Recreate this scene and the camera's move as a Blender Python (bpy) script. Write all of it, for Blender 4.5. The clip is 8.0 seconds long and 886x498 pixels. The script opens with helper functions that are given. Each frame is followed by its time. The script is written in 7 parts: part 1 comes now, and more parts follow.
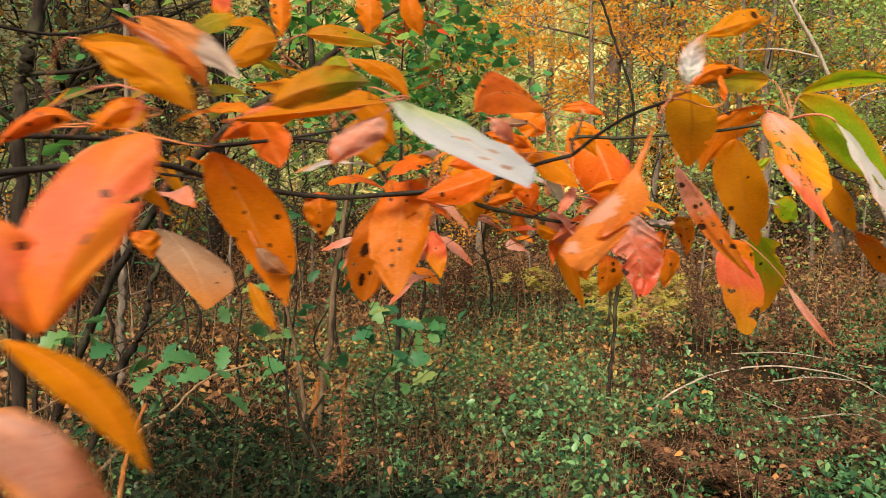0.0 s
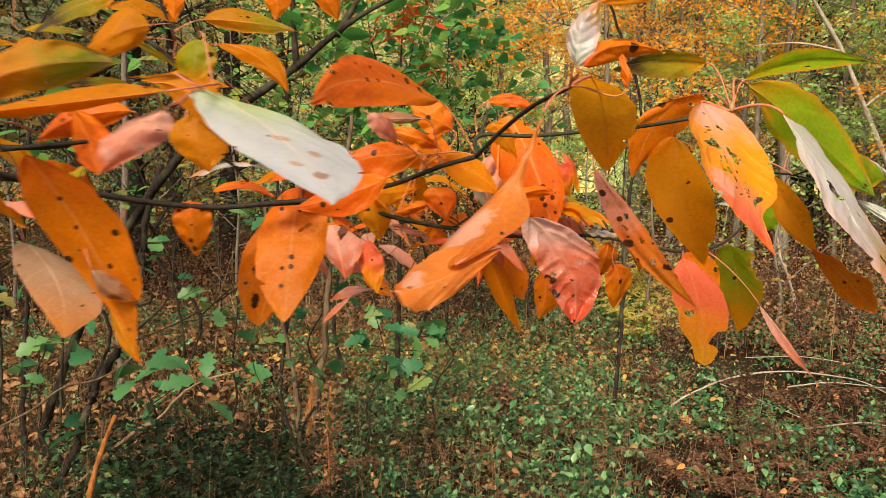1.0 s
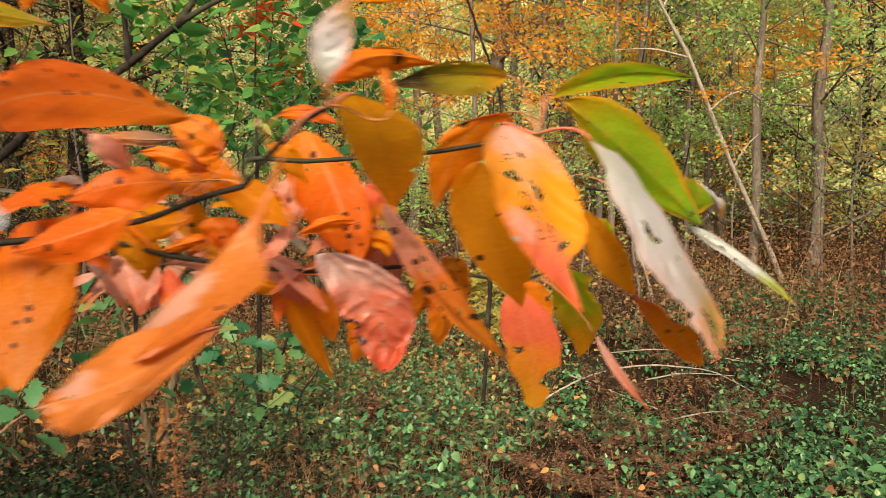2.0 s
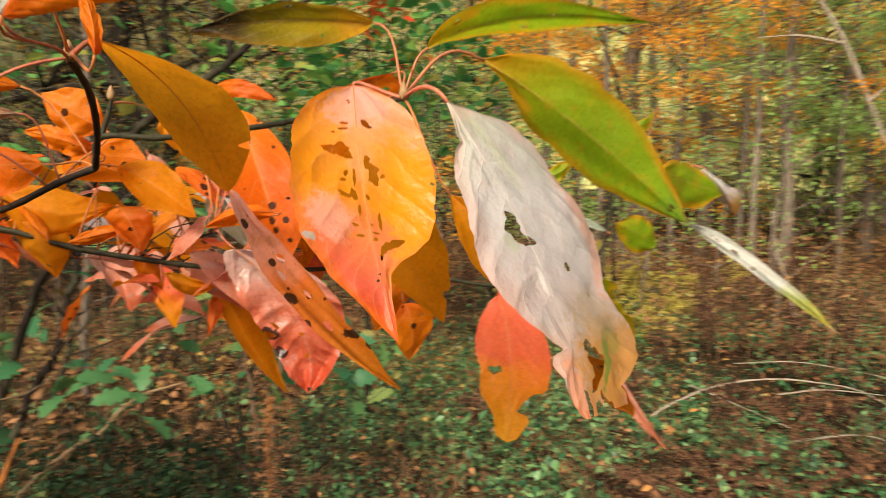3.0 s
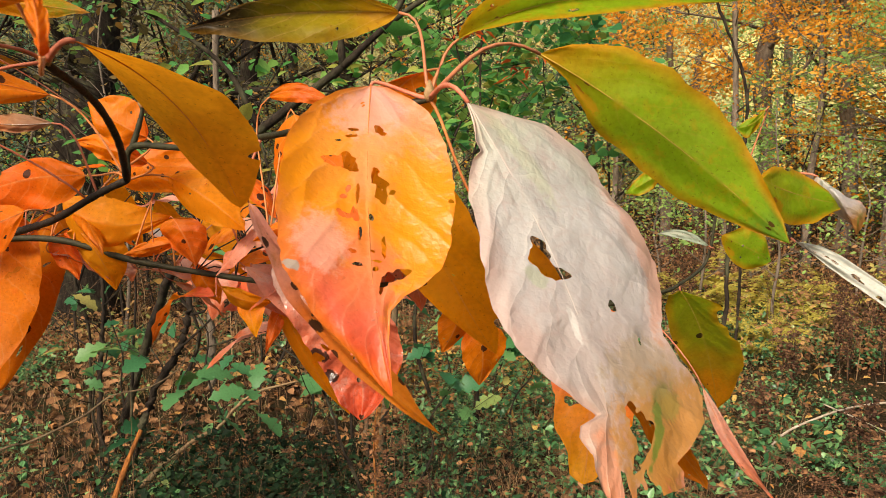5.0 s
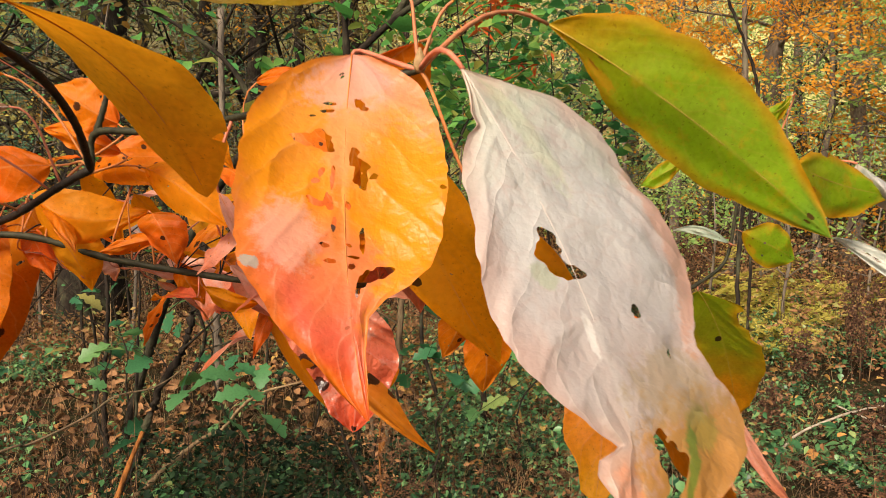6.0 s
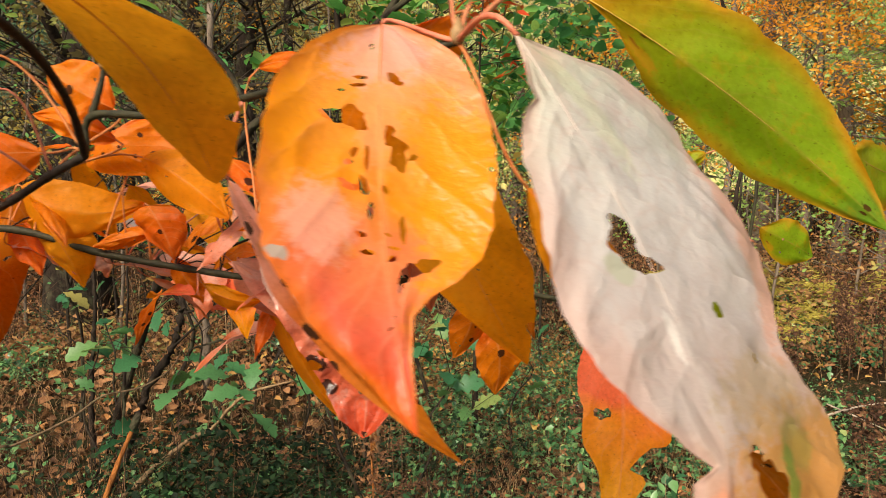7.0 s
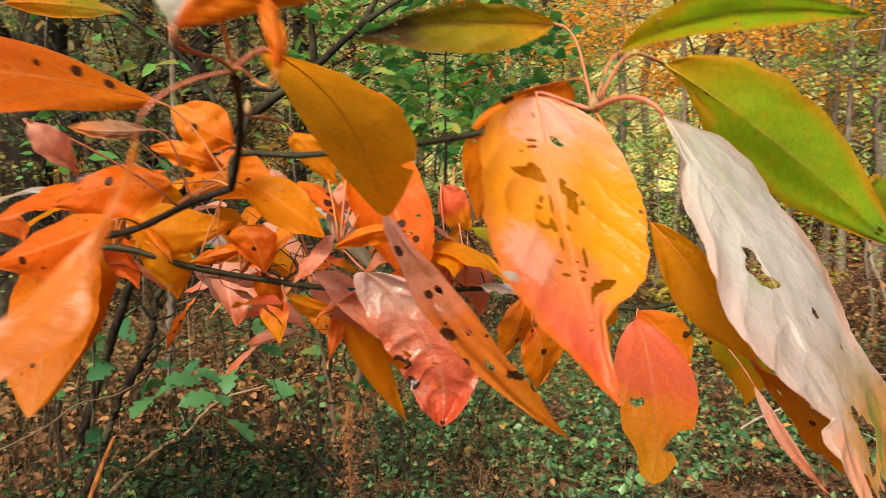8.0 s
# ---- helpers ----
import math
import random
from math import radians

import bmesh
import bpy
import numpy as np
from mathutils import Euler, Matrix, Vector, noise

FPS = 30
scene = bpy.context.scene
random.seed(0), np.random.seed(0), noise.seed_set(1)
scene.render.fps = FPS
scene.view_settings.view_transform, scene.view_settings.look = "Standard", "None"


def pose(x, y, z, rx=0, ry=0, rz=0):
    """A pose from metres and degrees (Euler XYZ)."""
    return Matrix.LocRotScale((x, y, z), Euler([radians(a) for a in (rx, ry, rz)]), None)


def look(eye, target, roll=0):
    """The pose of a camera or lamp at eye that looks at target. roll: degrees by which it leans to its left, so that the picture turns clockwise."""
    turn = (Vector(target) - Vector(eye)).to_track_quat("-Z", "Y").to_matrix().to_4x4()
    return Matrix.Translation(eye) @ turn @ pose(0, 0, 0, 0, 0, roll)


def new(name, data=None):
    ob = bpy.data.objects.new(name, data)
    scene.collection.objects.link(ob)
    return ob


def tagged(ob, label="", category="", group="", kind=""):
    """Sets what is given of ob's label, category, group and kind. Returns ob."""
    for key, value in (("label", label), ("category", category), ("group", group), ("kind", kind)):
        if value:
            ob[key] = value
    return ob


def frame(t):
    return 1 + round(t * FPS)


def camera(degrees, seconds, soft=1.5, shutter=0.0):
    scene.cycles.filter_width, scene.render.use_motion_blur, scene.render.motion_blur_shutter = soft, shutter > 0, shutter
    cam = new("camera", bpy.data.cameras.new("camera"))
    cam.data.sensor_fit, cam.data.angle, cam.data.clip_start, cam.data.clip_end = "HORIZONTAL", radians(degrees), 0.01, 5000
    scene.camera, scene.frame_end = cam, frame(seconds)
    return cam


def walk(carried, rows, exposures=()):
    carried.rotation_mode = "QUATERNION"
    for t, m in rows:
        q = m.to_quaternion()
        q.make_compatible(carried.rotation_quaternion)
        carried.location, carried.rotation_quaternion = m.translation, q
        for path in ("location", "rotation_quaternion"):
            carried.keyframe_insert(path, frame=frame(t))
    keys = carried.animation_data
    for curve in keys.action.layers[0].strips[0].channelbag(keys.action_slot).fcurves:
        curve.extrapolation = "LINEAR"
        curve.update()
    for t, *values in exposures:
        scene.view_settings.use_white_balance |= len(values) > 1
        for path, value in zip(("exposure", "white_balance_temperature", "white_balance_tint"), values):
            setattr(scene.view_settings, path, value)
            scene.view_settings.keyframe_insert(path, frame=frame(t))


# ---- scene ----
cam = camera(61.54, 8.0, soft=0.8, shutter=0.9)
PATH = [
    (0, (-0.3706, -0.2532, 1.1944), (0.0032, 1.7045, 1.0277), 0.55),
    (0.2, (-0.3416, -0.2363, 1.1956), (0.0211, 1.7233, 1.0277), 0.56),
    (0.4, (-0.3133, -0.2194, 1.1968), (0.0384, 1.7422, 1.0278), 0.55),
    (0.5, (-0.3006, -0.2108, 1.1975), (0.0457, 1.7517, 1.0280), 0.54),
    (0.6, (-0.2890, -0.2022, 1.1984), (0.0501, 1.7615, 1.0283), 0.50),
    (0.8, (-0.2680, -0.1850, 1.2005), (0.0539, 1.7815, 1.0292), 0.38),
    (1, (-0.2514, -0.1666, 1.2023), (0.0684, 1.8002, 1.0305), 0.33),
    (1.1, (-0.2455, -0.1569, 1.2027), (0.0809, 1.8089, 1.0311), 0.39),
    (1.2, (-0.2399, -0.1466, 1.2035), (0.1022, 1.8165, 1.0323), 0.42),
    (1.3, (-0.2325, -0.1341, 1.2060), (0.1451, 1.8225, 1.0350), 0.29),
    (1.4, (-0.2245, -0.1208, 1.2095), (0.2020, 1.8257, 1.0386), 0.07),
    (1.5, (-0.2174, -0.1110, 1.2127), (0.2588, 1.8239, 1.0418), -0.09),
    (1.6, (-0.2120, -0.1068, 1.2150), (0.3107, 1.8161, 1.0441), -0.13),
    (1.7, (-0.2070, -0.1044, 1.2173), (0.3624, 1.8052, 1.0462), -0.14),
    (1.8, (-0.1996, -0.1005, 1.2195), (0.4082, 1.7972, 1.0481), -0.15),
    (2, (-0.1741, -0.0900, 1.2229), (0.4679, 1.7962, 1.0498), -0.15),
    (2.2, (-0.1397, -0.0771, 1.2251), (0.4888, 1.8135, 1.0492), -0.11),
    (2.4, (-0.1026, -0.0634, 1.2256), (0.4743, 1.8433, 1.0470), -0.06),
    (2.6, (-0.0693, -0.0506, 1.2242), (0.4273, 1.8783, 1.0437), 0.00),
    (2.8, (-0.0461, -0.0403, 1.2206), (0.3511, 1.9115, 1.0399), 0.05),
    (2.9, (-0.0375, -0.0360, 1.2181), (0.3048, 1.9263, 1.0380), 0.09),
    (3, (-0.0301, -0.0317, 1.2159), (0.2610, 1.9388, 1.0361), 0.08),
    (3.1, (-0.0261, -0.0278, 1.2149), (0.2257, 1.9480, 1.0337), -0.10),
    (3.2, (-0.0234, -0.0240, 1.2145), (0.1929, 1.9559, 1.0320), -0.25),
    (3.4, (-0.0163, -0.0162, 1.2152), (0.1186, 1.9712, 1.0361), 0.01),
    (3.5, (-0.0133, -0.0128, 1.2158), (0.0867, 1.9768, 1.0386), 0.15),
    (3.6, (-0.0110, -0.0103, 1.2162), (0.0638, 1.9805, 1.0398), 0.18),
    (3.8, (-0.0080, -0.0070, 1.2170), (0.0370, 1.9847, 1.0409), 0.07),
    (4, (-0.0057, -0.0046, 1.2178), (0.0205, 1.9875, 1.0418), -0.04),
    (4.2, (-0.0032, -0.0027, 1.2188), (0.0088, 1.9895, 1.0435), -0.04),
    (4.4, (-0.0010, -0.0012, 1.2197), (0.0031, 1.9912, 1.0451), -0.01),
    (4.5, (0.0000, -0.0000, 1.2200), (0.0000, 1.9924, 1.0457), 0.00),
    (4.6, (0.0010, 0.0016, 1.2202), (-0.0037, 1.9940, 1.0461), -0.00),
    (4.8, (0.0031, 0.0057, 1.2204), (-0.0112, 1.9981, 1.0467), -0.02),
    (5, (0.0051, 0.0109, 1.2202), (-0.0184, 2.0033, 1.0468), -0.06),
    (5.2, (0.0069, 0.0169, 1.2197), (-0.0249, 2.0092, 1.0465), -0.11),
    (5.4, (0.0083, 0.0236, 1.2190), (-0.0302, 2.0157, 1.0457), -0.15),
    (5.6, (0.0092, 0.0306, 1.2181), (-0.0340, 2.0226, 1.0446), -0.18),
    (5.8, (0.0095, 0.0378, 1.2171), (-0.0358, 2.0296, 1.0430), -0.18),
    (6, (0.0090, 0.0449, 1.2159), (-0.0352, 2.0367, 1.0410), -0.14),
    (6.2, (0.0080, 0.0529, 1.2144), (-0.0315, 2.0447, 1.0382), -0.06),
    (6.4, (0.0062, 0.0606, 1.2129), (-0.0266, 2.0524, 1.0352), 0.03),
    (6.5, (0.0050, 0.0633, 1.2124), (-0.0246, 2.0551, 1.0342), 0.06),
    (6.6, (0.0037, 0.0652, 1.2121), (-0.0231, 2.0570, 1.0335), 0.07),
    (6.8, (0.0008, 0.0673, 1.2119), (-0.0206, 2.0591, 1.0327), 0.05),
    (7, (-0.0047, 0.0657, 1.2123), (-0.0187, 2.0576, 1.0333), 0.04),
    (7.1, (-0.0090, 0.0630, 1.2127), (-0.0186, 2.0550, 1.0345), 0.06),
    (7.2, (-0.0143, 0.0591, 1.2133), (-0.0195, 2.0512, 1.0363), 0.08),
    (7.3, (-0.0202, 0.0543, 1.2140), (-0.0201, 2.0465, 1.0383), 0.11),
    (7.4, (-0.0264, 0.0490, 1.2149), (-0.0190, 2.0413, 1.0404), 0.12),
    (7.5, (-0.0327, 0.0435, 1.2159), (-0.0149, 2.0359, 1.0424), 0.12),
    (7.6, (-0.0391, 0.0377, 1.2172), (-0.0071, 2.0299, 1.0441), 0.08),
    (7.7, (-0.0459, 0.0313, 1.2186), (0.0036, 2.0232, 1.0458), 0.02),
    (7.8, (-0.0529, 0.0246, 1.2203), (0.0160, 2.0160, 1.0475), -0.05),
    (7.9, (-0.0600, 0.0179, 1.2219), (0.0289, 2.0084, 1.0492), -0.13),
    (8, (-0.0669, 0.0112, 1.2235), (0.0408, 2.0009, 1.0510), -0.20),
]
walk(cam, [(t, look(eye, target, roll)) for t, eye, target, roll in PATH], [(0.0, 0.91, 7000, 10), (8.0, 0.91, 7000, 10)])

# ---------------------------------------------------------------- light
world = bpy.data.worlds.new("world")
scene.world = world
world.use_nodes = True
wn = world.node_tree
sky = wn.nodes.new("ShaderNodeTexSky")
sky.sky_type, sky.sun_disc = "NISHITA", False
SUN_EL, SUN_AZ = 40.0, 206.0          # degrees; azimuth clockwise from +y
sky.sun_elevation, sky.sun_rotation = radians(SUN_EL), radians(SUN_AZ)
sky.air_density, sky.dust_density, sky.ozone_density = 1.0, 4.0, 1.0
wn.links.new(sky.outputs[0], wn.nodes["Background"].inputs[0])
wn.nodes["Background"].inputs[1].default_value = 0.080
sun = bpy.data.lights.new("sun", "SUN")
sun.energy, sun.angle, sun.color = 3.2, radians(22), (1.0, 0.92, 0.78)
sun_ob = new("sun", sun)
az, el = radians(SUN_AZ), radians(SUN_EL)
sun_dir = Vector((math.sin(az) * math.cos(el), math.cos(az) * math.cos(el), math.sin(el)))
sun_ob.matrix_world = look(sun_dir * 50, (0, 0, 0))


# ---------------------------------------------------------------- materials
class Nodes:
    """Short hand for building a node material."""

    def __init__(self, name):
        self.mat = bpy.data.materials.new(name)
        self.mat.use_nodes = True
        self.t = self.mat.node_tree
        self.bsdf = self.t.nodes["Principled BSDF"]
        self.out = self.t.nodes["Material Output"]

    def n(self, kind, operation="", use_clamp=False, blend="", feature=""):
        node = self.t.nodes.new("ShaderNode" + kind)
        if operation:
            node.operation, node.use_clamp = operation, use_clamp
        if blend:
            node.data_type, node.blend_type = "RGBA", blend
        if feature:
            node.feature = feature
        return node

    def link(self, a, b):
        self.t.links.new(a, b)

    def put(self, socket, value):
        if isinstance(value, bpy.types.NodeSocket):
            self.link(value, socket)
        else:
            socket.default_value = value

    def math(self, op, a, b=0.0, clamp=False):
        m = self.n("Math", operation=op, use_clamp=clamp)
        self.put(m.inputs[0], a)
        self.put(m.inputs[1], b)
        return m.outputs[0]

    def mix(self, fac, a, b, blend="MIX"):
        m = self.n("Mix", blend=blend)
        self.put(m.inputs[0], fac)
        self.put(m.inputs[6], a if isinstance(a, bpy.types.NodeSocket) else (*a, 1))
        self.put(m.inputs[7], b if isinstance(b, bpy.types.NodeSocket) else (*b, 1))
        return m.outputs[2]

    def ramp(self, fac, stops, ease="LINEAR"):
        r = self.n("ValToRGB")
        r.color_ramp.interpolation = ease
        els = r.color_ramp.elements
        while len(els) < len(stops):
            els.new(0.5)
        for e, (p, c) in zip(els, stops):
            e.position, e.color = p, (*c, 1) if not isinstance(c, (int, float)) else (c, c, c, 1)
        self.put(r.inputs[0], fac)
        return r.outputs[0]

    def noise(self, scale, detail=4.0, vector=None, rough=0.55):
        x = self.n("TexNoise")
        x.inputs["Scale"].default_value, x.inputs["Detail"].default_value = scale, detail
        x.inputs["Roughness"].default_value = rough
        if vector is not None:
            self.link(vector, x.inputs["Vector"])
        return x.outputs["Fac"]

    def step(self, value, lo, hi):
        m = self.n("MapRange")
        self.put(m.inputs[0], value)
        m.inputs[1].default_value, m.inputs[2].default_value = lo, hi
        return m.outputs[0]

    def bump(self, height, strength, distance):
        b = self.n("Bump")
        b.inputs["Strength"].default_value, b.inputs["Distance"].default_value = strength, distance
        self.link(height, b.inputs["Height"])
        return b.outputs[0]


def leaf_material(name, stops, mottle=(0.5, 0.1, 0.02), mottle_at=0.6, margin=None, margin_amount=0.4, vein=(0.8, 0.5, 0.2),
                  vein_amount=0.25, spots=0.0, rough=0.46, through_light=0.5, quilt=0.6, gloss=0.25, slant=0.0, patches=(), dirt=1.0, crinkle=0.03, web_tint=None):
    """An autumn leaf: colour from stalk to tip, mottling, side veins, dark spots, a little light through it."""
    m = Nodes(name)
    uv = m.n("UVMap")
    sep = m.n("SeparateXYZ")
    m.link(uv.outputs[0], sep.inputs[0])
    u, v = sep.outputs[0], sep.outputs[1]
    where = m.n("TexCoord").outputs["Object"]
    broad = m.noise(38, 3, where)
    fine = m.noise(420, 4, where)
    side = m.math("ABSOLUTE", m.math("SUBTRACT", m.math("MULTIPLY", u, 2.0), 1.0))
    along = m.math("ADD", v, m.math("MULTIPLY", m.math("SUBTRACT", broad, 0.5), 0.45))
    if slant:
        along = m.math("ADD", along, m.math("MULTIPLY", m.math("SUBTRACT", 0.5, u), slant))
    col = m.ramp(along, stops)
    blot = m.step(m.noise(85, 5, where, 0.65), mottle_at, mottle_at + 0.16)
    col = m.mix(m.math("MULTIPLY", blot, 0.65), col, mottle)
    if margin:
        edge = m.step(m.math("ADD", side, m.math("MULTIPLY", m.math("SUBTRACT", broad, 0.5), 0.6)), 0.62, 1.0)
        col = m.mix(m.math("MULTIPLY", edge, margin_amount), col, margin)
    wob = m.math("MULTIPLY", m.math("SUBTRACT", m.noise(60, 2, where), 0.5), 0.9)
    line = m.math("SUBTRACT", m.math("MULTIPLY", v, 6.5), m.math("MULTIPLY", m.math("POWER", side, 1.25), 1.9))
    tri = m.math("PINGPONG", m.math("ADD", line, wob), 0.5)
    veins = m.math("SUBTRACT", 1.0, m.step(tri, 0.0, 0.07))
    rib = m.math("SUBTRACT", 1.0, m.step(side, 0.01, 0.05))
    vmask = m.math("MAXIMUM", m.math("MULTIPLY", veins, 0.55), rib)
    net = m.n("TexVoronoi", feature="DISTANCE_TO_EDGE")
    net.inputs["Scale"].default_value = 330
    m.link(where, net.inputs["Vector"])
    web = m.math("SUBTRACT", 1.0, m.step(net.outputs["Distance"], 0.0, 0.12))
    col = m.mix(m.math("MULTIPLY", vmask, vein_amount), col, vein)
    col = m.mix(m.math("MULTIPLY", web, vein_amount * 0.16), col, vein)
    if web_tint:
        thin = m.n("TexVoronoi", feature="DISTANCE_TO_EDGE")
        thin.inputs["Scale"].default_value = 150
        m.link(where, thin.inputs["Vector"])
        col = m.mix(m.math("MULTIPLY", m.math("SUBTRACT", 1.0, m.step(thin.outputs["Distance"], 0.0, 0.10)), m.math("MULTIPLY", m.step(broad, 0.4, 0.65), 0.35)), col, web_tint)
    col = m.mix(m.math("MULTIPLY", m.step(fine, 0.35, 0.75), 0.22 * dirt), col, (0.30, 0.12, 0.02), "MULTIPLY")
    col = m.mix(m.math("MULTIPLY", m.step(m.noise(700, 2, where), 0.64, 0.72), 0.4 * dirt), col, (0.36, 0.13, 0.03), "MULTIPLY")
    stain = m.math("MULTIPLY", m.step(m.noise(24, 6, where, 0.75), 0.56, 0.70), 0.35 * dirt)
    col = m.mix(stain, col, (0.72, 0.52, 0.40), "MULTIPLY")
    ragged = m.math("MULTIPLY", m.math("SUBTRACT", m.noise(300, 5, where, 0.7), 0.5), 1.9)
    for pu, pv, ru, rv, tint, amount in patches:
        du = m.math("DIVIDE", m.math("SUBTRACT", u, pu), ru)
        dv = m.math("DIVIDE", m.math("SUBTRACT", v, pv), rv)
        d = m.math("SQRT", m.math("ADD", m.math("MULTIPLY", du, du), m.math("MULTIPLY", dv, dv)))
        inside = m.math("SUBTRACT", 1.0, m.step(m.math("ADD", d, ragged), 0.75, 1.15 if amount < 0.9 else 0.9))
        col = m.mix(m.math("MULTIPLY", inside, amount), col, tint)
    if spots:
        vor = m.n("TexVoronoi")
        vor.inputs["Scale"].default_value = 115
        m.link(where, vor.inputs["Vector"])
        pick = m.n("SeparateXYZ")
        m.link(vor.outputs["Color"], pick.inputs[0])
        size = m.math("MULTIPLY", pick.outputs[1], 0.36)
        inside = m.math("LESS_THAN", m.math("ADD", vor.outputs["Distance"], m.math("ADD", m.math("MULTIPLY", fine, 0.12), m.math("MULTIPLY", ragged, 0.12))), m.math("ADD", size, 0.04))
        chosen = m.math("LESS_THAN", pick.outputs[0], spots)
        col = m.mix(m.math("MULTIPLY", m.math("MULTIPLY", inside, chosen), 0.93), col, (0.028, 0.012, 0.006))
    m.link(col, m.bsdf.inputs["Base Color"])
    m.put(m.bsdf.inputs["Roughness"], m.math("ADD", rough - 0.08, m.math("MULTIPLY", fine, 0.2)))
    m.bsdf.inputs["Specular IOR Level"].default_value = gloss
    height = m.math("ADD", m.math("MULTIPLY", m.math("POWER", m.math("MULTIPLY", tri, 2.0), 0.6), 0.4 * quilt),
                    m.math("ADD", m.math("MULTIPLY", fine, 0.25), m.math("MULTIPLY", m.noise(95, 4, where, 0.6), 1.3)))
    soft_net = m.step(net.outputs["Distance"], 0.0, 0.35)
    height = m.math("ADD", height, m.math("MULTIPLY", m.math("ADD", soft_net, m.math("MULTIPLY", m.noise(190, 3, where, 0.5), 3.0)), crinkle))
    nrm = m.bump(height, 0.6, 0.0012)
    m.link(nrm, m.bsdf.inputs["Normal"])
    tl = m.n("BsdfTranslucent")
    m.link(col, tl.inputs[0])
    mixer = m.n("MixShader")
    mixer.inputs[0].default_value = through_light
    m.link(m.bsdf.outputs[0], mixer.inputs[1])
    m.link(tl.outputs[0], mixer.inputs[2])
    m.link(mixer.outputs[0], m.out.inputs[0])
    return m.mat


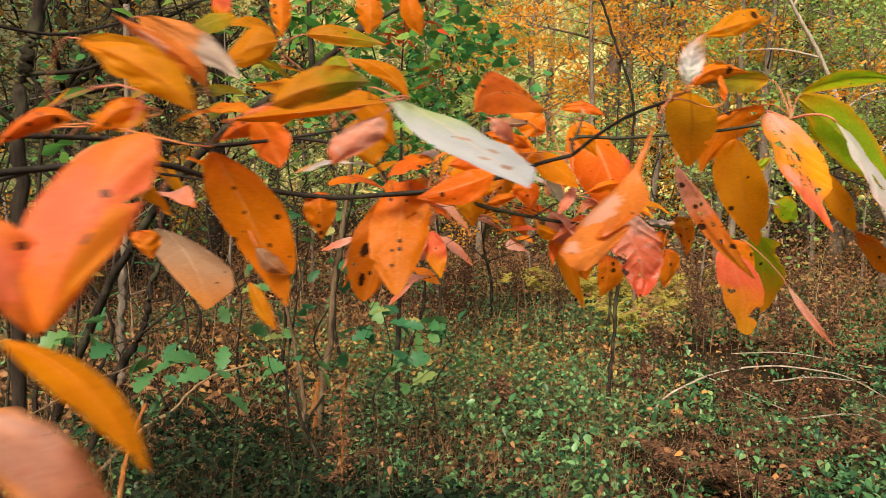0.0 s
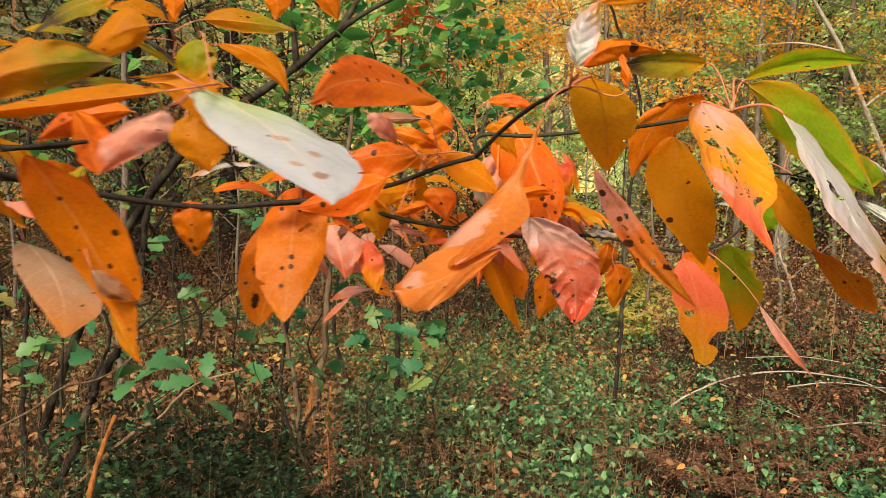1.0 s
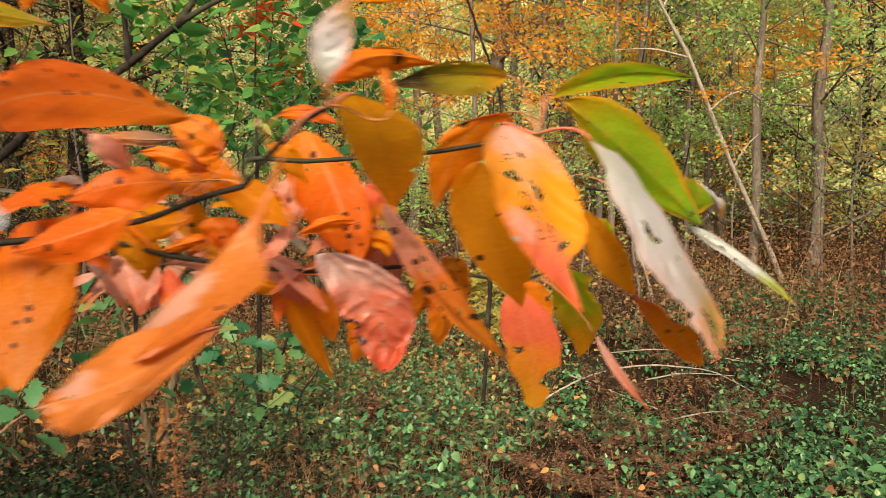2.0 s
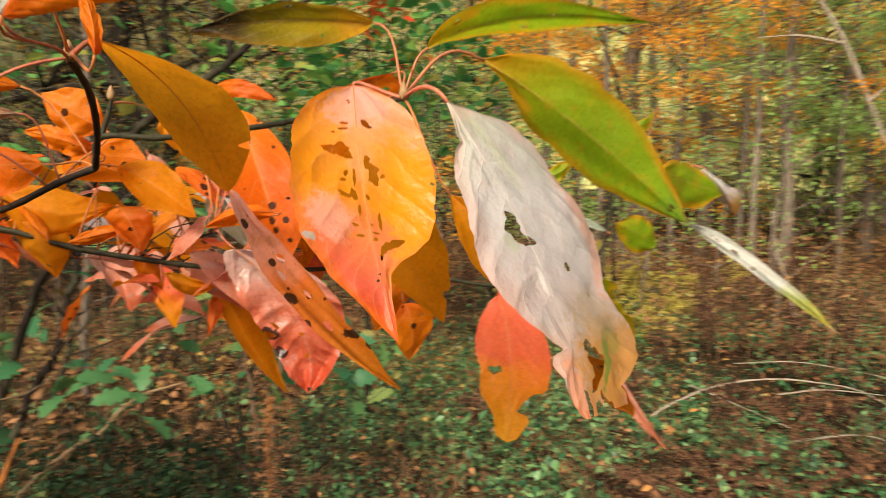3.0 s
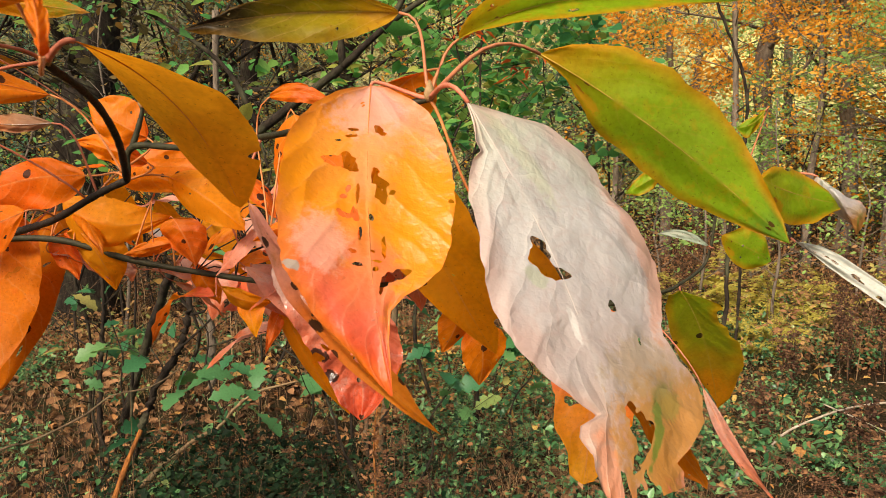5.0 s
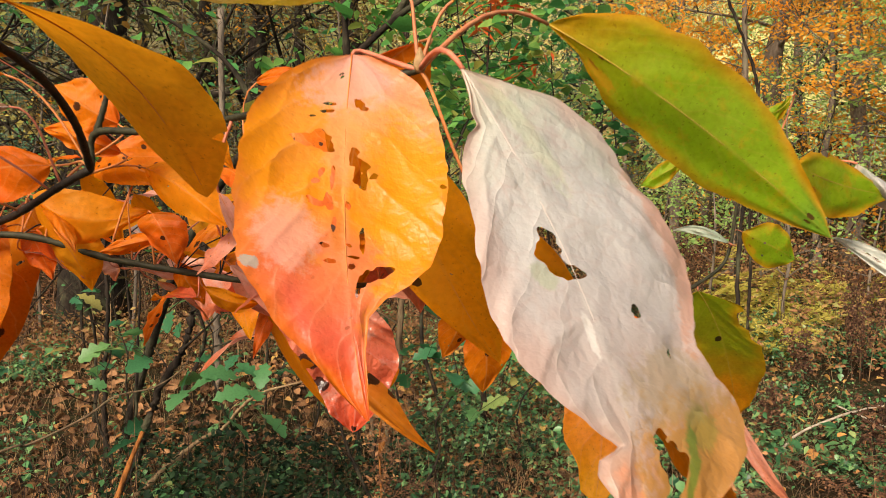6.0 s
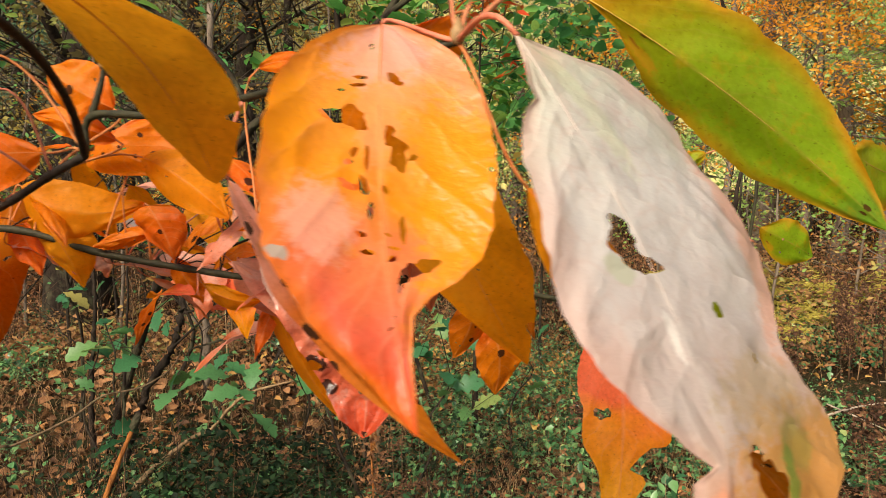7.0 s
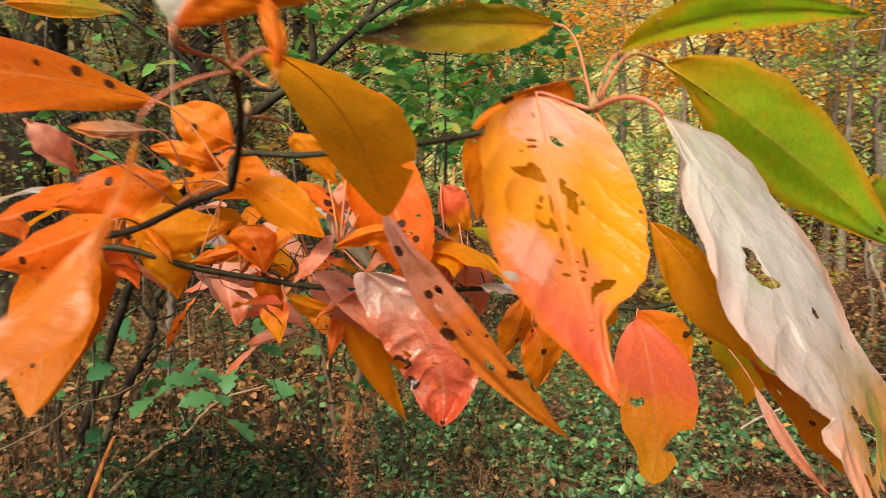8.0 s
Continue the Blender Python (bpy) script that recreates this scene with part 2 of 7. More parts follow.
ORANGE, DEEP = (0.80, 0.210, 0.004), (0.78, 0.135, 0.006)
LEAF = {
    "orange": leaf_material("leaf_orange", [(0.0, DEEP), (0.35, ORANGE), (0.8, ORANGE), (1.0, (0.82, 0.25, 0.015))], spots=0.38, mottle=DEEP, mottle_at=0.58),
    "deep": leaf_material("leaf_deep_orange", [(0.0, ORANGE), (0.5, DEEP), (1.0, (0.76, 0.15, 0.012))], spots=0.5, mottle=(0.66, 0.07, 0.006)),
    "ochre": leaf_material("leaf_ochre", [(0.0, (0.82, 0.33, 0.008)), (0.5, (0.88, 0.33, 0.008)), (1.0, (0.90, 0.31, 0.008))], spots=0.09, mottle=(0.78, 0.29, 0.010), rough=0.5, through_light=0.65, vein=(0.62, 0.30, 0.06), patches=[(0.3, 0.55, 0.25, 0.3, (0.84, 0.34, 0.02), 0.5)]),
    "amber": leaf_material("leaf_amber", [(0.0, (0.92, 0.34, 0.014)), (0.5, (0.98, 0.39, 0.016)), (1.0, (0.98, 0.37, 0.014))], mottle=(0.84, 0.27, 0.014), rough=0.5, through_light=0.75, vein=(0.66, 0.24, 0.02), vein_amount=0.2, quilt=0.35, gloss=0.15),
    "tan": leaf_material("leaf_tan", [(0.0, (0.34, 0.21, 0.13)), (0.5, (0.40, 0.21, 0.11)), (0.8, (0.56, 0.22, 0.07)), (1.0, (0.70, 0.24, 0.03))], spots=0.05, mottle=(0.40, 0.24, 0.14), rough=0.5),
    "sunset": leaf_material("leaf_yellow_coral", [(0.0, (0.86, 0.36, 0.26)), (0.10, (0.88, 0.38, 0.18)), (0.18, (0.90, 0.33, 0.04)), (0.46, (0.92, 0.305, 0.006)), (0.58, (0.88, 0.24, 0.07)), (0.78, (0.86, 0.14, 0.07)), (0.9, (0.84, 0.11, 0.03)), (1.0, (0.84, 0.13, 0.01))], mottle=(0.92, 0.34, 0.006), margin=(0.88, 0.25, 0.004), margin_amount=0.6, spots=0.01, rough=0.36, vein=(0.90, 0.52, 0.28), vein_amount=0.20, quilt=0.8, gloss=0.42, slant=0.30, dirt=0.5, crinkle=0.10, patches=[(0.47, 0.42, 0.025, 0.17, (0.66, 0.19, 0.02), 0.6), (0.5, 0.22, 0.10, 0.16, (0.88, 0.42, 0.20), 0.4), (0.24, 0.52, 0.15, 0.10, (0.86, 0.48, 0.38), 0.5), (0.5, 0.08, 0.34, 0.09, (0.82, 0.44, 0.36), 0.6), (0.82, 0.44, 0.18, 0.26, (0.90, 0.33, 0.004), 0.75), (0.10, 0.30, 0.10, 0.14, (0.90, 0.32, 0.004), 0.6), (0.05, 0.60, 0.06, 0.018, (0.46, 0.42, 0.36), 0.9)]),
    "pale": leaf_material("leaf_pale_underside", [(0.0, (0.64, 0.54, 0.44)), (0.08, (0.48, 0.50, 0.42)), (0.30, (0.55, 0.54, 0.52)), (0.52, (0.50, 0.455, 0.44)), (0.68, (0.45, 0.37, 0.34)), (0.79, (0.44, 0.31, 0.25)), (0.88, (0.52, 0.25, 0.15)), (0.95, (0.62, 0.20, 0.08)), (1.0, (0.70, 0.15, 0.05))], mottle=(0.50, 0.42, 0.40), mottle_at=0.56, margin=(0.54, 0.30, 0.23), margin_amount=0.5, vein=(0.66, 0.63, 0.58), vein_amount=0.22, rough=0.38, through_light=0.35, quilt=1.5, slant=-0.08, gloss=0.45, dirt=0.2, crinkle=0.14, web_tint=(0.48, 0.34, 0.30),
        patches=[(0.80, 0.87, 0.34, 0.16, (0.48, 0.22, 0.04), 0.85), (0.76, 0.70, 0.24, 0.08, (0.38, 0.28, 0.16), 0.55), (0.71, 0.87, 0.03, 0.08, (0.08, 0.20, 0.02), 0.75), (0.78, 0.79, 0.09, 0.05, (0.20, 0.26, 0.05), 0.4), (0.96, 0.42, 0.06, 0.22, (0.58, 0.28, 0.18), 0.55), (0.34, 0.45, 0.07, 0.03, (0.40, 0.46, 0.28), 0.5), (0.46, 0.57, 0.02, 0.05, (0.78, 0.75, 0.70), 0.6), (0.60, 0.12, 0.05, 0.16, (0.52, 0.58, 0.38), 0.4), (0.28, 0.92, 0.22, 0.10, (0.66, 0.26, 0.14), 0.6)]),
    "pale_green": leaf_material("leaf_pale_green_underside", [(0.0, (0.30, 0.38, 0.14)), (0.3, (0.37, 0.41, 0.33)), (0.55, (0.42, 0.43, 0.44)), (1.0, (0.44, 0.45, 0.47))], mottle=(0.38, 0.42, 0.38), spots=0.16, dirt=0.3, vein_amount=0.22, rough=0.45, through_light=0.35, quilt=0.3, patches=[(0.5, 0.48, 0.07, 0.025, (0.40, 0.22, 0.13), 0.8), (0.62, 0.62, 0.05, 0.03, (0.36, 0.19, 0.10), 0.8), (0.4, 0.72, 0.06, 0.02, (0.40, 0.22, 0.13), 0.8), (0.55, 0.8, 0.08, 0.03, (0.28, 0.14, 0.08), 0.85)]),
    "mint": leaf_material("leaf_mint", [(0.0, (0.42, 0.52, 0.40)), (1.0, (0.52, 0.58, 0.46))], mottle=(0.5, 0.55, 0.45), vein=(0.7, 0.7, 0.6)),
    "green": leaf_material("leaf_yellow_green", [(0.0, (0.64, 0.38, 0.012)), (0.12, (0.44, 0.46, 0.012)), (0.4, (0.31, 0.48, 0.014)), (0.85, (0.28, 0.47, 0.014)), (1.0, (0.18, 0.38, 0.035))], mottle=(0.62, 0.38, 0.012), mottle_at=0.53, margin=(0.76, 0.31, 0.012), margin_amount=0.8, vein=(0.56, 0.46, 0.06), vein_amount=0.3, through_light=0.62, quilt=0.4, patches=[(0.22, 0.20, 0.035, 0.035, (0.10, 0.04, 0.01), 0.95), (0.46, 0.19, 0.025, 0.014, (0.20, 0.07, 0.02), 0.95), (0.18, 0.24, 0.10, 0.08, (0.70, 0.30, 0.014), 0.6), (0.55, 0.92, 0.08, 0.014, (0.10, 0.04, 0.01), 0.95), (0.40, 0.93, 0.05, 0.012, (0.10, 0.04, 0.01), 0.95)]),
    "olive": leaf_material("leaf_olive", [(0.0, (0.60, 0.29, 0.010)), (0.3, (0.32, 0.25, 0.008)), (0.58, (0.17, 0.14, 0.008)), (0.72, (0.05, 0.035, 0.010)), (0.9, (0.025, 0.018, 0.010))], mottle=(0.50, 0.24, 0.01), margin=(0.46, 0.24, 0.01), spots=0.04, through_light=0.5),
    "spotted": leaf_material("leaf_orange_spotted", [(0.0, (0.585, 0.181, 0.0086)), (0.4, (0.602, 0.146, 0.0043)), (1.0, (0.602, 0.155, 0.00516))], gloss=0.12, spots=0.25, mottle=(0.636, 0.112, 0.00516), patches=[(0.28, 0.62, 0.10, 0.07, (0.0189, 0.0086, 0.00516), 0.96), (0.30, 0.84, 0.10, 0.06, (0.0189, 0.0086, 0.00516), 0.96), (0.62, 0.45, 0.07, 0.035, (0.0258, 0.0103, 0.00516), 0.96), (0.72, 0.72, 0.07, 0.03, (0.0258, 0.0103, 0.00516), 0.95), (0.5, 0.3, 0.3, 0.15, (0.74, 0.258, 0.0172), 0.5)]),
    "green_orange": leaf_material("leaf_green_orange", [(0.0, (0.32, 0.38, 0.012)), (0.45, (0.46, 0.36, 0.012)), (0.75, (0.74, 0.32, 0.012)), (1.0, (0.80, 0.28, 0.012))], mottle=(0.62, 0.20, 0.01), mottle_at=0.5, spots=0.08),
    "dull_ochre": leaf_material("leaf_dull_ochre", [(0.0, (0.66, 0.25, 0.012)), (0.5, (0.68, 0.24, 0.008)), (1.0, (0.66, 0.22, 0.008))], spots=0.12, mottle=(0.56, 0.22, 0.010), mottle_at=0.54, rough=0.5, through_light=0.6, vein=(0.58, 0.26, 0.04), gloss=0.15),
    "mottled": leaf_material("leaf_mottled_ochre", [(0.0, (0.64, 0.24, 0.010)), (0.4, (0.58, 0.25, 0.010)), (0.6, (0.36, 0.30, 0.014)), (0.8, (0.30, 0.30, 0.02)), (1.0, (0.44, 0.34, 0.10))], mottle=(0.64, 0.23, 0.010), mottle_at=0.50, margin=(0.66, 0.24, 0.01), margin_amount=0.6, spots=0.06, through_light=0.6, gloss=0.12),
    "orange_pale": leaf_material("leaf_orange_pale", [(0.0, (0.74, 0.22, 0.03)), (0.45, (0.72, 0.27, 0.08)), (0.6, (0.54, 0.42, 0.34)), (1.0, (0.50, 0.44, 0.38))], mottle=(0.66, 0.34, 0.2), spots=0.03, vein=(0.7, 0.5, 0.4)),
    "green_rimmed": leaf_material("leaf_green_rimmed", [(0.0, (0.30, 0.38, 0.012)), (0.45, (0.34, 0.35, 0.012)), (0.66, (0.56, 0.33, 0.012)), (0.85, (0.84, 0.31, 0.010)), (1.0, (0.86, 0.29, 0.010))], mottle=(0.50, 0.34, 0.012), mottle_at=0.56, margin=(0.74, 0.30, 0.010), margin_amount=0.55, spots=0.07, vein=(0.60, 0.42, 0.05), through_light=0.62),
    "coral": leaf_material("leaf_coral", [(0.0, (0.92, 0.19, 0.10)), (0.46, (0.94, 0.16, 0.055)), (0.63, (0.96, 0.27, 0.014)), (1.0, (0.96, 0.39, 0.006))], mottle=(0.94, 0.30, 0.014), mottle_at=0.60, spots=0.01, vein=(0.85, 0.35, 0.2), slant=0.1, through_light=0.58),
    "pink": leaf_material("leaf_pink", [(0.0, (0.76, 0.42, 0.32)), (0.5, (0.78, 0.30, 0.20)), (1.0, (0.76, 0.18, 0.06))], mottle=(0.70, 0.46, 0.38), mottle_at=0.52, spots=0.03, rough=0.36, vein=(0.8, 0.5, 0.4)),
    # glossy: whitish mottle paints in gloss patches besides the leaf's own pink mottling
    "glossy": leaf_material("leaf_glossy_red", [(0.0, (0.66, 0.50, 0.46)), (0.25, (0.74, 0.42, 0.35)), (0.42, (0.82, 0.22, 0.12)), (1.0, (0.82, 0.11, 0.04))], mottle=(0.80, 0.50, 0.42), mottle_at=0.55, spots=0.05, rough=0.2, vein=(0.8, 0.5, 0.4), quilt=0.6, gloss=0.9, crinkle=0.3, patches=[(0.08, 0.60, 0.15, 0.05, (0.03, 0.012, 0.008), 0.96), (0.06, 0.74, 0.14, 0.05, (0.03, 0.012, 0.008), 0.96), (0.5, 0.98, 0.2, 0.02, (0.03, 0.012, 0.008), 0.95)]),
    "withered": leaf_material("leaf_withered", [(0.0, (0.78, 0.40, 0.33)), (0.25, (0.78, 0.32, 0.22)), (0.45, (0.76, 0.19, 0.03)), (0.75, (0.62, 0.19, 0.015)), (1.0, (0.60, 0.20, 0.01))], mottle=(0.44, 0.16, 0.03), mottle_at=0.55, spots=0.6, vein=(0.6, 0.3, 0.1), patches=[(0.15, 0.50, 0.25, 0.03, (0.03, 0.015, 0.008), 0.95), (0.85, 0.70, 0.3, 0.03, (0.03, 0.015, 0.008), 0.95)]),
    # peach: the pale pink patch paints the sheen on its fold
    "peach": leaf_material("leaf_peach", [(0.0, (0.72, 0.20, 0.025)), (0.5, (0.72, 0.21, 0.03)), (1.0, (0.64, 0.16, 0.012))], mottle=(0.72, 0.31, 0.12), mottle_at=0.58, spots=0.02, rough=0.34, vein=(0.78, 0.38, 0.16), quilt=0.8, gloss=0.5, crinkle=0.08, patches=[(0.30, 0.72, 0.22, 0.14, (0.76, 0.44, 0.34), 0.6)]),
    "red": leaf_material("leaf_red_orange", [(0.0, (0.80, 0.20, 0.02)), (0.45, (0.80, 0.145, 0.055)), (1.0, (0.82, 0.20, 0.008))], mottle=(0.78, 0.22, 0.05), mottle_at=0.52, spots=0.05, vein=(0.78, 0.34, 0.16), patches=[(0.28, 0.45, 0.26, 0.30, (0.80, 0.18, 0.10), 0.6), (0.78, 0.75, 0.2, 0.30, (0.78, 0.27, 0.015), 0.6), (0.62, 0.60, 0.05, 0.03, (0.20, 0.08, 0.04), 0.95)]),
    "pale_tip": leaf_material("leaf_pale_green_tip", [(0.0, (0.58, 0.61, 0.56)), (0.6, (0.56, 0.58, 0.53)), (0.72, (0.36, 0.42, 0.10)), (0.9, (0.46, 0.40, 0.05)), (1.0, (0.50, 0.42, 0.20))], mottle=(0.54, 0.54, 0.48), spots=0.1, vein_amount=0.2, rough=0.45, through_light=0.35, quilt=0.3),
    "blush": leaf_material("leaf_blush", [(0.0, (0.72, 0.40, 0.30)), (0.5, (0.70, 0.34, 0.24)), (1.0, (0.72, 0.22, 0.08))], mottle=(0.74, 0.14, 0.06), mottle_at=0.54, margin=(0.74, 0.26, 0.03), margin_amount=0.8, spots=0.05, rough=0.36, vein=(0.76, 0.45, 0.34)),
}


def bark_material(name, dark, light, scale=30, rough=0.85):
    m = Nodes(name)
    where = m.n("TexCoord").outputs["Object"]
    mapping = m.n("Mapping")
    mapping.inputs["Scale"].default_value = (1, 1, 0.25)
    m.link(where, mapping.inputs[0])
    ridges = m.noise(scale, 8, mapping.outputs[0], 0.7)
    patch = m.noise(scale * 0.14, 3, where)
    col = m.ramp(ridges, [(0.32, dark), (0.68, light)])
    col = m.mix(m.step(patch, 0.52, 0.72), col, [0.55 * a + 0.45 * b for a, b in zip(light, (0.12, 0.13, 0.07))])
    m.link(col, m.bsdf.inputs["Base Color"])
    m.bsdf.inputs["Roughness"].default_value = 0.95
    m.bsdf.inputs["Specular IOR Level"].default_value = 0.12
    m.link(m.bump(ridges, 1.0, 0.6 / scale), m.bsdf.inputs["Normal"])
    return m.mat


def island_material(name, stops, rough=0.6, through_light=0.3, patch=None, grit=0.3, sheen=0.3):
    """Foliage or litter in one sheet: every leaf has its own colour."""
    m = Nodes(name)
    own = m.n("NewGeometry").outputs["Random Per Island"]
    where = m.n("TexCoord").outputs["Object"]
    value = own
    if patch:
        value = m.math("ADD", m.math("MULTIPLY", own, 1 - patch[1]), m.math("MULTIPLY", m.step(m.noise(patch[0], 2, where), 0.3, 0.7), patch[1]))
    col = m.ramp(value, stops)
    grain = m.noise(160, 3, where)
    col = m.mix(m.math("MULTIPLY", m.step(grain, 0.4, 0.7), grit), col, (0.35, 0.3, 0.22), "MULTIPLY")
    m.link(col, m.bsdf.inputs["Base Color"])
    m.bsdf.inputs["Roughness"].default_value = rough
    m.bsdf.inputs["Specular IOR Level"].default_value = sheen
    tl = m.n("BsdfTranslucent")
    m.link(col, tl.inputs[0])
    mixer = m.n("MixShader")
    mixer.inputs[0].default_value = through_light
    m.link(m.bsdf.outputs[0], mixer.inputs[1])
    m.link(tl.outputs[0], mixer.inputs[2])
    m.link(mixer.outputs[0], m.out.inputs[0])
    return m.mat


def plain_material(name, a, b, scale=60, rough=0.6):
    m = Nodes(name)
    where = m.n("TexCoord").outputs["Object"]
    grain = m.noise(scale, 6, where, 0.65)
    m.link(m.ramp(grain, [(0.3, a), (0.7, b)]), m.bsdf.inputs["Base Color"])
    m.bsdf.inputs["Roughness"].default_value = rough
    m.bsdf.inputs["Specular IOR Level"].default_value = 0.2
    m.link(m.bump(grain, 0.6, 0.3 / scale), m.bsdf.inputs["Normal"])
    return m.mat


TWIG = plain_material("twig_bark", (0.008, 0.006, 0.005), (0.035, 0.027, 0.020), 320, 0.7)
GREEN_TWIG = plain_material("green_twig_bark", (0.014, 0.014, 0.008), (0.050, 0.045, 0.022), 320, 0.6)
STALK = plain_material("pink_stalk", (0.46, 0.12, 0.07), (0.58, 0.22, 0.13), 200, 0.45)
STALK_ORANGE = plain_material("orange_stalk", (0.46, 0.14, 0.04), (0.56, 0.22, 0.08), 200, 0.45)
STALK_GREEN = plain_material("green_stalk", (0.42, 0.12, 0.06), (0.48, 0.20, 0.09), 200, 0.45)
RIB_PALE = plain_material("pale_midrib", (0.50, 0.42, 0.38), (0.58, 0.50, 0.45), 200, 0.5)
RIB_GREEN = plain_material("green_midrib", (0.50, 0.28, 0.03), (0.50, 0.36, 0.06), 200, 0.5)
RIB_ORANGE = plain_material("orange_midrib", (0.66, 0.17, 0.03), (0.72, 0.24, 0.06), 200, 0.5)
BUD = plain_material("bud_scales", (0.20, 0.12, 0.05), (0.40, 0.25, 0.12), 300, 0.5)


# ---------------------------------------------------------------- mesh helpers
def mesh_object(name, verts, faces, material, parent=None, label="", uv=None, smooth=True, kind=""):
    me = bpy.data.meshes.new(name)
    me.from_pydata([tuple(p) for p in verts], [], [tuple(f) for f in faces])
    if smooth:
        me.polygons.foreach_set("use_smooth", [True] * len(me.polygons))
    if uv is not None:
        layer = me.uv_layers.new(name="UVMap")
        loops = np.empty(len(me.loops), np.int32)
        me.loops.foreach_get("vertex_index", loops)
        layer.data.foreach_set("uv", np.asarray(uv, np.float32)[loops].ravel())
    me.materials.append(material)
    me.update()
    ob = new(name, me)
    ob.parent = parent
    return tagged(ob, label, kind=kind)


def tube(path, radii, sides=8, cap=True):
    """Vertices and faces of a round stem along a path."""
    path = [Vector(p) for p in path]
    verts, faces = [], []
    ref = Vector((0.31, 0.17, 0.93)).normalized()
    for i, p in enumerate(path):
        d = (path[min(i + 1, len(path) - 1)] - path[max(i - 1, 0)]).normalized()
        a = d.cross(ref)
        if a.length < 0.05:
            a = d.cross(Vector((1, 0, 0)))
        a.normalize()
        b = d.cross(a)
        for k in range(sides):
            w = 2 * math.pi * k / sides
            verts.append(p + float(radii[i]) * (math.cos(w) * a + math.sin(w) * b))
    for i in range(len(path) - 1):
        for k in range(sides):
            j = (k + 1) % sides
            faces.append((i * sides + k, i * sides + j, (i + 1) * sides + j, (i + 1) * sides + k))
    if cap:
        faces.append(tuple(range(sides))[::-1])
        faces.append(tuple((len(path) - 1) * sides + k for k in range(sides)))
    return verts, faces


def curve_through(points, steps=6):
    """A smooth path through points (Catmull-Rom)."""
    pts = [Vector(p) for p in points]
    pts = [2 * pts[0] - pts[1], *pts, 2 * pts[-1] - pts[-2]]
    out = []
    for i in range(1, len(pts) - 2):
        a, b, c, d = pts[i - 1 : i + 3]
        for s in range(steps):
            t = s / steps
            out.append(0.5 * (2 * b + (c - a) * t + (2 * a - 5 * b + 4 * c - d) * t * t + (3 * b - a - 3 * c + d) * t**3))
    out.append(pts[-2])
    return out


def stem(name, points, r0, r1, material, parent=None, label="", sides=8, steps=6, knobs=0.0, seed=0):
    path = curve_through(points, steps)
    n = len(path)
    rnd = random.Random(seed)
    radii = []
    for i in range(n):
        r = r0 + (r1 - r0) * i / (n - 1)
        if 0 < i < n - 1 and knobs > 0.35:
            path[i] = path[i] + Vector((rnd.uniform(-1, 1), rnd.uniform(-1, 1), 0)) * r * knobs
        radii.append(r * (1 + knobs * (rnd.random() - 0.3)))
    v, f = tube(path, radii, sides)
    return mesh_object(name, v, f, material, parent, label)


def merge(parts):
    verts, faces = [], []
    for v, f in parts:
        o = len(verts)
        verts += list(v)
        faces += [tuple(i + o for i in q) for q in f]
    return verts, faces


# ---------------------------------------------------------------- the branch in front
branch = tagged(new("tree_branch"), "thin dark branch of a young tree hung with orange autumn leaves", "branch")
NODES = []


def twig(points, r0, r1, material=TWIG):
    NODES.extend(curve_through(points, 4))
    return stem("twig", points, 0.86 * r0, 0.86 * r1, material, branch, knobs=0.2, sides=10, steps=9, seed=len(NODES))


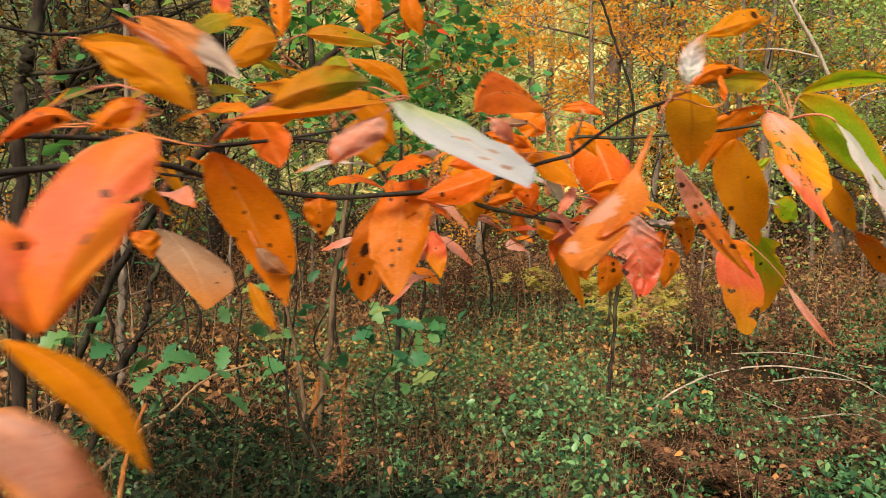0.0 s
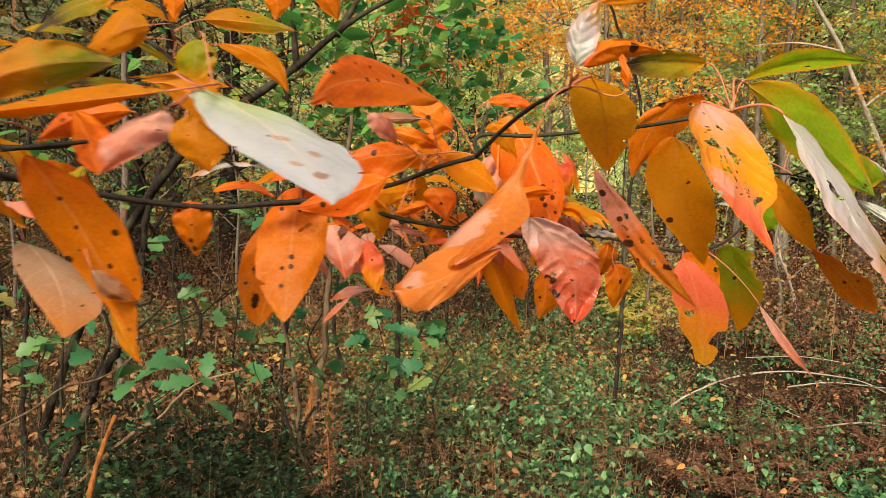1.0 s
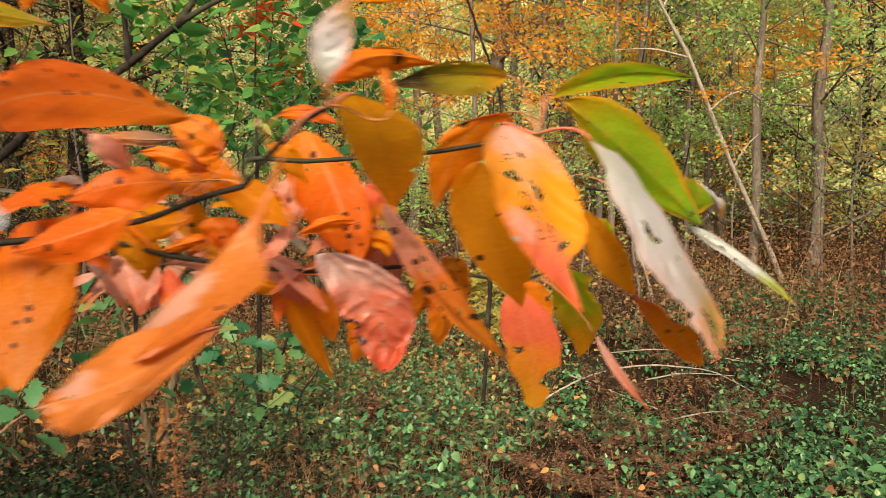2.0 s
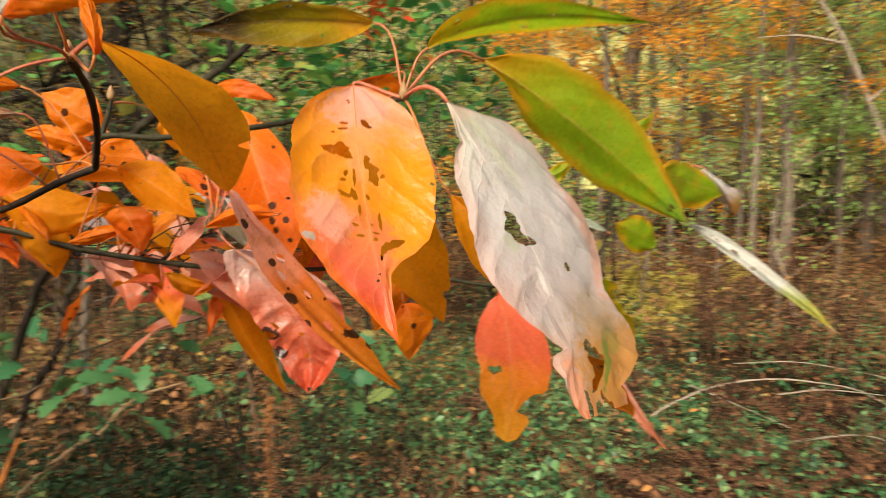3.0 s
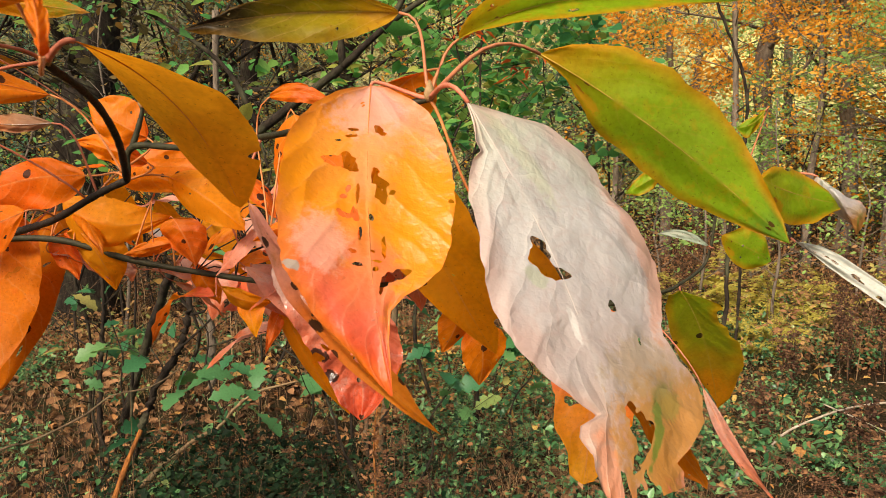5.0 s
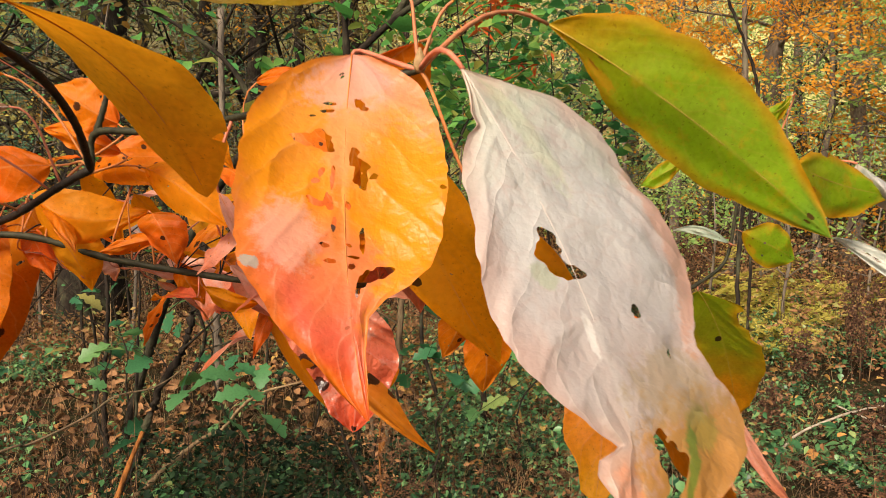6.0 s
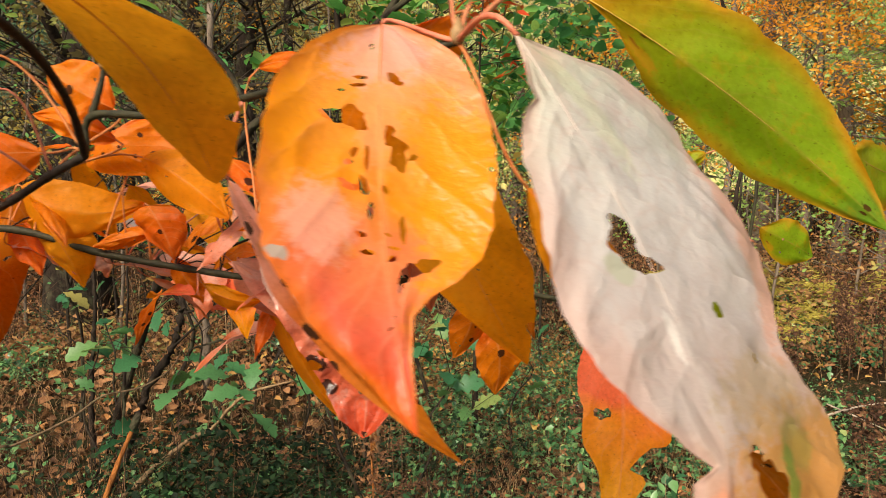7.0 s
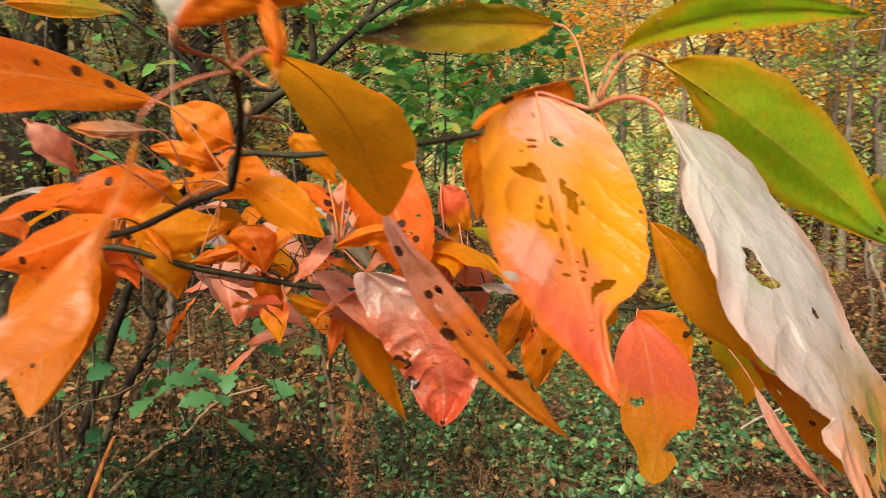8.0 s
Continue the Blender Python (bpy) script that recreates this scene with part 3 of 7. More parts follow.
def leaf(base, mid, tip, left, right, look_as, peak=0.45, blunts=(0.78, 0.78), cup=0.10, ripple=0.0022, holes=(), profile=None, node=None, seed=0, rows=44, cols=26, stalk_r=0.00055, rib_to=0.95, twist=None, pucker=0.0, rise=0.12):
    """One leaf: midrib through base, mid and tip; left and right are its widest points; holes are (across, along, half-width, half-length).
    profile: for each side, knots of (along, width); twist: radians from base to tip; pucker: how far the blade swells between the side veins."""
    b, m, t, l, r = (Vector(p) for p in (base, mid, tip, left, right))
    c = 2 * m - 0.5 * (b + t)
    lv, rv = l - m, r - m
    nrm = (rv - lv).cross(t - b)
    nrm.normalize()
    length = (m - b).length + (t - m).length
    power = math.log(0.5) / math.log(peak)
    rnd = random.Random(seed)
    off = Vector((rnd.uniform(-9, 9), rnd.uniform(-9, 9), rnd.uniform(-9, 9)))
    if twist is None:
        twist = 0.0 if profile else rnd.uniform(-0.7, 0.7)
    if not profile:
        holes = [*holes, *((rnd.uniform(-0.8, 0.8), rnd.uniform(0.2, 0.85), rnd.uniform(0.04, 0.10), rnd.uniform(0.008, 0.022)) for _ in range(rnd.randrange(5)))]
        if rnd.random() < 0.4:
            holes.append((rnd.choice((-1.05, 1.05)), rnd.uniform(0.35, 0.85), rnd.uniform(0.15, 0.35), rnd.uniform(0.02, 0.05)))
    axle = (t - b).normalized()
    widths = [np.interp(np.linspace(0, 1, rows + 1), *zip(*side)) for side in profile] if profile else None
    verts, uv = [], []
    for i in range(rows + 1):
        v = i / rows
        spin = Matrix.Rotation(twist * (v - 0.5), 3, axle)
        lv_v, rv_v, nrm_v = spin @ lv, spin @ rv, spin @ nrm
        p = (1 - v) ** 2 * b + 2 * v * (1 - v) * c + v * v * t
        arch = max(math.sin(math.pi * min(v, 1.0) ** power), 0.0)
        taper = 1 - 0.30 * max(0.0, (v - 0.72) / 0.28) ** 1.2
        for j in range(cols + 1):
            u = 2 * j / cols - 1
            sidevec = rv_v if u > 0 else lv_v
            w = widths[u > 0][i] if profile else arch ** blunts[u > 0] * taper
            a = abs(u) ** 0.92
            edge = 1 + (0.06 * noise.noise(Vector((v * 9, 3.1 * (1 if u > 0 else -1), 0)) + off) + 0.025 * noise.noise(Vector((v * 37, 7.3 * (1 if u > 0 else -1), 0)) + off)) * abs(u)
            q = p + sidevec * (a * w * edge)
            lift = cup * sidevec.length * w * (a * a - 0.35 * a)
            wave = ripple * (noise.noise(Vector((u * 1.6, v * 4.5, 0)) + off) * (0.35 + abs(u)) + 0.22 * abs(u) * math.sin(v * 23 + 3 * u + off.x))
            vein = abs((v * 6.5 - 1.9 * abs(u * w) ** 1.25 + 0.7 * noise.noise(q * 45 + off)) % 1.0 - 0.5) * 2
            swell = pucker * ((1 - vein**2.2) * min(1.0, 5 * abs(u)) + 0.8 * noise.noise(q * 120 + off)) * min(1.0, 3 * w)
            verts.append(q + nrm_v * (lift + wave * min(1.0, 4 * w) + swell))
            uv.append((0.5 + 0.5 * u, v))
    # signed distance to the nearest hole: below nought is eaten away
    gap = [1.0] * len(uv)
    for hu, hv, ru, rl in holes:
        for k, (x, y) in enumerate(uv):
            du, dv = (2 * x - 1 - hu) / ru, (y - hv) / rl
            if abs(du) < 3 and abs(dv) < 3:
                ang = math.atan2(dv, du)
                rad = 1 + 0.24 * math.sin(2 * ang + 5 * hv * 9) + 0.13 * math.sin(5 * ang + 11 * hu)
                gap[k] = min(gap[k], math.hypot(du, dv) - rad)
    faces, cut = [], {}

    def crossing(p, q):
        key = (min(p, q), max(p, q))
        if key not in cut:
            s = gap[p] / (gap[p] - gap[q])
            cut[key] = len(verts)
            verts.append(verts[p].lerp(verts[q], s))
            uv.append((uv[p][0] + s * (uv[q][0] - uv[p][0]), uv[p][1] + s * (uv[q][1] - uv[p][1])))
        return cut[key]

    for i in range(rows):
        for j in range(cols):
            q = (i * (cols + 1) + j, i * (cols + 1) + j + 1, (i + 1) * (cols + 1) + j + 1, (i + 1) * (cols + 1) + j)
            if min(gap[k] for k in q) >= 0:
                faces.append(q)
                continue
            shape = []
            for a, c2 in zip(q, q[1:] + q[:1]):
                if gap[a] >= 0:
                    shape.append(a)
                if (gap[a] >= 0) != (gap[c2] >= 0):
                    shape.append(crossing(a, c2))
            if len(shape) > 2:
                faces.append(tuple(shape))
    used = sorted({k for q in faces for k in q})
    new_index = {k: n for n, k in enumerate(used)}
    ob = mesh_object("leaf", [verts[k] for k in used], [[new_index[k] for k in q] for q in faces], LEAF[look_as], branch, uv=[uv[k] for k in used])
    # stalk from the twig, running on as the midrib
    start = Vector(node) if node else min(NODES, key=lambda q: (q - b).length)
    pull = (c - b).normalized()
    reach = (b - start).length
    h1 = start + (b - start) * 0.3 + Vector((0, 0, rise * reach))
    h2 = b - pull * reach * 0.3
    path, rad = [], []
    for i in range(9):
        s = i / 8
        path.append((1 - s) ** 3 * start + 3 * s * (1 - s) ** 2 * h1 + 3 * s * s * (1 - s) * h2 + s**3 * b)
        rad.append(stalk_r * (1.15 - 0.3 * s))
    v, f = tube(path, rad, 6)
    kind = {"spotted": STALK, "green": STALK_GREEN, "olive": STALK_GREEN, "green_orange": STALK_GREEN, "ochre": STALK_ORANGE, "orange": STALK_ORANGE, "deep": STALK_ORANGE}.get(look_as, STALK)
    mesh_object("stalk", v, f, TWIG if reach > 0.05 and stalk_r < 0.0005 else kind, ob)
    path, rad = [], []
    for i in range(13):
        v = rib_to * i / 12
        path.append((1 - v) ** 2 * b + 2 * v * (1 - v) * c + v * v * t)
        rad.append(stalk_r * (0.14 if look_as == "pale" else 0.3) * (1 - 0.85 * v))
    v, f = tube(path, rad, 6)
    rib = RIB_PALE if look_as in ("pale", "pale_green", "pale_tip", "mint", "tan") else RIB_GREEN if look_as in ("green", "olive", "green_orange", "green_rimmed") else RIB_ORANGE
    mesh_object("midrib", v, f, rib, ob)
    return ob


twig([(-0.5916, 0.3000, 1.1973), (-0.5591, 0.3300, 1.2041), (-0.4898, 0.3700, 1.2112), (-0.4452, 0.4100, 1.2001), (-0.3821, 0.4400, 1.1874), (-0.3357, 0.4500, 1.1834), (-0.2998, 0.4500, 1.1858)], 0.0032, 0.0024)
twig([(-0.2998, 0.4500, 1.1858), (-0.2558, 0.4300, 1.1904), (-0.2213, 0.4100, 1.1974), (-0.1971, 0.3900, 1.2031), (-0.1662, 0.3700, 1.2156), (-0.1438, 0.3520, 1.2223)], 0.0024, 0.0019)
twig([(-0.1438, 0.3520, 1.2223), (-0.1331, 0.3200, 1.2384), (-0.1237, 0.2800, 1.2506), (-0.1160, 0.2350, 1.2564)], 0.0018, 0.0014)
twig([(-0.1438, 0.3520, 1.2223), (-0.1409, 0.3520, 1.2371), (-0.1101, 0.3350, 1.2362), (-0.0761, 0.3100, 1.2383), (-0.0495, 0.2850, 1.2402), (-0.0023, 0.2620, 1.2486)], 0.0017, 0.0013, GREEN_TWIG)
twig([(-0.1409, 0.3520, 1.2371), (-0.1368, 0.3520, 1.2493), (-0.1355, 0.3520, 1.2558)], 0.0017, 0.0009, GREEN_TWIG)
twig([(-0.2998, 0.4500, 1.1858), (-0.2363, 0.4550, 1.1876), (-0.1892, 0.4600, 1.1742), (-0.1402, 0.4650, 1.1646), (-0.0961, 0.4700, 1.1582), (-0.0503, 0.4800, 1.1562), (0.0018, 0.4900, 1.1553), (0.0799, 0.5000, 1.1404), (0.1181, 0.5200, 1.1382), (0.1587, 0.5600, 1.1394), (0.1770, 0.5700, 1.1448), (0.1999, 0.5800, 1.1613), (0.2063, 0.5800, 1.1988), (0.2070, 0.5800, 1.2185)], 0.0024, 0.0012, GREEN_TWIG)
twig([(-0.1402, 0.4650, 1.1653), (-0.1223, 0.4600, 1.1770), (-0.1049, 0.4550, 1.1842)], 0.0011, 0.0006)
twig([(-0.5706, 0.2500, 1.2235), (-0.5216, 0.2800, 1.2247), (-0.4643, 0.3200, 1.2248), (-0.4266, 0.3400, 1.2241), (-0.3716, 0.3600, 1.2317), (-0.3218, 0.3600, 1.2217), (-0.3022, 0.3700, 1.2038)], 0.0022, 0.0012)
twig([(-0.4419, 0.3200, 1.2219), (-0.3935, 0.3300, 1.2282), (-0.3341, 0.3400, 1.2398), (-0.3180, 0.3400, 1.2481)], 0.0018, 0.0008)
twig([(-0.6004, 0.3400, 1.1915), (-0.5606, 0.4000, 1.2078), (-0.4944, 0.5000, 1.2032), (-0.4156, 0.5000, 1.1904)], 0.0024, 0.0012)
twig([(-0.6567, 0.5000, 1.3382), (-0.5951, 0.5500, 1.3409), (-0.5073, 0.6000, 1.3814), (-0.4192, 0.6000, 1.4071)], 0.002, 0.001)
twig([(-0.4189, 0.6000, 1.4310), (-0.4015, 0.6000, 1.3719), (-0.3897, 0.6000, 1.3390)], 0.002, 0.001)
twig([(0.2070, 0.5800, 1.2185), (0.1903, 0.4800, 1.2133), (0.1773, 0.4000, 1.2009), (0.1722, 0.3780, 1.1934)], 0.0011, 0.0008)
twig([(0.1903, 0.4800, 1.2133), (0.1645, 0.4000, 1.2205), (0.1346, 0.3250, 1.2222)], 0.0011, 0.0008)
leaf((-0.0219, 0.2627, 1.2531), (-0.0185, 0.2225, 1.2055), (-0.0104, 0.1990, 1.1656), (-0.0419, 0.2153, 1.2067), (0.0061, 0.2280, 1.2055), "sunset", cup=-0.2, rows=190, cols=120, stalk_r=0.0007, rise=-0.05, ripple=0.0018, pucker=0.00042,
     profile=(((0, 0), (0.02, 0.2), (0.047, 0.45), (0.1, 0.74), (0.15, 0.88), (0.23, 1.0), (0.31, 1.07), (0.43, 1.10), (0.53, 1.06), (0.61, 0.96), (0.67, 0.83), (0.74, 0.70), (0.80, 0.53), (0.86, 0.36), (0.92, 0.22), (0.97, 0.08), (1, 0.01)),
              ((0, 0), (0.013, 0.18), (0.067, 0.51), (0.117, 0.74), (0.21, 0.91), (0.29, 0.98), (0.45, 0.99), (0.54, 0.89), (0.62, 0.75), (0.66, 0.56), (0.69, 0.34), (0.73, 0.17), (0.82, 0.09), (0.9, 0.06), (1, 0.01))),
     holes=[(-0.16, 0.06, 0.05, 0.004), (-0.12, 0.07, 0.04, 0.004), (-0.19, 0.155, 0.07, 0.006), (-0.20, 0.178, 0.07, 0.007), (0.14, 0.155, 0.055, 0.018), (0.2, 0.17, 0.04, 0.008), (-0.36, 0.195, 0.04, 0.004), (-0.40, 0.265, 0.14, 0.014), (-0.22, 0.262, 0.13, 0.022), (-0.16, 0.285, 0.07, 0.012), (0.09, 0.292, 0.035, 0.012), (0.11, 0.325, 0.06, 0.012), (0.18, 0.338, 0.05, 0.014), (0.27, 0.362, 0.045, 0.008), (0.1, 0.375, 0.05, 0.004), (-0.19, 0.35, 0.03, 0.012), (-0.24, 0.375, 0.05, 0.006), (-0.22, 0.432, 0.06, 0.010), (-0.28, 0.42, 0.04, 0.006), (0.16, 0.53, 0.035, 0.028), (0.08, 0.575, 0.06, 0.005), (0.03, 0.545, 0.03, 0.004), (-0.17, 0.545, 0.05, 0.006), (-0.13, 0.585, 0.045, 0.008), (0.36, 0.62, 0.16, 0.022), (0.2, 0.635, 0.09, 0.022), (0.14, 0.668, 0.05, 0.012), (0.05, 0.6, 0.03, 0.01), (0.02, 0.735, 0.04, 0.005), (-0.06, 0.76, 0.04, 0.005), (0.95, 0.41, 0.04, 0.006), (-0.09, 0.365, 0.022, 0.03), (-0.12, 0.43, 0.035, 0.024), (0.11, 0.35, 0.03, 0.034), (0.17, 0.375, 0.05, 0.02), (-0.08, 0.49, 0.022, 0.02), (0.03, 0.44, 0.02, 0.012), (0.07, 0.31, 0.03, 0.02)], node=(-0.0023, 0.2620, 1.2486), seed=0)
leaf((0.0099, 0.2280, 1.2435), (0.0363, 0.2050, 1.1909), (0.0453, 0.1760, 1.1457), (0.0179, 0.1930, 1.1926), (0.0707, 0.2310, 1.1911), "pale", rib_to=0.6, cup=0.1, rows=170, cols=110, stalk_r=0.0008, ripple=0.0018, pucker=0.0006,
     profile=(((0, 0.03), (0.057, 0.13), (0.10, 0.26), (0.128, 0.26), (0.15, 0.44), (0.18, 0.57), (0.26, 0.80), (0.34, 0.94), (0.41, 1.06), (0.50, 1.10), (0.57, 1.06), (0.63, 0.92), (0.69, 0.66), (0.735, 0.41), (0.77, 0.20), (0.785, 0.14), (0.80, 0.36), (0.825, 0.43), (0.87, 0.36), (0.90, 0.36), (0.95, 0.30), (0.975, 0.24), (1, 0.10)),
              ((0, 0.03), (0.008, 0.25), (0.02, 0.46), (0.04, 0.70), (0.11, 0.86), (0.19, 0.97), (0.28, 1.06), (0.38, 1.06), (0.49, 0.98), (0.57, 0.84), (0.63, 0.73), (0.70, 0.80), (0.75, 0.93), (0.80, 0.98), (0.86, 0.90), (0.91, 0.70), (0.94, 0.52), (0.97, 0.58), (1, 0.60))),
     holes=[(-0.13, 0.382, 0.13, 0.027), (-0.18, 0.415, 0.15, 0.030), (-0.07, 0.442, 0.11, 0.020), (0.35, 0.537, 0.045, 0.013), (0.64, 0.633, 0.02, 0.01), (0.17, 0.79, 0.06, 0.016), (0.25, 0.845, 0.10, 0.045), (0.21, 0.905, 0.07, 0.026), (0.02, 0.965, 0.05, 0.045), (0.24, 1.0, 0.07, 0.05), (0.40, 0.995, 0.09, 0.035), (0.34, 0.955, 0.035, 0.02)], node=(-0.0023, 0.2620, 1.2486), seed=1)
leaf((0.0407, 0.3166, 1.2724), (0.0925, 0.3202, 1.2395), (0.1432, 0.3154, 1.1958), (0.0767, 0.3309, 1.2316), (0.1187, 0.3194, 1.2520), "green", stalk_r=0.0008, cup=0.08, rows=90, cols=44, pucker=0.0003,
     profile=(((0, 0.02), (0.06, 0.10), (0.14, 0.20), (0.21, 0.42), (0.32, 0.72), (0.42, 0.88), (0.58, 0.92), (0.72, 0.92), (0.82, 0.68), (0.93, 0.34), (1, 0)),
              ((0, 0.12), (0.02, 0.40), (0.07, 0.62), (0.13, 0.80), (0.28, 0.93), (0.47, 0.87), (0.63, 0.72), (0.80, 0.42), (0.93, 0.18), (1, 0))),
     holes=[(0.55, 0.17, 0.03, 0.005)], node=(-0.0023, 0.2620, 1.2486), seed=2)
leaf((0.0074, 0.2642, 1.2684), (0.0474, 0.2637, 1.2815), (0.1055, 0.2776, 1.2837), (0.0412, 0.2549, 1.2864), (0.0361, 0.2525, 1.2719), "green", node=(-0.0023, 0.2620, 1.2486), seed=3)
leaf((-0.1048, 0.2312, 1.2619), (-0.0854, 0.2601, 1.2452), (-0.0728, 0.2848, 1.2116), (-0.1028, 0.2685, 1.2473), (-0.0647, 0.2603, 1.2427), "amber", ripple=0.001, blunts=(0.5, 0.55), stalk_r=0.001, cup=0.1, rows=50, node=(-0.1160, 0.2350, 1.2564), seed=4)
leaf((-0.0133, 0.2761, 1.2798), (-0.0505, 0.2693, 1.2781), (-0.0821, 0.2575, 1.2705), (-0.0448, 0.2647, 1.2840), (-0.0495, 0.2588, 1.2670), "olive", holes=[(0.45, 0.8, 0.12, 0.03)], node=(-0.0023, 0.2620, 1.2486), seed=5)
leaf((-0.0130, 0.3167, 1.2364), (-0.0011, 0.3234, 1.1929), (0.0250, 0.3389, 1.1442), (-0.0252, 0.3262, 1.1966), (0.0220, 0.3191, 1.1872), "ochre", holes=[(0.1, 0.62, 0.05, 0.012)], node=(-0.0023, 0.2620, 1.2486), seed=6)
leaf((-0.0042, 0.2982, 1.2631), (-0.0240, 0.3170, 1.2475), (-0.0344, 0.3346, 1.2078), (-0.0393, 0.3212, 1.2448), (-0.0059, 0.3128, 1.2427), "orange", holes=[(0.5, 0.22, 0.14, 0.03)], node=(-0.0023, 0.2620, 1.2486), seed=7)
leaf((0.0892, 0.4952, 1.1340), (0.0913, 0.4659, 1.0912), (0.0826, 0.4366, 1.0440), (0.0648, 0.4635, 1.0930), (0.1193, 0.4652, 1.0872), "coral", rows=110, cols=60, pucker=0.0002,
     profile=(((0, 0), (0.05, 0.30), (0.12, 0.52), (0.19, 0.69), (0.34, 0.94), (0.45, 0.93), (0.52, 0.84), (0.62, 0.86), (0.71, 0.80), (0.78, 0.60), (0.84, 0.45), (0.95, 0.34), (0.98, 0.18), (1, 0.02)),
              ((0, 0), (0.05, 0.38), (0.16, 0.81), (0.33, 1.08), (0.55, 1.01), (0.655, 0.93), (0.68, 0.86), (0.70, 0.54), (0.75, 0.34), (0.79, 0.22), (0.82, 0.14), (0.84, 0.40), (0.87, 0.46), (0.90, 0.41), (0.98, 0.21), (1, 0.02))),
     holes=[(-0.55, 0.557, 0.17, 0.025), (-0.35, 0.55, 0.08, 0.02)], seed=8)
leaf((0.1774, 0.5688, 1.1400), (0.2054, 0.5943, 1.0957), (0.2323, 0.6362, 1.0285), (0.1728, 0.5963, 1.0953), (0.2318, 0.5885, 1.0869), "green_rimmed", rows=70, cols=44, pucker=0.0003,
     profile=(((0, 0.02), (0.06, 0.35), (0.2, 0.62), (0.42, 0.76), (0.62, 0.70), (0.78, 0.42), (0.88, 0.16), (0.96, 0.02), (1, 0)),
              ((0, 0.10), (0.01, 0.62), (0.03, 1.02), (0.08, 1.0), (0.13, 0.80), (0.20, 0.70), (0.27, 0.66), (0.30, 0.84), (0.37, 0.84), (0.40, 1.10), (0.50, 1.06), (0.65, 0.92), (0.79, 0.66), (0.90, 0.40), (0.97, 0.14), (1, 0))), seed=9)
leaf((0.0909, 0.4979, 1.1387), (0.1097, 0.4953, 1.1197), (0.1228, 0.4928, 1.0988), (0.0944, 0.4951, 1.1084), (0.1257, 0.4951, 1.1272), "orange", seed=10)
leaf((-0.0868, 0.4122, 1.1767), (-0.0519, 0.4162, 1.1340), (-0.0459, 0.4170, 1.0884), (-0.0778, 0.4156, 1.1352), (-0.0248, 0.4152, 1.1390), "glossy", blunts=(0.55, 0.6), ripple=0.006, rows=90, cols=60, pucker=0.0016, twist=0.3, holes=[(-0.95, 0.62, 0.2, 0.03), (0.3, 0.99, 0.2, 0.02)], seed=11)
leaf((-0.0746, 0.3024, 1.2131), (-0.0439, 0.3001, 1.1661), (0.0006, 0.3027, 1.1197), (-0.0517, 0.3045, 1.1624), (-0.0348, 0.2975, 1.1669), "withered", ripple=0.003, holes=[(0.2, 0.5, 0.14, 0.02), (-0.2, 0.4, 0.15, 0.02), (0.3, 0.33, 0.16, 0.025), (-0.1, 0.65, 0.2, 0.02)], seed=12)
leaf((-0.1370, 0.2148, 1.2388), (-0.1559, 0.2092, 1.1997), (-0.1900, 0.1720, 1.1653), (-0.1830, 0.2179, 1.1903), (-0.1397, 0.2047, 1.2064), "peach", profile=(((0, 0), (0.1, 0.06), (0.3, 0.12), (0.4, 0.2), (0.5, 0.4), (0.6, 0.8), (0.7, 1.05), (0.8, 1.0), (0.9, 0.7), (1, 0.1)), ((0, 0), (0.1, 0.06), (0.3, 0.14), (0.4, 0.2), (0.5, 0.4), (0.6, 0.75), (0.7, 1.0), (0.8, 0.95), (0.9, 0.6), (1, 0.1))), cup=0.5, ripple=0.003, node=(-0.1160, 0.2350, 1.2564), seed=13)
leaf((-0.1661, 0.1863, 1.1708), (-0.2001, 0.1700, 1.1578), (-0.2198, 0.1663, 1.1551), (-0.2032, 0.1836, 1.1678), (-0.2061, 0.1614, 1.1464), "peach", node=(-0.1900, 0.1720, 1.1653), seed=14)
leaf((-0.1724, 0.3425, 1.2597), (-0.2258, 0.2817, 1.2639), (-0.2573, 0.2383, 1.2440), (-0.2281, 0.2911, 1.2810), (-0.2228, 0.2729, 1.2481), "deep", node=(-0.1438, 0.3520, 1.2223), seed=15)
leaf((-0.1811, 0.3886, 1.2248), (-0.2138, 0.3921, 1.2228), (-0.2429, 0.3956, 1.2133), (-0.2137, 0.3924, 1.2328), (-0.2100, 0.3939, 1.2068), "deep", node=(-0.1438, 0.3520, 1.2223), seed=16)
leaf((-0.2546, 0.4953, 1.2027), (-0.2847, 0.5006, 1.1458), (-0.3077, 0.5027, 1.0761), (-0.3189, 0.5023, 1.1449), (-0.2536, 0.4979, 1.1572), "spotted", blunts=(0.5, 0.42), peak=0.52, holes=[(0.5, 0.36, 0.06, 0.012), (0.35, 0.52, 0.05, 0.012), (0.1, 0.5, 0.05, 0.012)], seed=17)
leaf((-0.2709, 0.4676, 1.1996), (-0.2782, 0.4605, 1.1400), (-0.2824, 0.4410, 1.0905), (-0.3074, 0.4665, 1.1460), (-0.2479, 0.4598, 1.1566), "orange", blunts=(0.6, 0.6), seed=18)
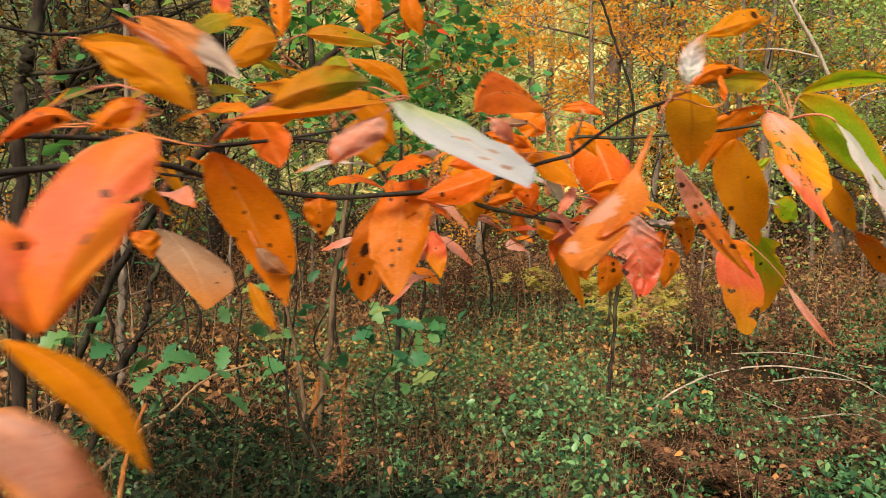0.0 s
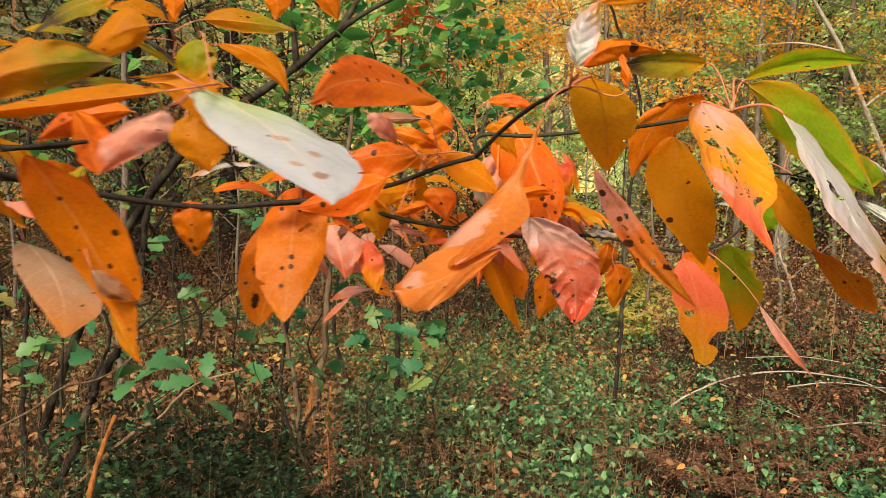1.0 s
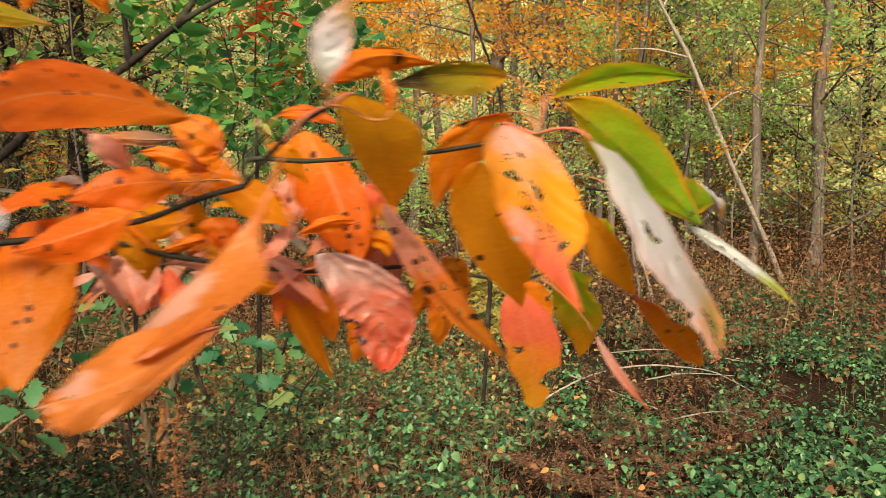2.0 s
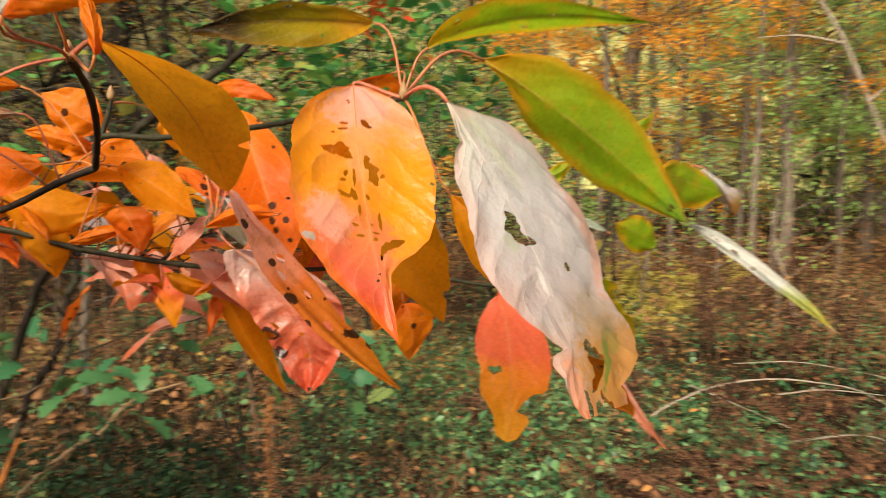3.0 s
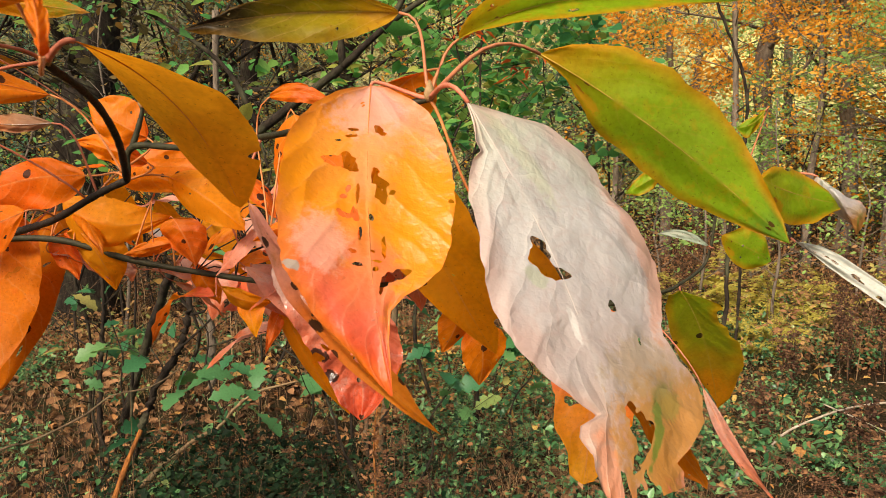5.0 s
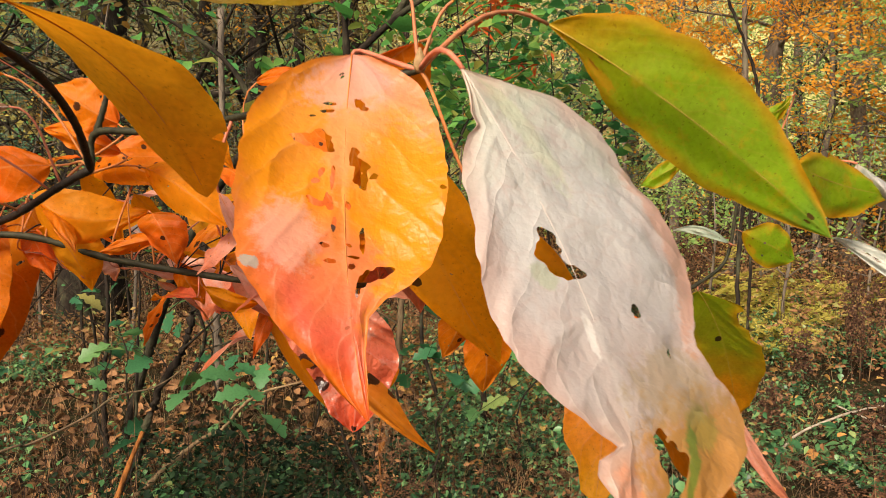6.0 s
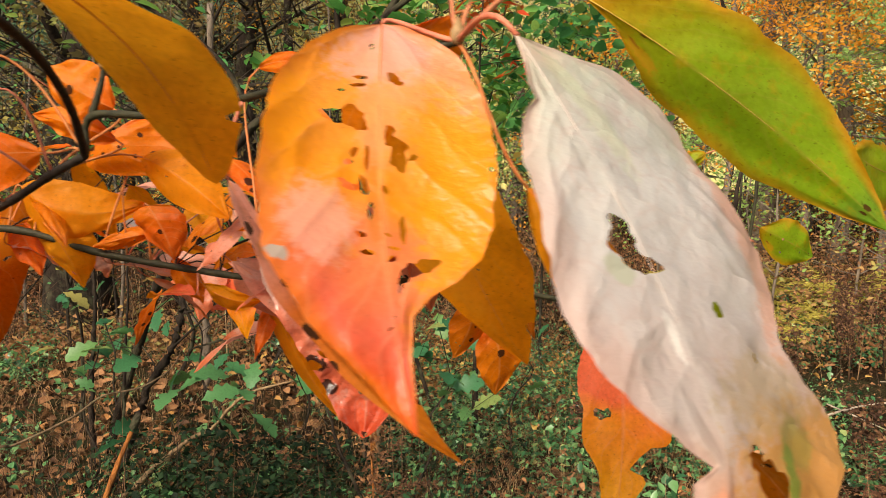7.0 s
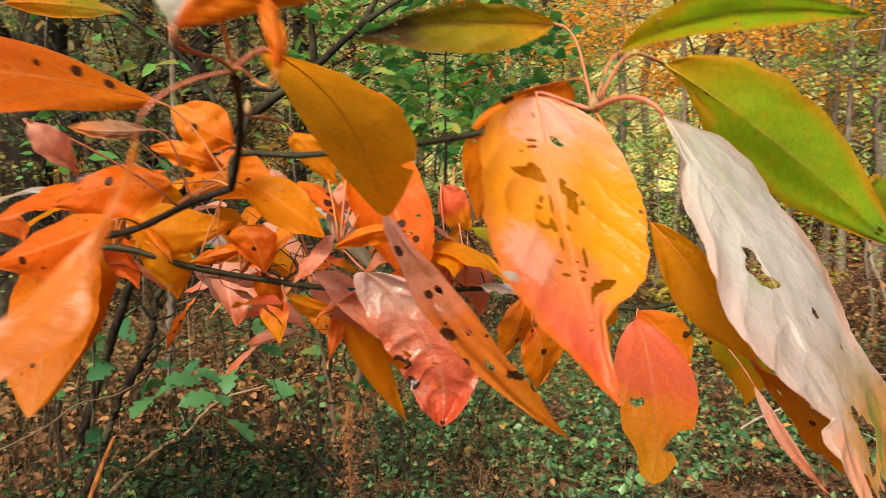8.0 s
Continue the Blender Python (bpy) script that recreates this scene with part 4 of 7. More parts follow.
leaf((-0.3082, 0.2173, 1.2483), (-0.2695, 0.2029, 1.2233), (-0.2470, 0.1416, 1.1937), (-0.3029, 0.2043, 1.2306), (-0.2388, 0.2045, 1.2204), "pale_green", profile=(((0, 0), (0.05, 0.3), (0.15, 0.62), (0.3, 0.9), (0.5, 1.0), (0.66, 0.86), (0.8, 0.52), (0.9, 0.24), (1, 0)), ((0, 0), (0.05, 0.35), (0.15, 0.66), (0.3, 0.9), (0.5, 1.0), (0.66, 0.92), (0.8, 0.66), (0.9, 0.36), (0.96, 0.12), (1, 0))), rows=70, cols=40, pucker=0.0003, twist=0.25, holes=[(-0.99, 0.62, 0.06, 0.012), (0.98, 0.74, 0.07, 0.014)], seed=19)
leaf((-0.4377, 0.3468, 1.2201), (-0.4107, 0.3720, 1.1654), (-0.3831, 0.3873, 1.0907), (-0.4352, 0.3768, 1.1628), (-0.3792, 0.3618, 1.1613), "orange", seed=20)
leaf((-0.5064, 0.5326, 1.1489), (-0.4744, 0.5098, 1.1127), (-0.4594, 0.4693, 1.0765), (-0.5122, 0.5236, 1.1248), (-0.4376, 0.5002, 1.1084), "tan", seed=21)
leaf((0.0153, 0.2546, 1.2109), (0.0339, 0.2514, 1.1885), (0.0535, 0.2540, 1.1608), (0.0280, 0.2532, 1.1788), (0.0397, 0.2469, 1.1910), "ochre", node=(-0.0023, 0.2620, 1.2486), seed=22)
leaf((0.0507, 0.2524, 1.1640), (0.0732, 0.2457, 1.1415), (0.0856, 0.2389, 1.1242), (0.0702, 0.2561, 1.1357), (0.0720, 0.2316, 1.1454), "orange", node=(0.0535, 0.2540, 1.1608), seed=23)
leaf((0.1716, 0.4960, 1.0856), (0.1860, 0.4731, 1.0501), (0.2090, 0.4626, 1.0214), (0.1815, 0.4755, 1.0501), (0.1890, 0.4704, 1.0527), "pink", seed=24)
leaf((0.1730, 0.3753, 1.1921), (0.2070, 0.3510, 1.1675), (0.2435, 0.3338, 1.1327), (0.2020, 0.3525, 1.1666), (0.2095, 0.3497, 1.1701), "pale_tip", profile=(((0, 0), (0.11, 0.45), (0.23, 0.90), (0.38, 1.20), (0.62, 1.15), (0.82, 0.75), (1, 0)), ((0, 0), (0.03, 0.4), (0.1, 1.03), (0.22, 1.10), (0.36, 0.95), (0.54, 0.75), (0.78, 0.6), (1, 0))), twist=0.2, holes=[(-0.25, 0.11, 0.12, 0.012), (0.07, 0.165, 0.14, 0.018), (0.0, 0.21, 0.16, 0.022), (-0.2, 0.33, 0.20, 0.026), (-0.35, 0.37, 0.12, 0.016), (-0.6, 0.485, 0.2, 0.018)], seed=25)
leaf((0.1341, 0.3230, 1.2223), (0.1592, 0.3442, 1.2154), (0.1867, 0.3551, 1.2105), (0.1585, 0.3433, 1.2017), (0.1598, 0.3451, 1.2262), "green", seed=26)
leaf((-0.4455, 0.0970, 1.2156), (-0.4619, 0.0807, 1.1767), (-0.4768, 0.0784, 1.1321), (-0.4864, 0.0950, 1.1832), (-0.4374, 0.0850, 1.1886), "red", blunts=(0.6, 0.6), seed=27)
leaf((-0.4976, 0.0844, 1.1812), (-0.4898, 0.0844, 1.1576), (-0.4859, 0.0993, 1.1256), (-0.5052, 0.0901, 1.1523), (-0.4762, 0.0899, 1.1568), "red", seed=28)
leaf((-0.4724, -0.0054, 1.1237), (-0.4520, -0.0055, 1.1100), (-0.4343, 0.0090, 1.0840), (-0.4627, 0.0000, 1.0919), (-0.4468, -0.0000, 1.1134), "blush", seed=29)
leaf((-0.4896, 0.0692, 1.1319), (-0.4565, 0.0618, 1.1117), (-0.4345, 0.0714, 1.0710), (-0.4608, 0.0686, 1.0994), (-0.4492, 0.0714, 1.1112), "ochre", seed=30)
leaf((-0.3851, 0.1459, 1.2368), (-0.3586, 0.1445, 1.2468), (-0.3342, 0.1569, 1.2507), (-0.3605, 0.1485, 1.2569), (-0.3594, 0.1515, 1.2382), "mottled", blunts=(0.5, 0.55), seed=31)
leaf((-0.3215, 0.1943, 1.2443), (-0.3649, 0.1907, 1.2373), (-0.4173, 0.2095, 1.2324), (-0.3665, 0.1985, 1.2436), (-0.3674, 0.2015, 1.2342), "dull_ochre", seed=32)
leaf((-0.3236, 0.1994, 1.2364), (-0.3384, 0.1959, 1.2232), (-0.3519, 0.2011, 1.2064), (-0.3517, 0.2025, 1.2234), (-0.3264, 0.1975, 1.2207), "pink", seed=33)
leaf((-0.3242, 0.3006, 1.2443), (-0.3240, 0.2964, 1.2257), (-0.3182, 0.2990, 1.2091), (-0.3408, 0.3009, 1.2274), (-0.3064, 0.2991, 1.2278), "dull_ochre", seed=34)
leaf((-0.3919, 0.4980, 1.3334), (-0.4180, 0.4943, 1.3248), (-0.4451, 0.5033, 1.3117), (-0.4192, 0.5015, 1.3445), (-0.4151, 0.4985, 1.3096), "dull_ochre", seed=35)
leaf((-0.3383, 0.3982, 1.3051), (-0.3404, 0.3964, 1.2868), (-0.3438, 0.4030, 1.2696), (-0.3563, 0.4049, 1.2877), (-0.3265, 0.3951, 1.2890), "green_rimmed", seed=36)
leaf((-0.3283, 0.4262, 1.3073), (-0.2984, 0.4138, 1.2970), (-0.2758, 0.4096, 1.2701), (-0.3029, 0.4175, 1.2913), (-0.2886, 0.4225, 1.3030), "dull_ochre", seed=37)
leaf((-0.3639, 0.6016, 1.3611), (-0.3202, 0.5911, 1.3580), (-0.2748, 0.5973, 1.3529), (-0.3212, 0.6036, 1.3714), (-0.3209, 0.5964, 1.3483), "mottled", seed=38)
leaf((-0.4552, 0.5994, 1.4066), (-0.4524, 0.5958, 1.3850), (-0.4519, 0.6011, 1.3654), (-0.4641, 0.6020, 1.3860), (-0.4428, 0.5980, 1.3860), "coral", seed=39)
leaf((-0.3941, 0.6009, 1.4101), (-0.3910, 0.5948, 1.3823), (-0.3897, 0.5985, 1.3578), (-0.4025, 0.6006, 1.3843), (-0.3799, 0.5994, 1.3840), "orange", seed=40)
leaf((-0.2958, 0.5982, 1.4144), (-0.2933, 0.5948, 1.3868), (-0.2952, 0.6030, 1.3637), (-0.3088, 0.6013, 1.3888), (-0.2788, 0.5987, 1.3884), "orange", seed=41)
leaf((-0.2523, 0.5972, 1.4164), (-0.2470, 0.5944, 1.3888), (-0.2331, 0.6046, 1.3654), (-0.2581, 0.6042, 1.3880), (-0.2343, 0.5958, 1.3897), "orange", seed=42)
leaf((-0.3736, 0.3487, 1.2489), (-0.4057, 0.3437, 1.2433), (-0.4328, 0.3522, 1.2281), (-0.4058, 0.3483, 1.2537), (-0.4063, 0.3517, 1.2330), "deep", seed=43)
leaf((-0.3469, 0.3035, 1.2619), (-0.3230, 0.2941, 1.2514), (-0.3023, 0.2942, 1.2234), (-0.3307, 0.3003, 1.2457), (-0.3101, 0.2997, 1.2565), "dull_ochre", seed=44)
leaf((-0.4171, 0.0995, 1.2277), (-0.4385, 0.0945, 1.2448), (-0.4651, 0.1009, 1.2556), (-0.4445, 0.1008, 1.2406), (-0.4322, 0.0992, 1.2519), "ochre", seed=45)
leaf((-0.4302, 0.2536, 1.2568), (-0.4439, 0.2430, 1.2742), (-0.4834, 0.2440, 1.2982), (-0.4517, 0.2493, 1.2714), (-0.4415, 0.2507, 1.2808), "peach", seed=46)
leaf((-0.4571, 0.2029, 1.2383), (-0.4710, 0.1965, 1.2357), (-0.4864, 0.1951, 1.2226), (-0.4734, 0.2012, 1.2424), (-0.4717, 0.1988, 1.2264), "orange", seed=47)
leaf((-0.4957, 0.2001, 1.2306), (-0.5146, 0.1952, 1.2297), (-0.5397, 0.1998, 1.2109), (-0.5154, 0.1982, 1.2346), (-0.5200, 0.2018, 1.2208), "deep", seed=48)
leaf((-0.0910, 0.4697, 1.2629), (-0.0729, 0.4453, 1.2147), (-0.0592, 0.4407, 1.1633), (-0.1005, 0.4653, 1.2114), (-0.0511, 0.4451, 1.2147), "deep", blunts=(0.6, 0.6), twist=0.2, seed=49)
leaf((-0.1087, 0.4809, 1.2747), (-0.0878, 0.4709, 1.2766), (-0.0648, 0.4699, 1.2680), (-0.0878, 0.4714, 1.2820), (-0.0878, 0.4703, 1.2699), "deep", twist=0.2, seed=149)
leaf((-0.1560, 0.4349, 1.2245), (-0.1327, 0.4246, 1.2136), (-0.1096, 0.4218, 1.1949), (-0.1396, 0.4274, 1.2026), (-0.1244, 0.4326, 1.2228), "ochre", seed=50)
leaf((-0.1530, 0.3988, 1.2445), (-0.1683, 0.3964, 1.2528), (-0.1850, 0.4020, 1.2632), (-0.1737, 0.3998, 1.2426), (-0.1618, 0.4002, 1.2651), "orange", seed=51)
leaf((-0.1613, 0.4185, 1.2320), (-0.1812, 0.4158, 1.2395), (-0.2024, 0.4225, 1.2443), (-0.1829, 0.4211, 1.2321), (-0.1818, 0.4189, 1.2471), "orange", seed=52)
leaf((-0.1083, 0.5011, 1.2097), (-0.0991, 0.4955, 1.1897), (-0.0885, 0.4982, 1.1690), (-0.1138, 0.4975, 1.1933), (-0.0904, 0.5025, 1.1817), "mint", seed=53)
leaf((-0.0647, 0.4204, 1.1978), (-0.0861, 0.4159, 1.1976), (-0.1049, 0.4193, 1.1889), (-0.0862, 0.4183, 1.2012), (-0.0834, 0.4217, 1.1901), "orange", seed=54)
leaf((-0.1596, 0.4491, 1.2000), (-0.1514, 0.4469, 1.1869), (-0.1478, 0.4516, 1.1714), (-0.1662, 0.4509, 1.1883), (-0.1403, 0.4491, 1.1933), "deep", seed=55)
leaf((-0.1595, 0.4627, 1.1856), (-0.1748, 0.4564, 1.1829), (-0.1928, 0.4555, 1.1781), (-0.1759, 0.4613, 1.1879), (-0.1789, 0.4587, 1.1767), "orange", seed=56)
leaf((-0.2201, 0.4558, 1.1934), (-0.2077, 0.4558, 1.1766), (-0.2036, 0.4671, 1.1546), (-0.2254, 0.4601, 1.1813), (-0.1933, 0.4599, 1.1811), "ochre", seed=57)
leaf((-0.1207, 0.4750, 1.1701), (-0.1070, 0.4749, 1.1522), (-0.0904, 0.4883, 1.1278), (-0.1182, 0.4800, 1.1444), (-0.0931, 0.4800, 1.1585), "pink", seed=58)
leaf((-0.1389, 0.4671, 1.1573), (-0.1236, 0.4667, 1.1485), (-0.1078, 0.4749, 1.1469), (-0.1261, 0.4715, 1.1417), (-0.1237, 0.4685, 1.1545), "ochre", seed=59)
leaf((-0.1581, 0.4796, 1.1700), (-0.1499, 0.4770, 1.1560), (-0.1431, 0.4807, 1.1438), (-0.1576, 0.4801, 1.1538), (-0.1433, 0.4799, 1.1591), "orange", seed=60)
leaf((-0.1067, 0.4920, 1.1496), (-0.0907, 0.4907, 1.1086), (-0.0651, 0.5133, 1.0611), (-0.1014, 0.4974, 1.1110), (-0.0817, 0.5026, 1.1172), "ochre", seed=61)
leaf((-0.0401, 0.5001, 1.1702), (-0.0218, 0.4957, 1.1593), (-0.0149, 0.4998, 1.1359), (-0.0301, 0.4983, 1.1553), (-0.0080, 0.5017, 1.1678), "pink", seed=62)
leaf((-0.0401, 0.4969, 1.2224), (-0.0328, 0.4966, 1.2058), (-0.0209, 0.5051, 1.1930), (-0.0406, 0.5024, 1.1993), (-0.0242, 0.4976, 1.2149), "coral", seed=63)
leaf((-0.0255, 0.5171, 1.2337), (-0.0160, 0.5158, 1.2184), (-0.0072, 0.5248, 1.1948), (-0.0208, 0.5182, 1.2138), (-0.0104, 0.5218, 1.2203), "coral", seed=64)
leaf((0.0142, 0.4976, 1.1492), (0.0084, 0.4956, 1.1287), (-0.0018, 0.5040, 1.1071), (-0.0029, 0.4959, 1.1307), (0.0239, 0.5041, 1.1288), "orange", seed=65)
leaf((0.0200, 0.4972, 1.1283), (0.0256, 0.4958, 1.1093), (0.0236, 0.5047, 1.0846), (0.0122, 0.4954, 1.1058), (0.0419, 0.5046, 1.1141), "orange", seed=66)
leaf((-0.2050, 0.3744, 1.2071), (-0.2314, 0.3737, 1.1965), (-0.2718, 0.3893, 1.1844), (-0.2357, 0.3842, 1.2062), (-0.2306, 0.3758, 1.1800), "deep", seed=67)
leaf((-0.2204, 0.3295, 1.2488), (-0.2107, 0.3271, 1.2406), (-0.2015, 0.3308, 1.2280), (-0.2166, 0.3308, 1.2362), (-0.2064, 0.3292, 1.2447), "pink", seed=68)
leaf((-0.1810, 0.3585, 1.2487), (-0.1990, 0.3564, 1.2480), (-0.2189, 0.3625, 1.2502), (-0.2001, 0.3588, 1.2441), (-0.2031, 0.3612, 1.2532), "tan", seed=69)
leaf((-0.1219, 0.3979, 1.2501), (-0.1148, 0.3964, 1.2415), (-0.0999, 0.4036, 1.2228), (-0.1226, 0.4006, 1.2388), (-0.1051, 0.3994, 1.2431), "ochre", seed=70)
leaf((-0.2381, 0.7422, 1.1535), (-0.2321, 0.7182, 1.1233), (-0.2244, 0.7141, 1.0901), (-0.2532, 0.7421, 1.1248), (-0.2046, 0.7347, 1.1306), "pink", ripple=0.004, seed=71)
leaf((-0.1978, 0.7340, 1.1354), (-0.1947, 0.7309, 1.1047), (-0.1862, 0.7265, 1.0707), (-0.2075, 0.7329, 1.1047), (-0.1778, 0.7282, 1.1062), "coral", ripple=0.004, seed=72)
leaf((-0.1679, 0.4494, 1.2430), (-0.1730, 0.4458, 1.2288), (-0.1365, 0.4509, 1.2154), (-0.1912, 0.4504, 1.2195), (-0.1489, 0.4496, 1.2386), "orange", seed=73)
leaf((-0.2282, 0.4549, 1.2100), (-0.2003, 0.4540, 1.1962), (-0.1676, 0.4686, 1.2010), (-0.2096, 0.4561, 1.1820), (-0.1947, 0.4639, 1.2103), "ochre", seed=74)
leaf((-0.0933, 0.5001, 1.2335), (-0.1042, 0.4962, 1.2153), (-0.1193, 0.4998, 1.2061), (-0.1117, 0.4989, 1.2190), (-0.0973, 0.5011, 1.2097), "pink", seed=75)
leaf((-0.1460, 0.4687, 1.2330), (-0.1394, 0.4676, 1.2211), (-0.1351, 0.4722, 1.2124), (-0.1446, 0.4682, 1.2194), (-0.1348, 0.4718, 1.2245), "pink", seed=76)
leaf((-0.0500, 0.4960, 1.1231), (-0.0471, 0.4955, 1.1020), (-0.0504, 0.5066, 1.0761), (-0.0553, 0.5047, 1.1008), (-0.0280, 0.4953, 1.1017), "orange", seed=77)
leaf((-0.0920, 0.5131, 1.1457), (-0.0798, 0.5060, 1.1197), (-0.0646, 0.5102, 1.0937), (-0.0933, 0.5177, 1.1158), (-0.0623, 0.5063, 1.1232), "orange", seed=78)
leaf((0.2170, 0.5959, 1.1801), (0.2375, 0.5956, 1.1702), (0.2608, 0.6068, 1.1586), (0.2355, 0.6005, 1.1537), (0.2486, 0.5995, 1.1831), "green", seed=79)
leaf((0.1438, 0.4982, 1.2288), (0.1295, 0.4970, 1.2206), (0.1190, 0.5029, 1.2142), (0.1321, 0.4993, 1.2142), (0.1295, 0.5007, 1.2270), "green", seed=80)
leaf((0.2075, 0.4998, 1.2671), (0.1988, 0.4979, 1.2588), (0.1894, 0.5003, 1.2568), (0.1976, 0.5017, 1.2505), (0.2013, 0.4983, 1.2651), "green", seed=81)
leaf((0.1753, 0.3617, 1.2238), (0.1802, 0.3508, 1.2136), (0.1936, 0.3593, 1.1965), (0.1815, 0.3604, 1.2085), (0.1958, 0.3608, 1.2134), "pale", twist=1.2, cup=0.5, seed=90)
leaf((0.1905, 0.5482, 1.1758), (0.1717, 0.5490, 1.1841), (0.1557, 0.5589, 1.1835), (0.1717, 0.5492, 1.1870), (0.1717, 0.5486, 1.1804), "mint", twist=0.3, seed=91)
leaf((-0.1234, 0.2007, 1.2623), (-0.1237, 0.1964, 1.2797), (-0.1118, 0.1989, 1.2957), (-0.1277, 0.2030, 1.2806), (-0.1133, 0.1970, 1.2759), "pale", node=(-0.1160, 0.2350, 1.2564), seed=82)
leaf((-0.1212, 0.1974, 1.2620), (-0.1047, 0.1958, 1.2724), (-0.0755, 0.2043, 1.2719), (-0.1053, 0.1983, 1.2764), (-0.1008, 0.2017, 1.2662), "orange", node=(-0.1160, 0.2350, 1.2564), seed=83)
leaf((-0.1117, 0.1990, 1.2943), (-0.0901, 0.1955, 1.3018), (-0.0667, 0.2016, 1.3086), (-0.0899, 0.1985, 1.2952), (-0.0827, 0.2015, 1.3132), "ochre", node=(-0.1160, 0.2350, 1.2564), seed=84)
leaf((-0.0974, 0.1986, 1.2519), (-0.0975, 0.1978, 1.2618), (-0.1022, 0.2023, 1.2743), (-0.1010, 0.1998, 1.2622), (-0.0957, 0.2002, 1.2623), "orange", node=(-0.1160, 0.2350, 1.2564), seed=85)
leaf((-0.5054, 0.3990, 1.1551), (-0.4987, 0.3973, 1.1434), (-0.4932, 0.4017, 1.1312), (-0.5073, 0.3964, 1.1459), (-0.4864, 0.4036, 1.1500), "orange", seed=86)
leaf((-0.4060, 0.3679, 1.1430), (-0.3949, 0.3666, 1.1291), (-0.3792, 0.3734, 1.1211), (-0.3997, 0.3715, 1.1240), (-0.3904, 0.3685, 1.1358), "tan", seed=87)
leaf((-0.3541, 0.4467, 1.1886), (-0.3526, 0.4455, 1.1677), (-0.3514, 0.4555, 1.1434), (-0.3685, 0.4499, 1.1701), (-0.3384, 0.4501, 1.1728), "orange", seed=88)
leaf((-0.4190, 0.4554, 1.1041), (-0.4059, 0.4448, 1.0817), (-0.3933, 0.4410, 1.0609), (-0.4140, 0.4523, 1.0780), (-0.4009, 0.4477, 1.0864), "ochre", seed=89)
leaf((-0.4795, 0.2992, 1.3088), (-0.4381, 0.2593, 1.2855), (-0.4052, 0.2206, 1.2582), (-0.4465, 0.2705, 1.2802), (-0.4300, 0.2481, 1.2905), "orange_pale", seed=92)
leaf((-0.4873, 0.1844, 1.2721), (-0.4483, 0.1446, 1.2529), (-0.4180, 0.1062, 1.2296), (-0.4563, 0.1557, 1.2446), (-0.4407, 0.1336, 1.2608), "dull_ochre", seed=93)
leaf((-0.4552, 0.1954, 1.2344), (-0.4738, 0.2090, 1.2323), (-0.4934, 0.2232, 1.2343), (-0.4765, 0.2205, 1.2405), (-0.4711, 0.1976, 1.2245), "dull_ochre", seed=94)
leaf((-0.5472, 0.4655, 1.2087), (-0.5176, 0.4792, 1.1913), (-0.4913, 0.4926, 1.1641), (-0.5250, 0.4901, 1.1850), (-0.5105, 0.4683, 1.1975), "dull_ochre", seed=95)
leaf((-0.4080, 0.3425, 1.2483), (-0.3941, 0.3281, 1.2284), (-0.3854, 0.3145, 1.2068), (-0.4079, 0.3403, 1.2231), (-0.3808, 0.3160, 1.2334), "deep", seed=96)

# the crowd of leaves further back along the branch
crowd = random.Random(11)
LOOKS = ["orange", "ochre", "pink", "deep", "amber", "blush", "spotted", "orange", "coral", "amber", "green_orange", "pale"]


def crowd_leaf(x, y, z, length, looks):
    """A slim leaf that lies nearly level, its tip drooping."""
    a = crowd.uniform(0, 6.28)
    heading = Vector((math.cos(a), 0.6 * math.sin(a), crowd.uniform(-0.75, 0.15))).normalized()
    facing = Vector((crowd.uniform(-0.5, 0.5), crowd.uniform(-0.9, 0.1), 1.0))
    across = heading.cross(facing).normalized() * length * crowd.uniform(0.15, 0.22)
    b = Vector((x, y, z))
    t = b + heading * length - Vector((0, 0, length * crowd.uniform(0.05, 0.3)))
    m = b.lerp(t, 0.5) + Vector((0, 0, length * crowd.uniform(0.02, 0.14)))
    leaf(b, m, t, m - across, m + across, crowd.choice(looks), cup=crowd.uniform(-0.4, 0.4), twist=crowd.uniform(-1.1, 1.1), seed=crowd.randrange(999), rows=30, cols=18, stalk_r=0.0004)


for k in range(20):
    s = k / 19
    crowd_leaf(-0.27 + 0.30 * s + crowd.uniform(-0.02, 0.02), crowd.uniform(0.46, 0.58), 1.185 - 0.03 * s + crowd.uniform(-0.015, 0.04), crowd.uniform(0.04, 0.065), LOOKS)
for k in range(9):
    crowd_leaf(crowd.uniform(-0.58, -0.30), crowd.uniform(0.42, 0.58), 1.20 + crowd.uniform(-0.03, 0.06), crowd.uniform(0.06, 0.09), LOOKS)
for k in range(12):
    crowd_leaf(crowd.uniform(-0.66, -0.36), crowd.uniform(0.55, 0.68), 1.36 + crowd.uniform(-0.07, 0.03), crowd.uniform(0.06, 0.085), ["dull_ochre", "mottled", "olive", "dull_ochre"])

for k in range(34):
    s = k / 33
    crowd_leaf(-0.26 + 0.25 * s + crowd.uniform(-0.02, 0.02), crowd.uniform(0.43, 0.55), 1.20 - 0.03 * s + crowd.uniform(-0.035, 0.045), crowd.uniform(0.03, 0.055), ["pink", "orange", "blush", "deep", "coral", "pale", "amber", "orange", "ochre"])

for k in range(18):
    crowd_leaf(crowd.gauss(-0.21, 0.06), crowd.uniform(0.72, 1.0), crowd.gauss(1.12, 0.035), crowd.uniform(0.05, 0.085), ["pink", "coral", "blush", "deep", "pink", "orange"])

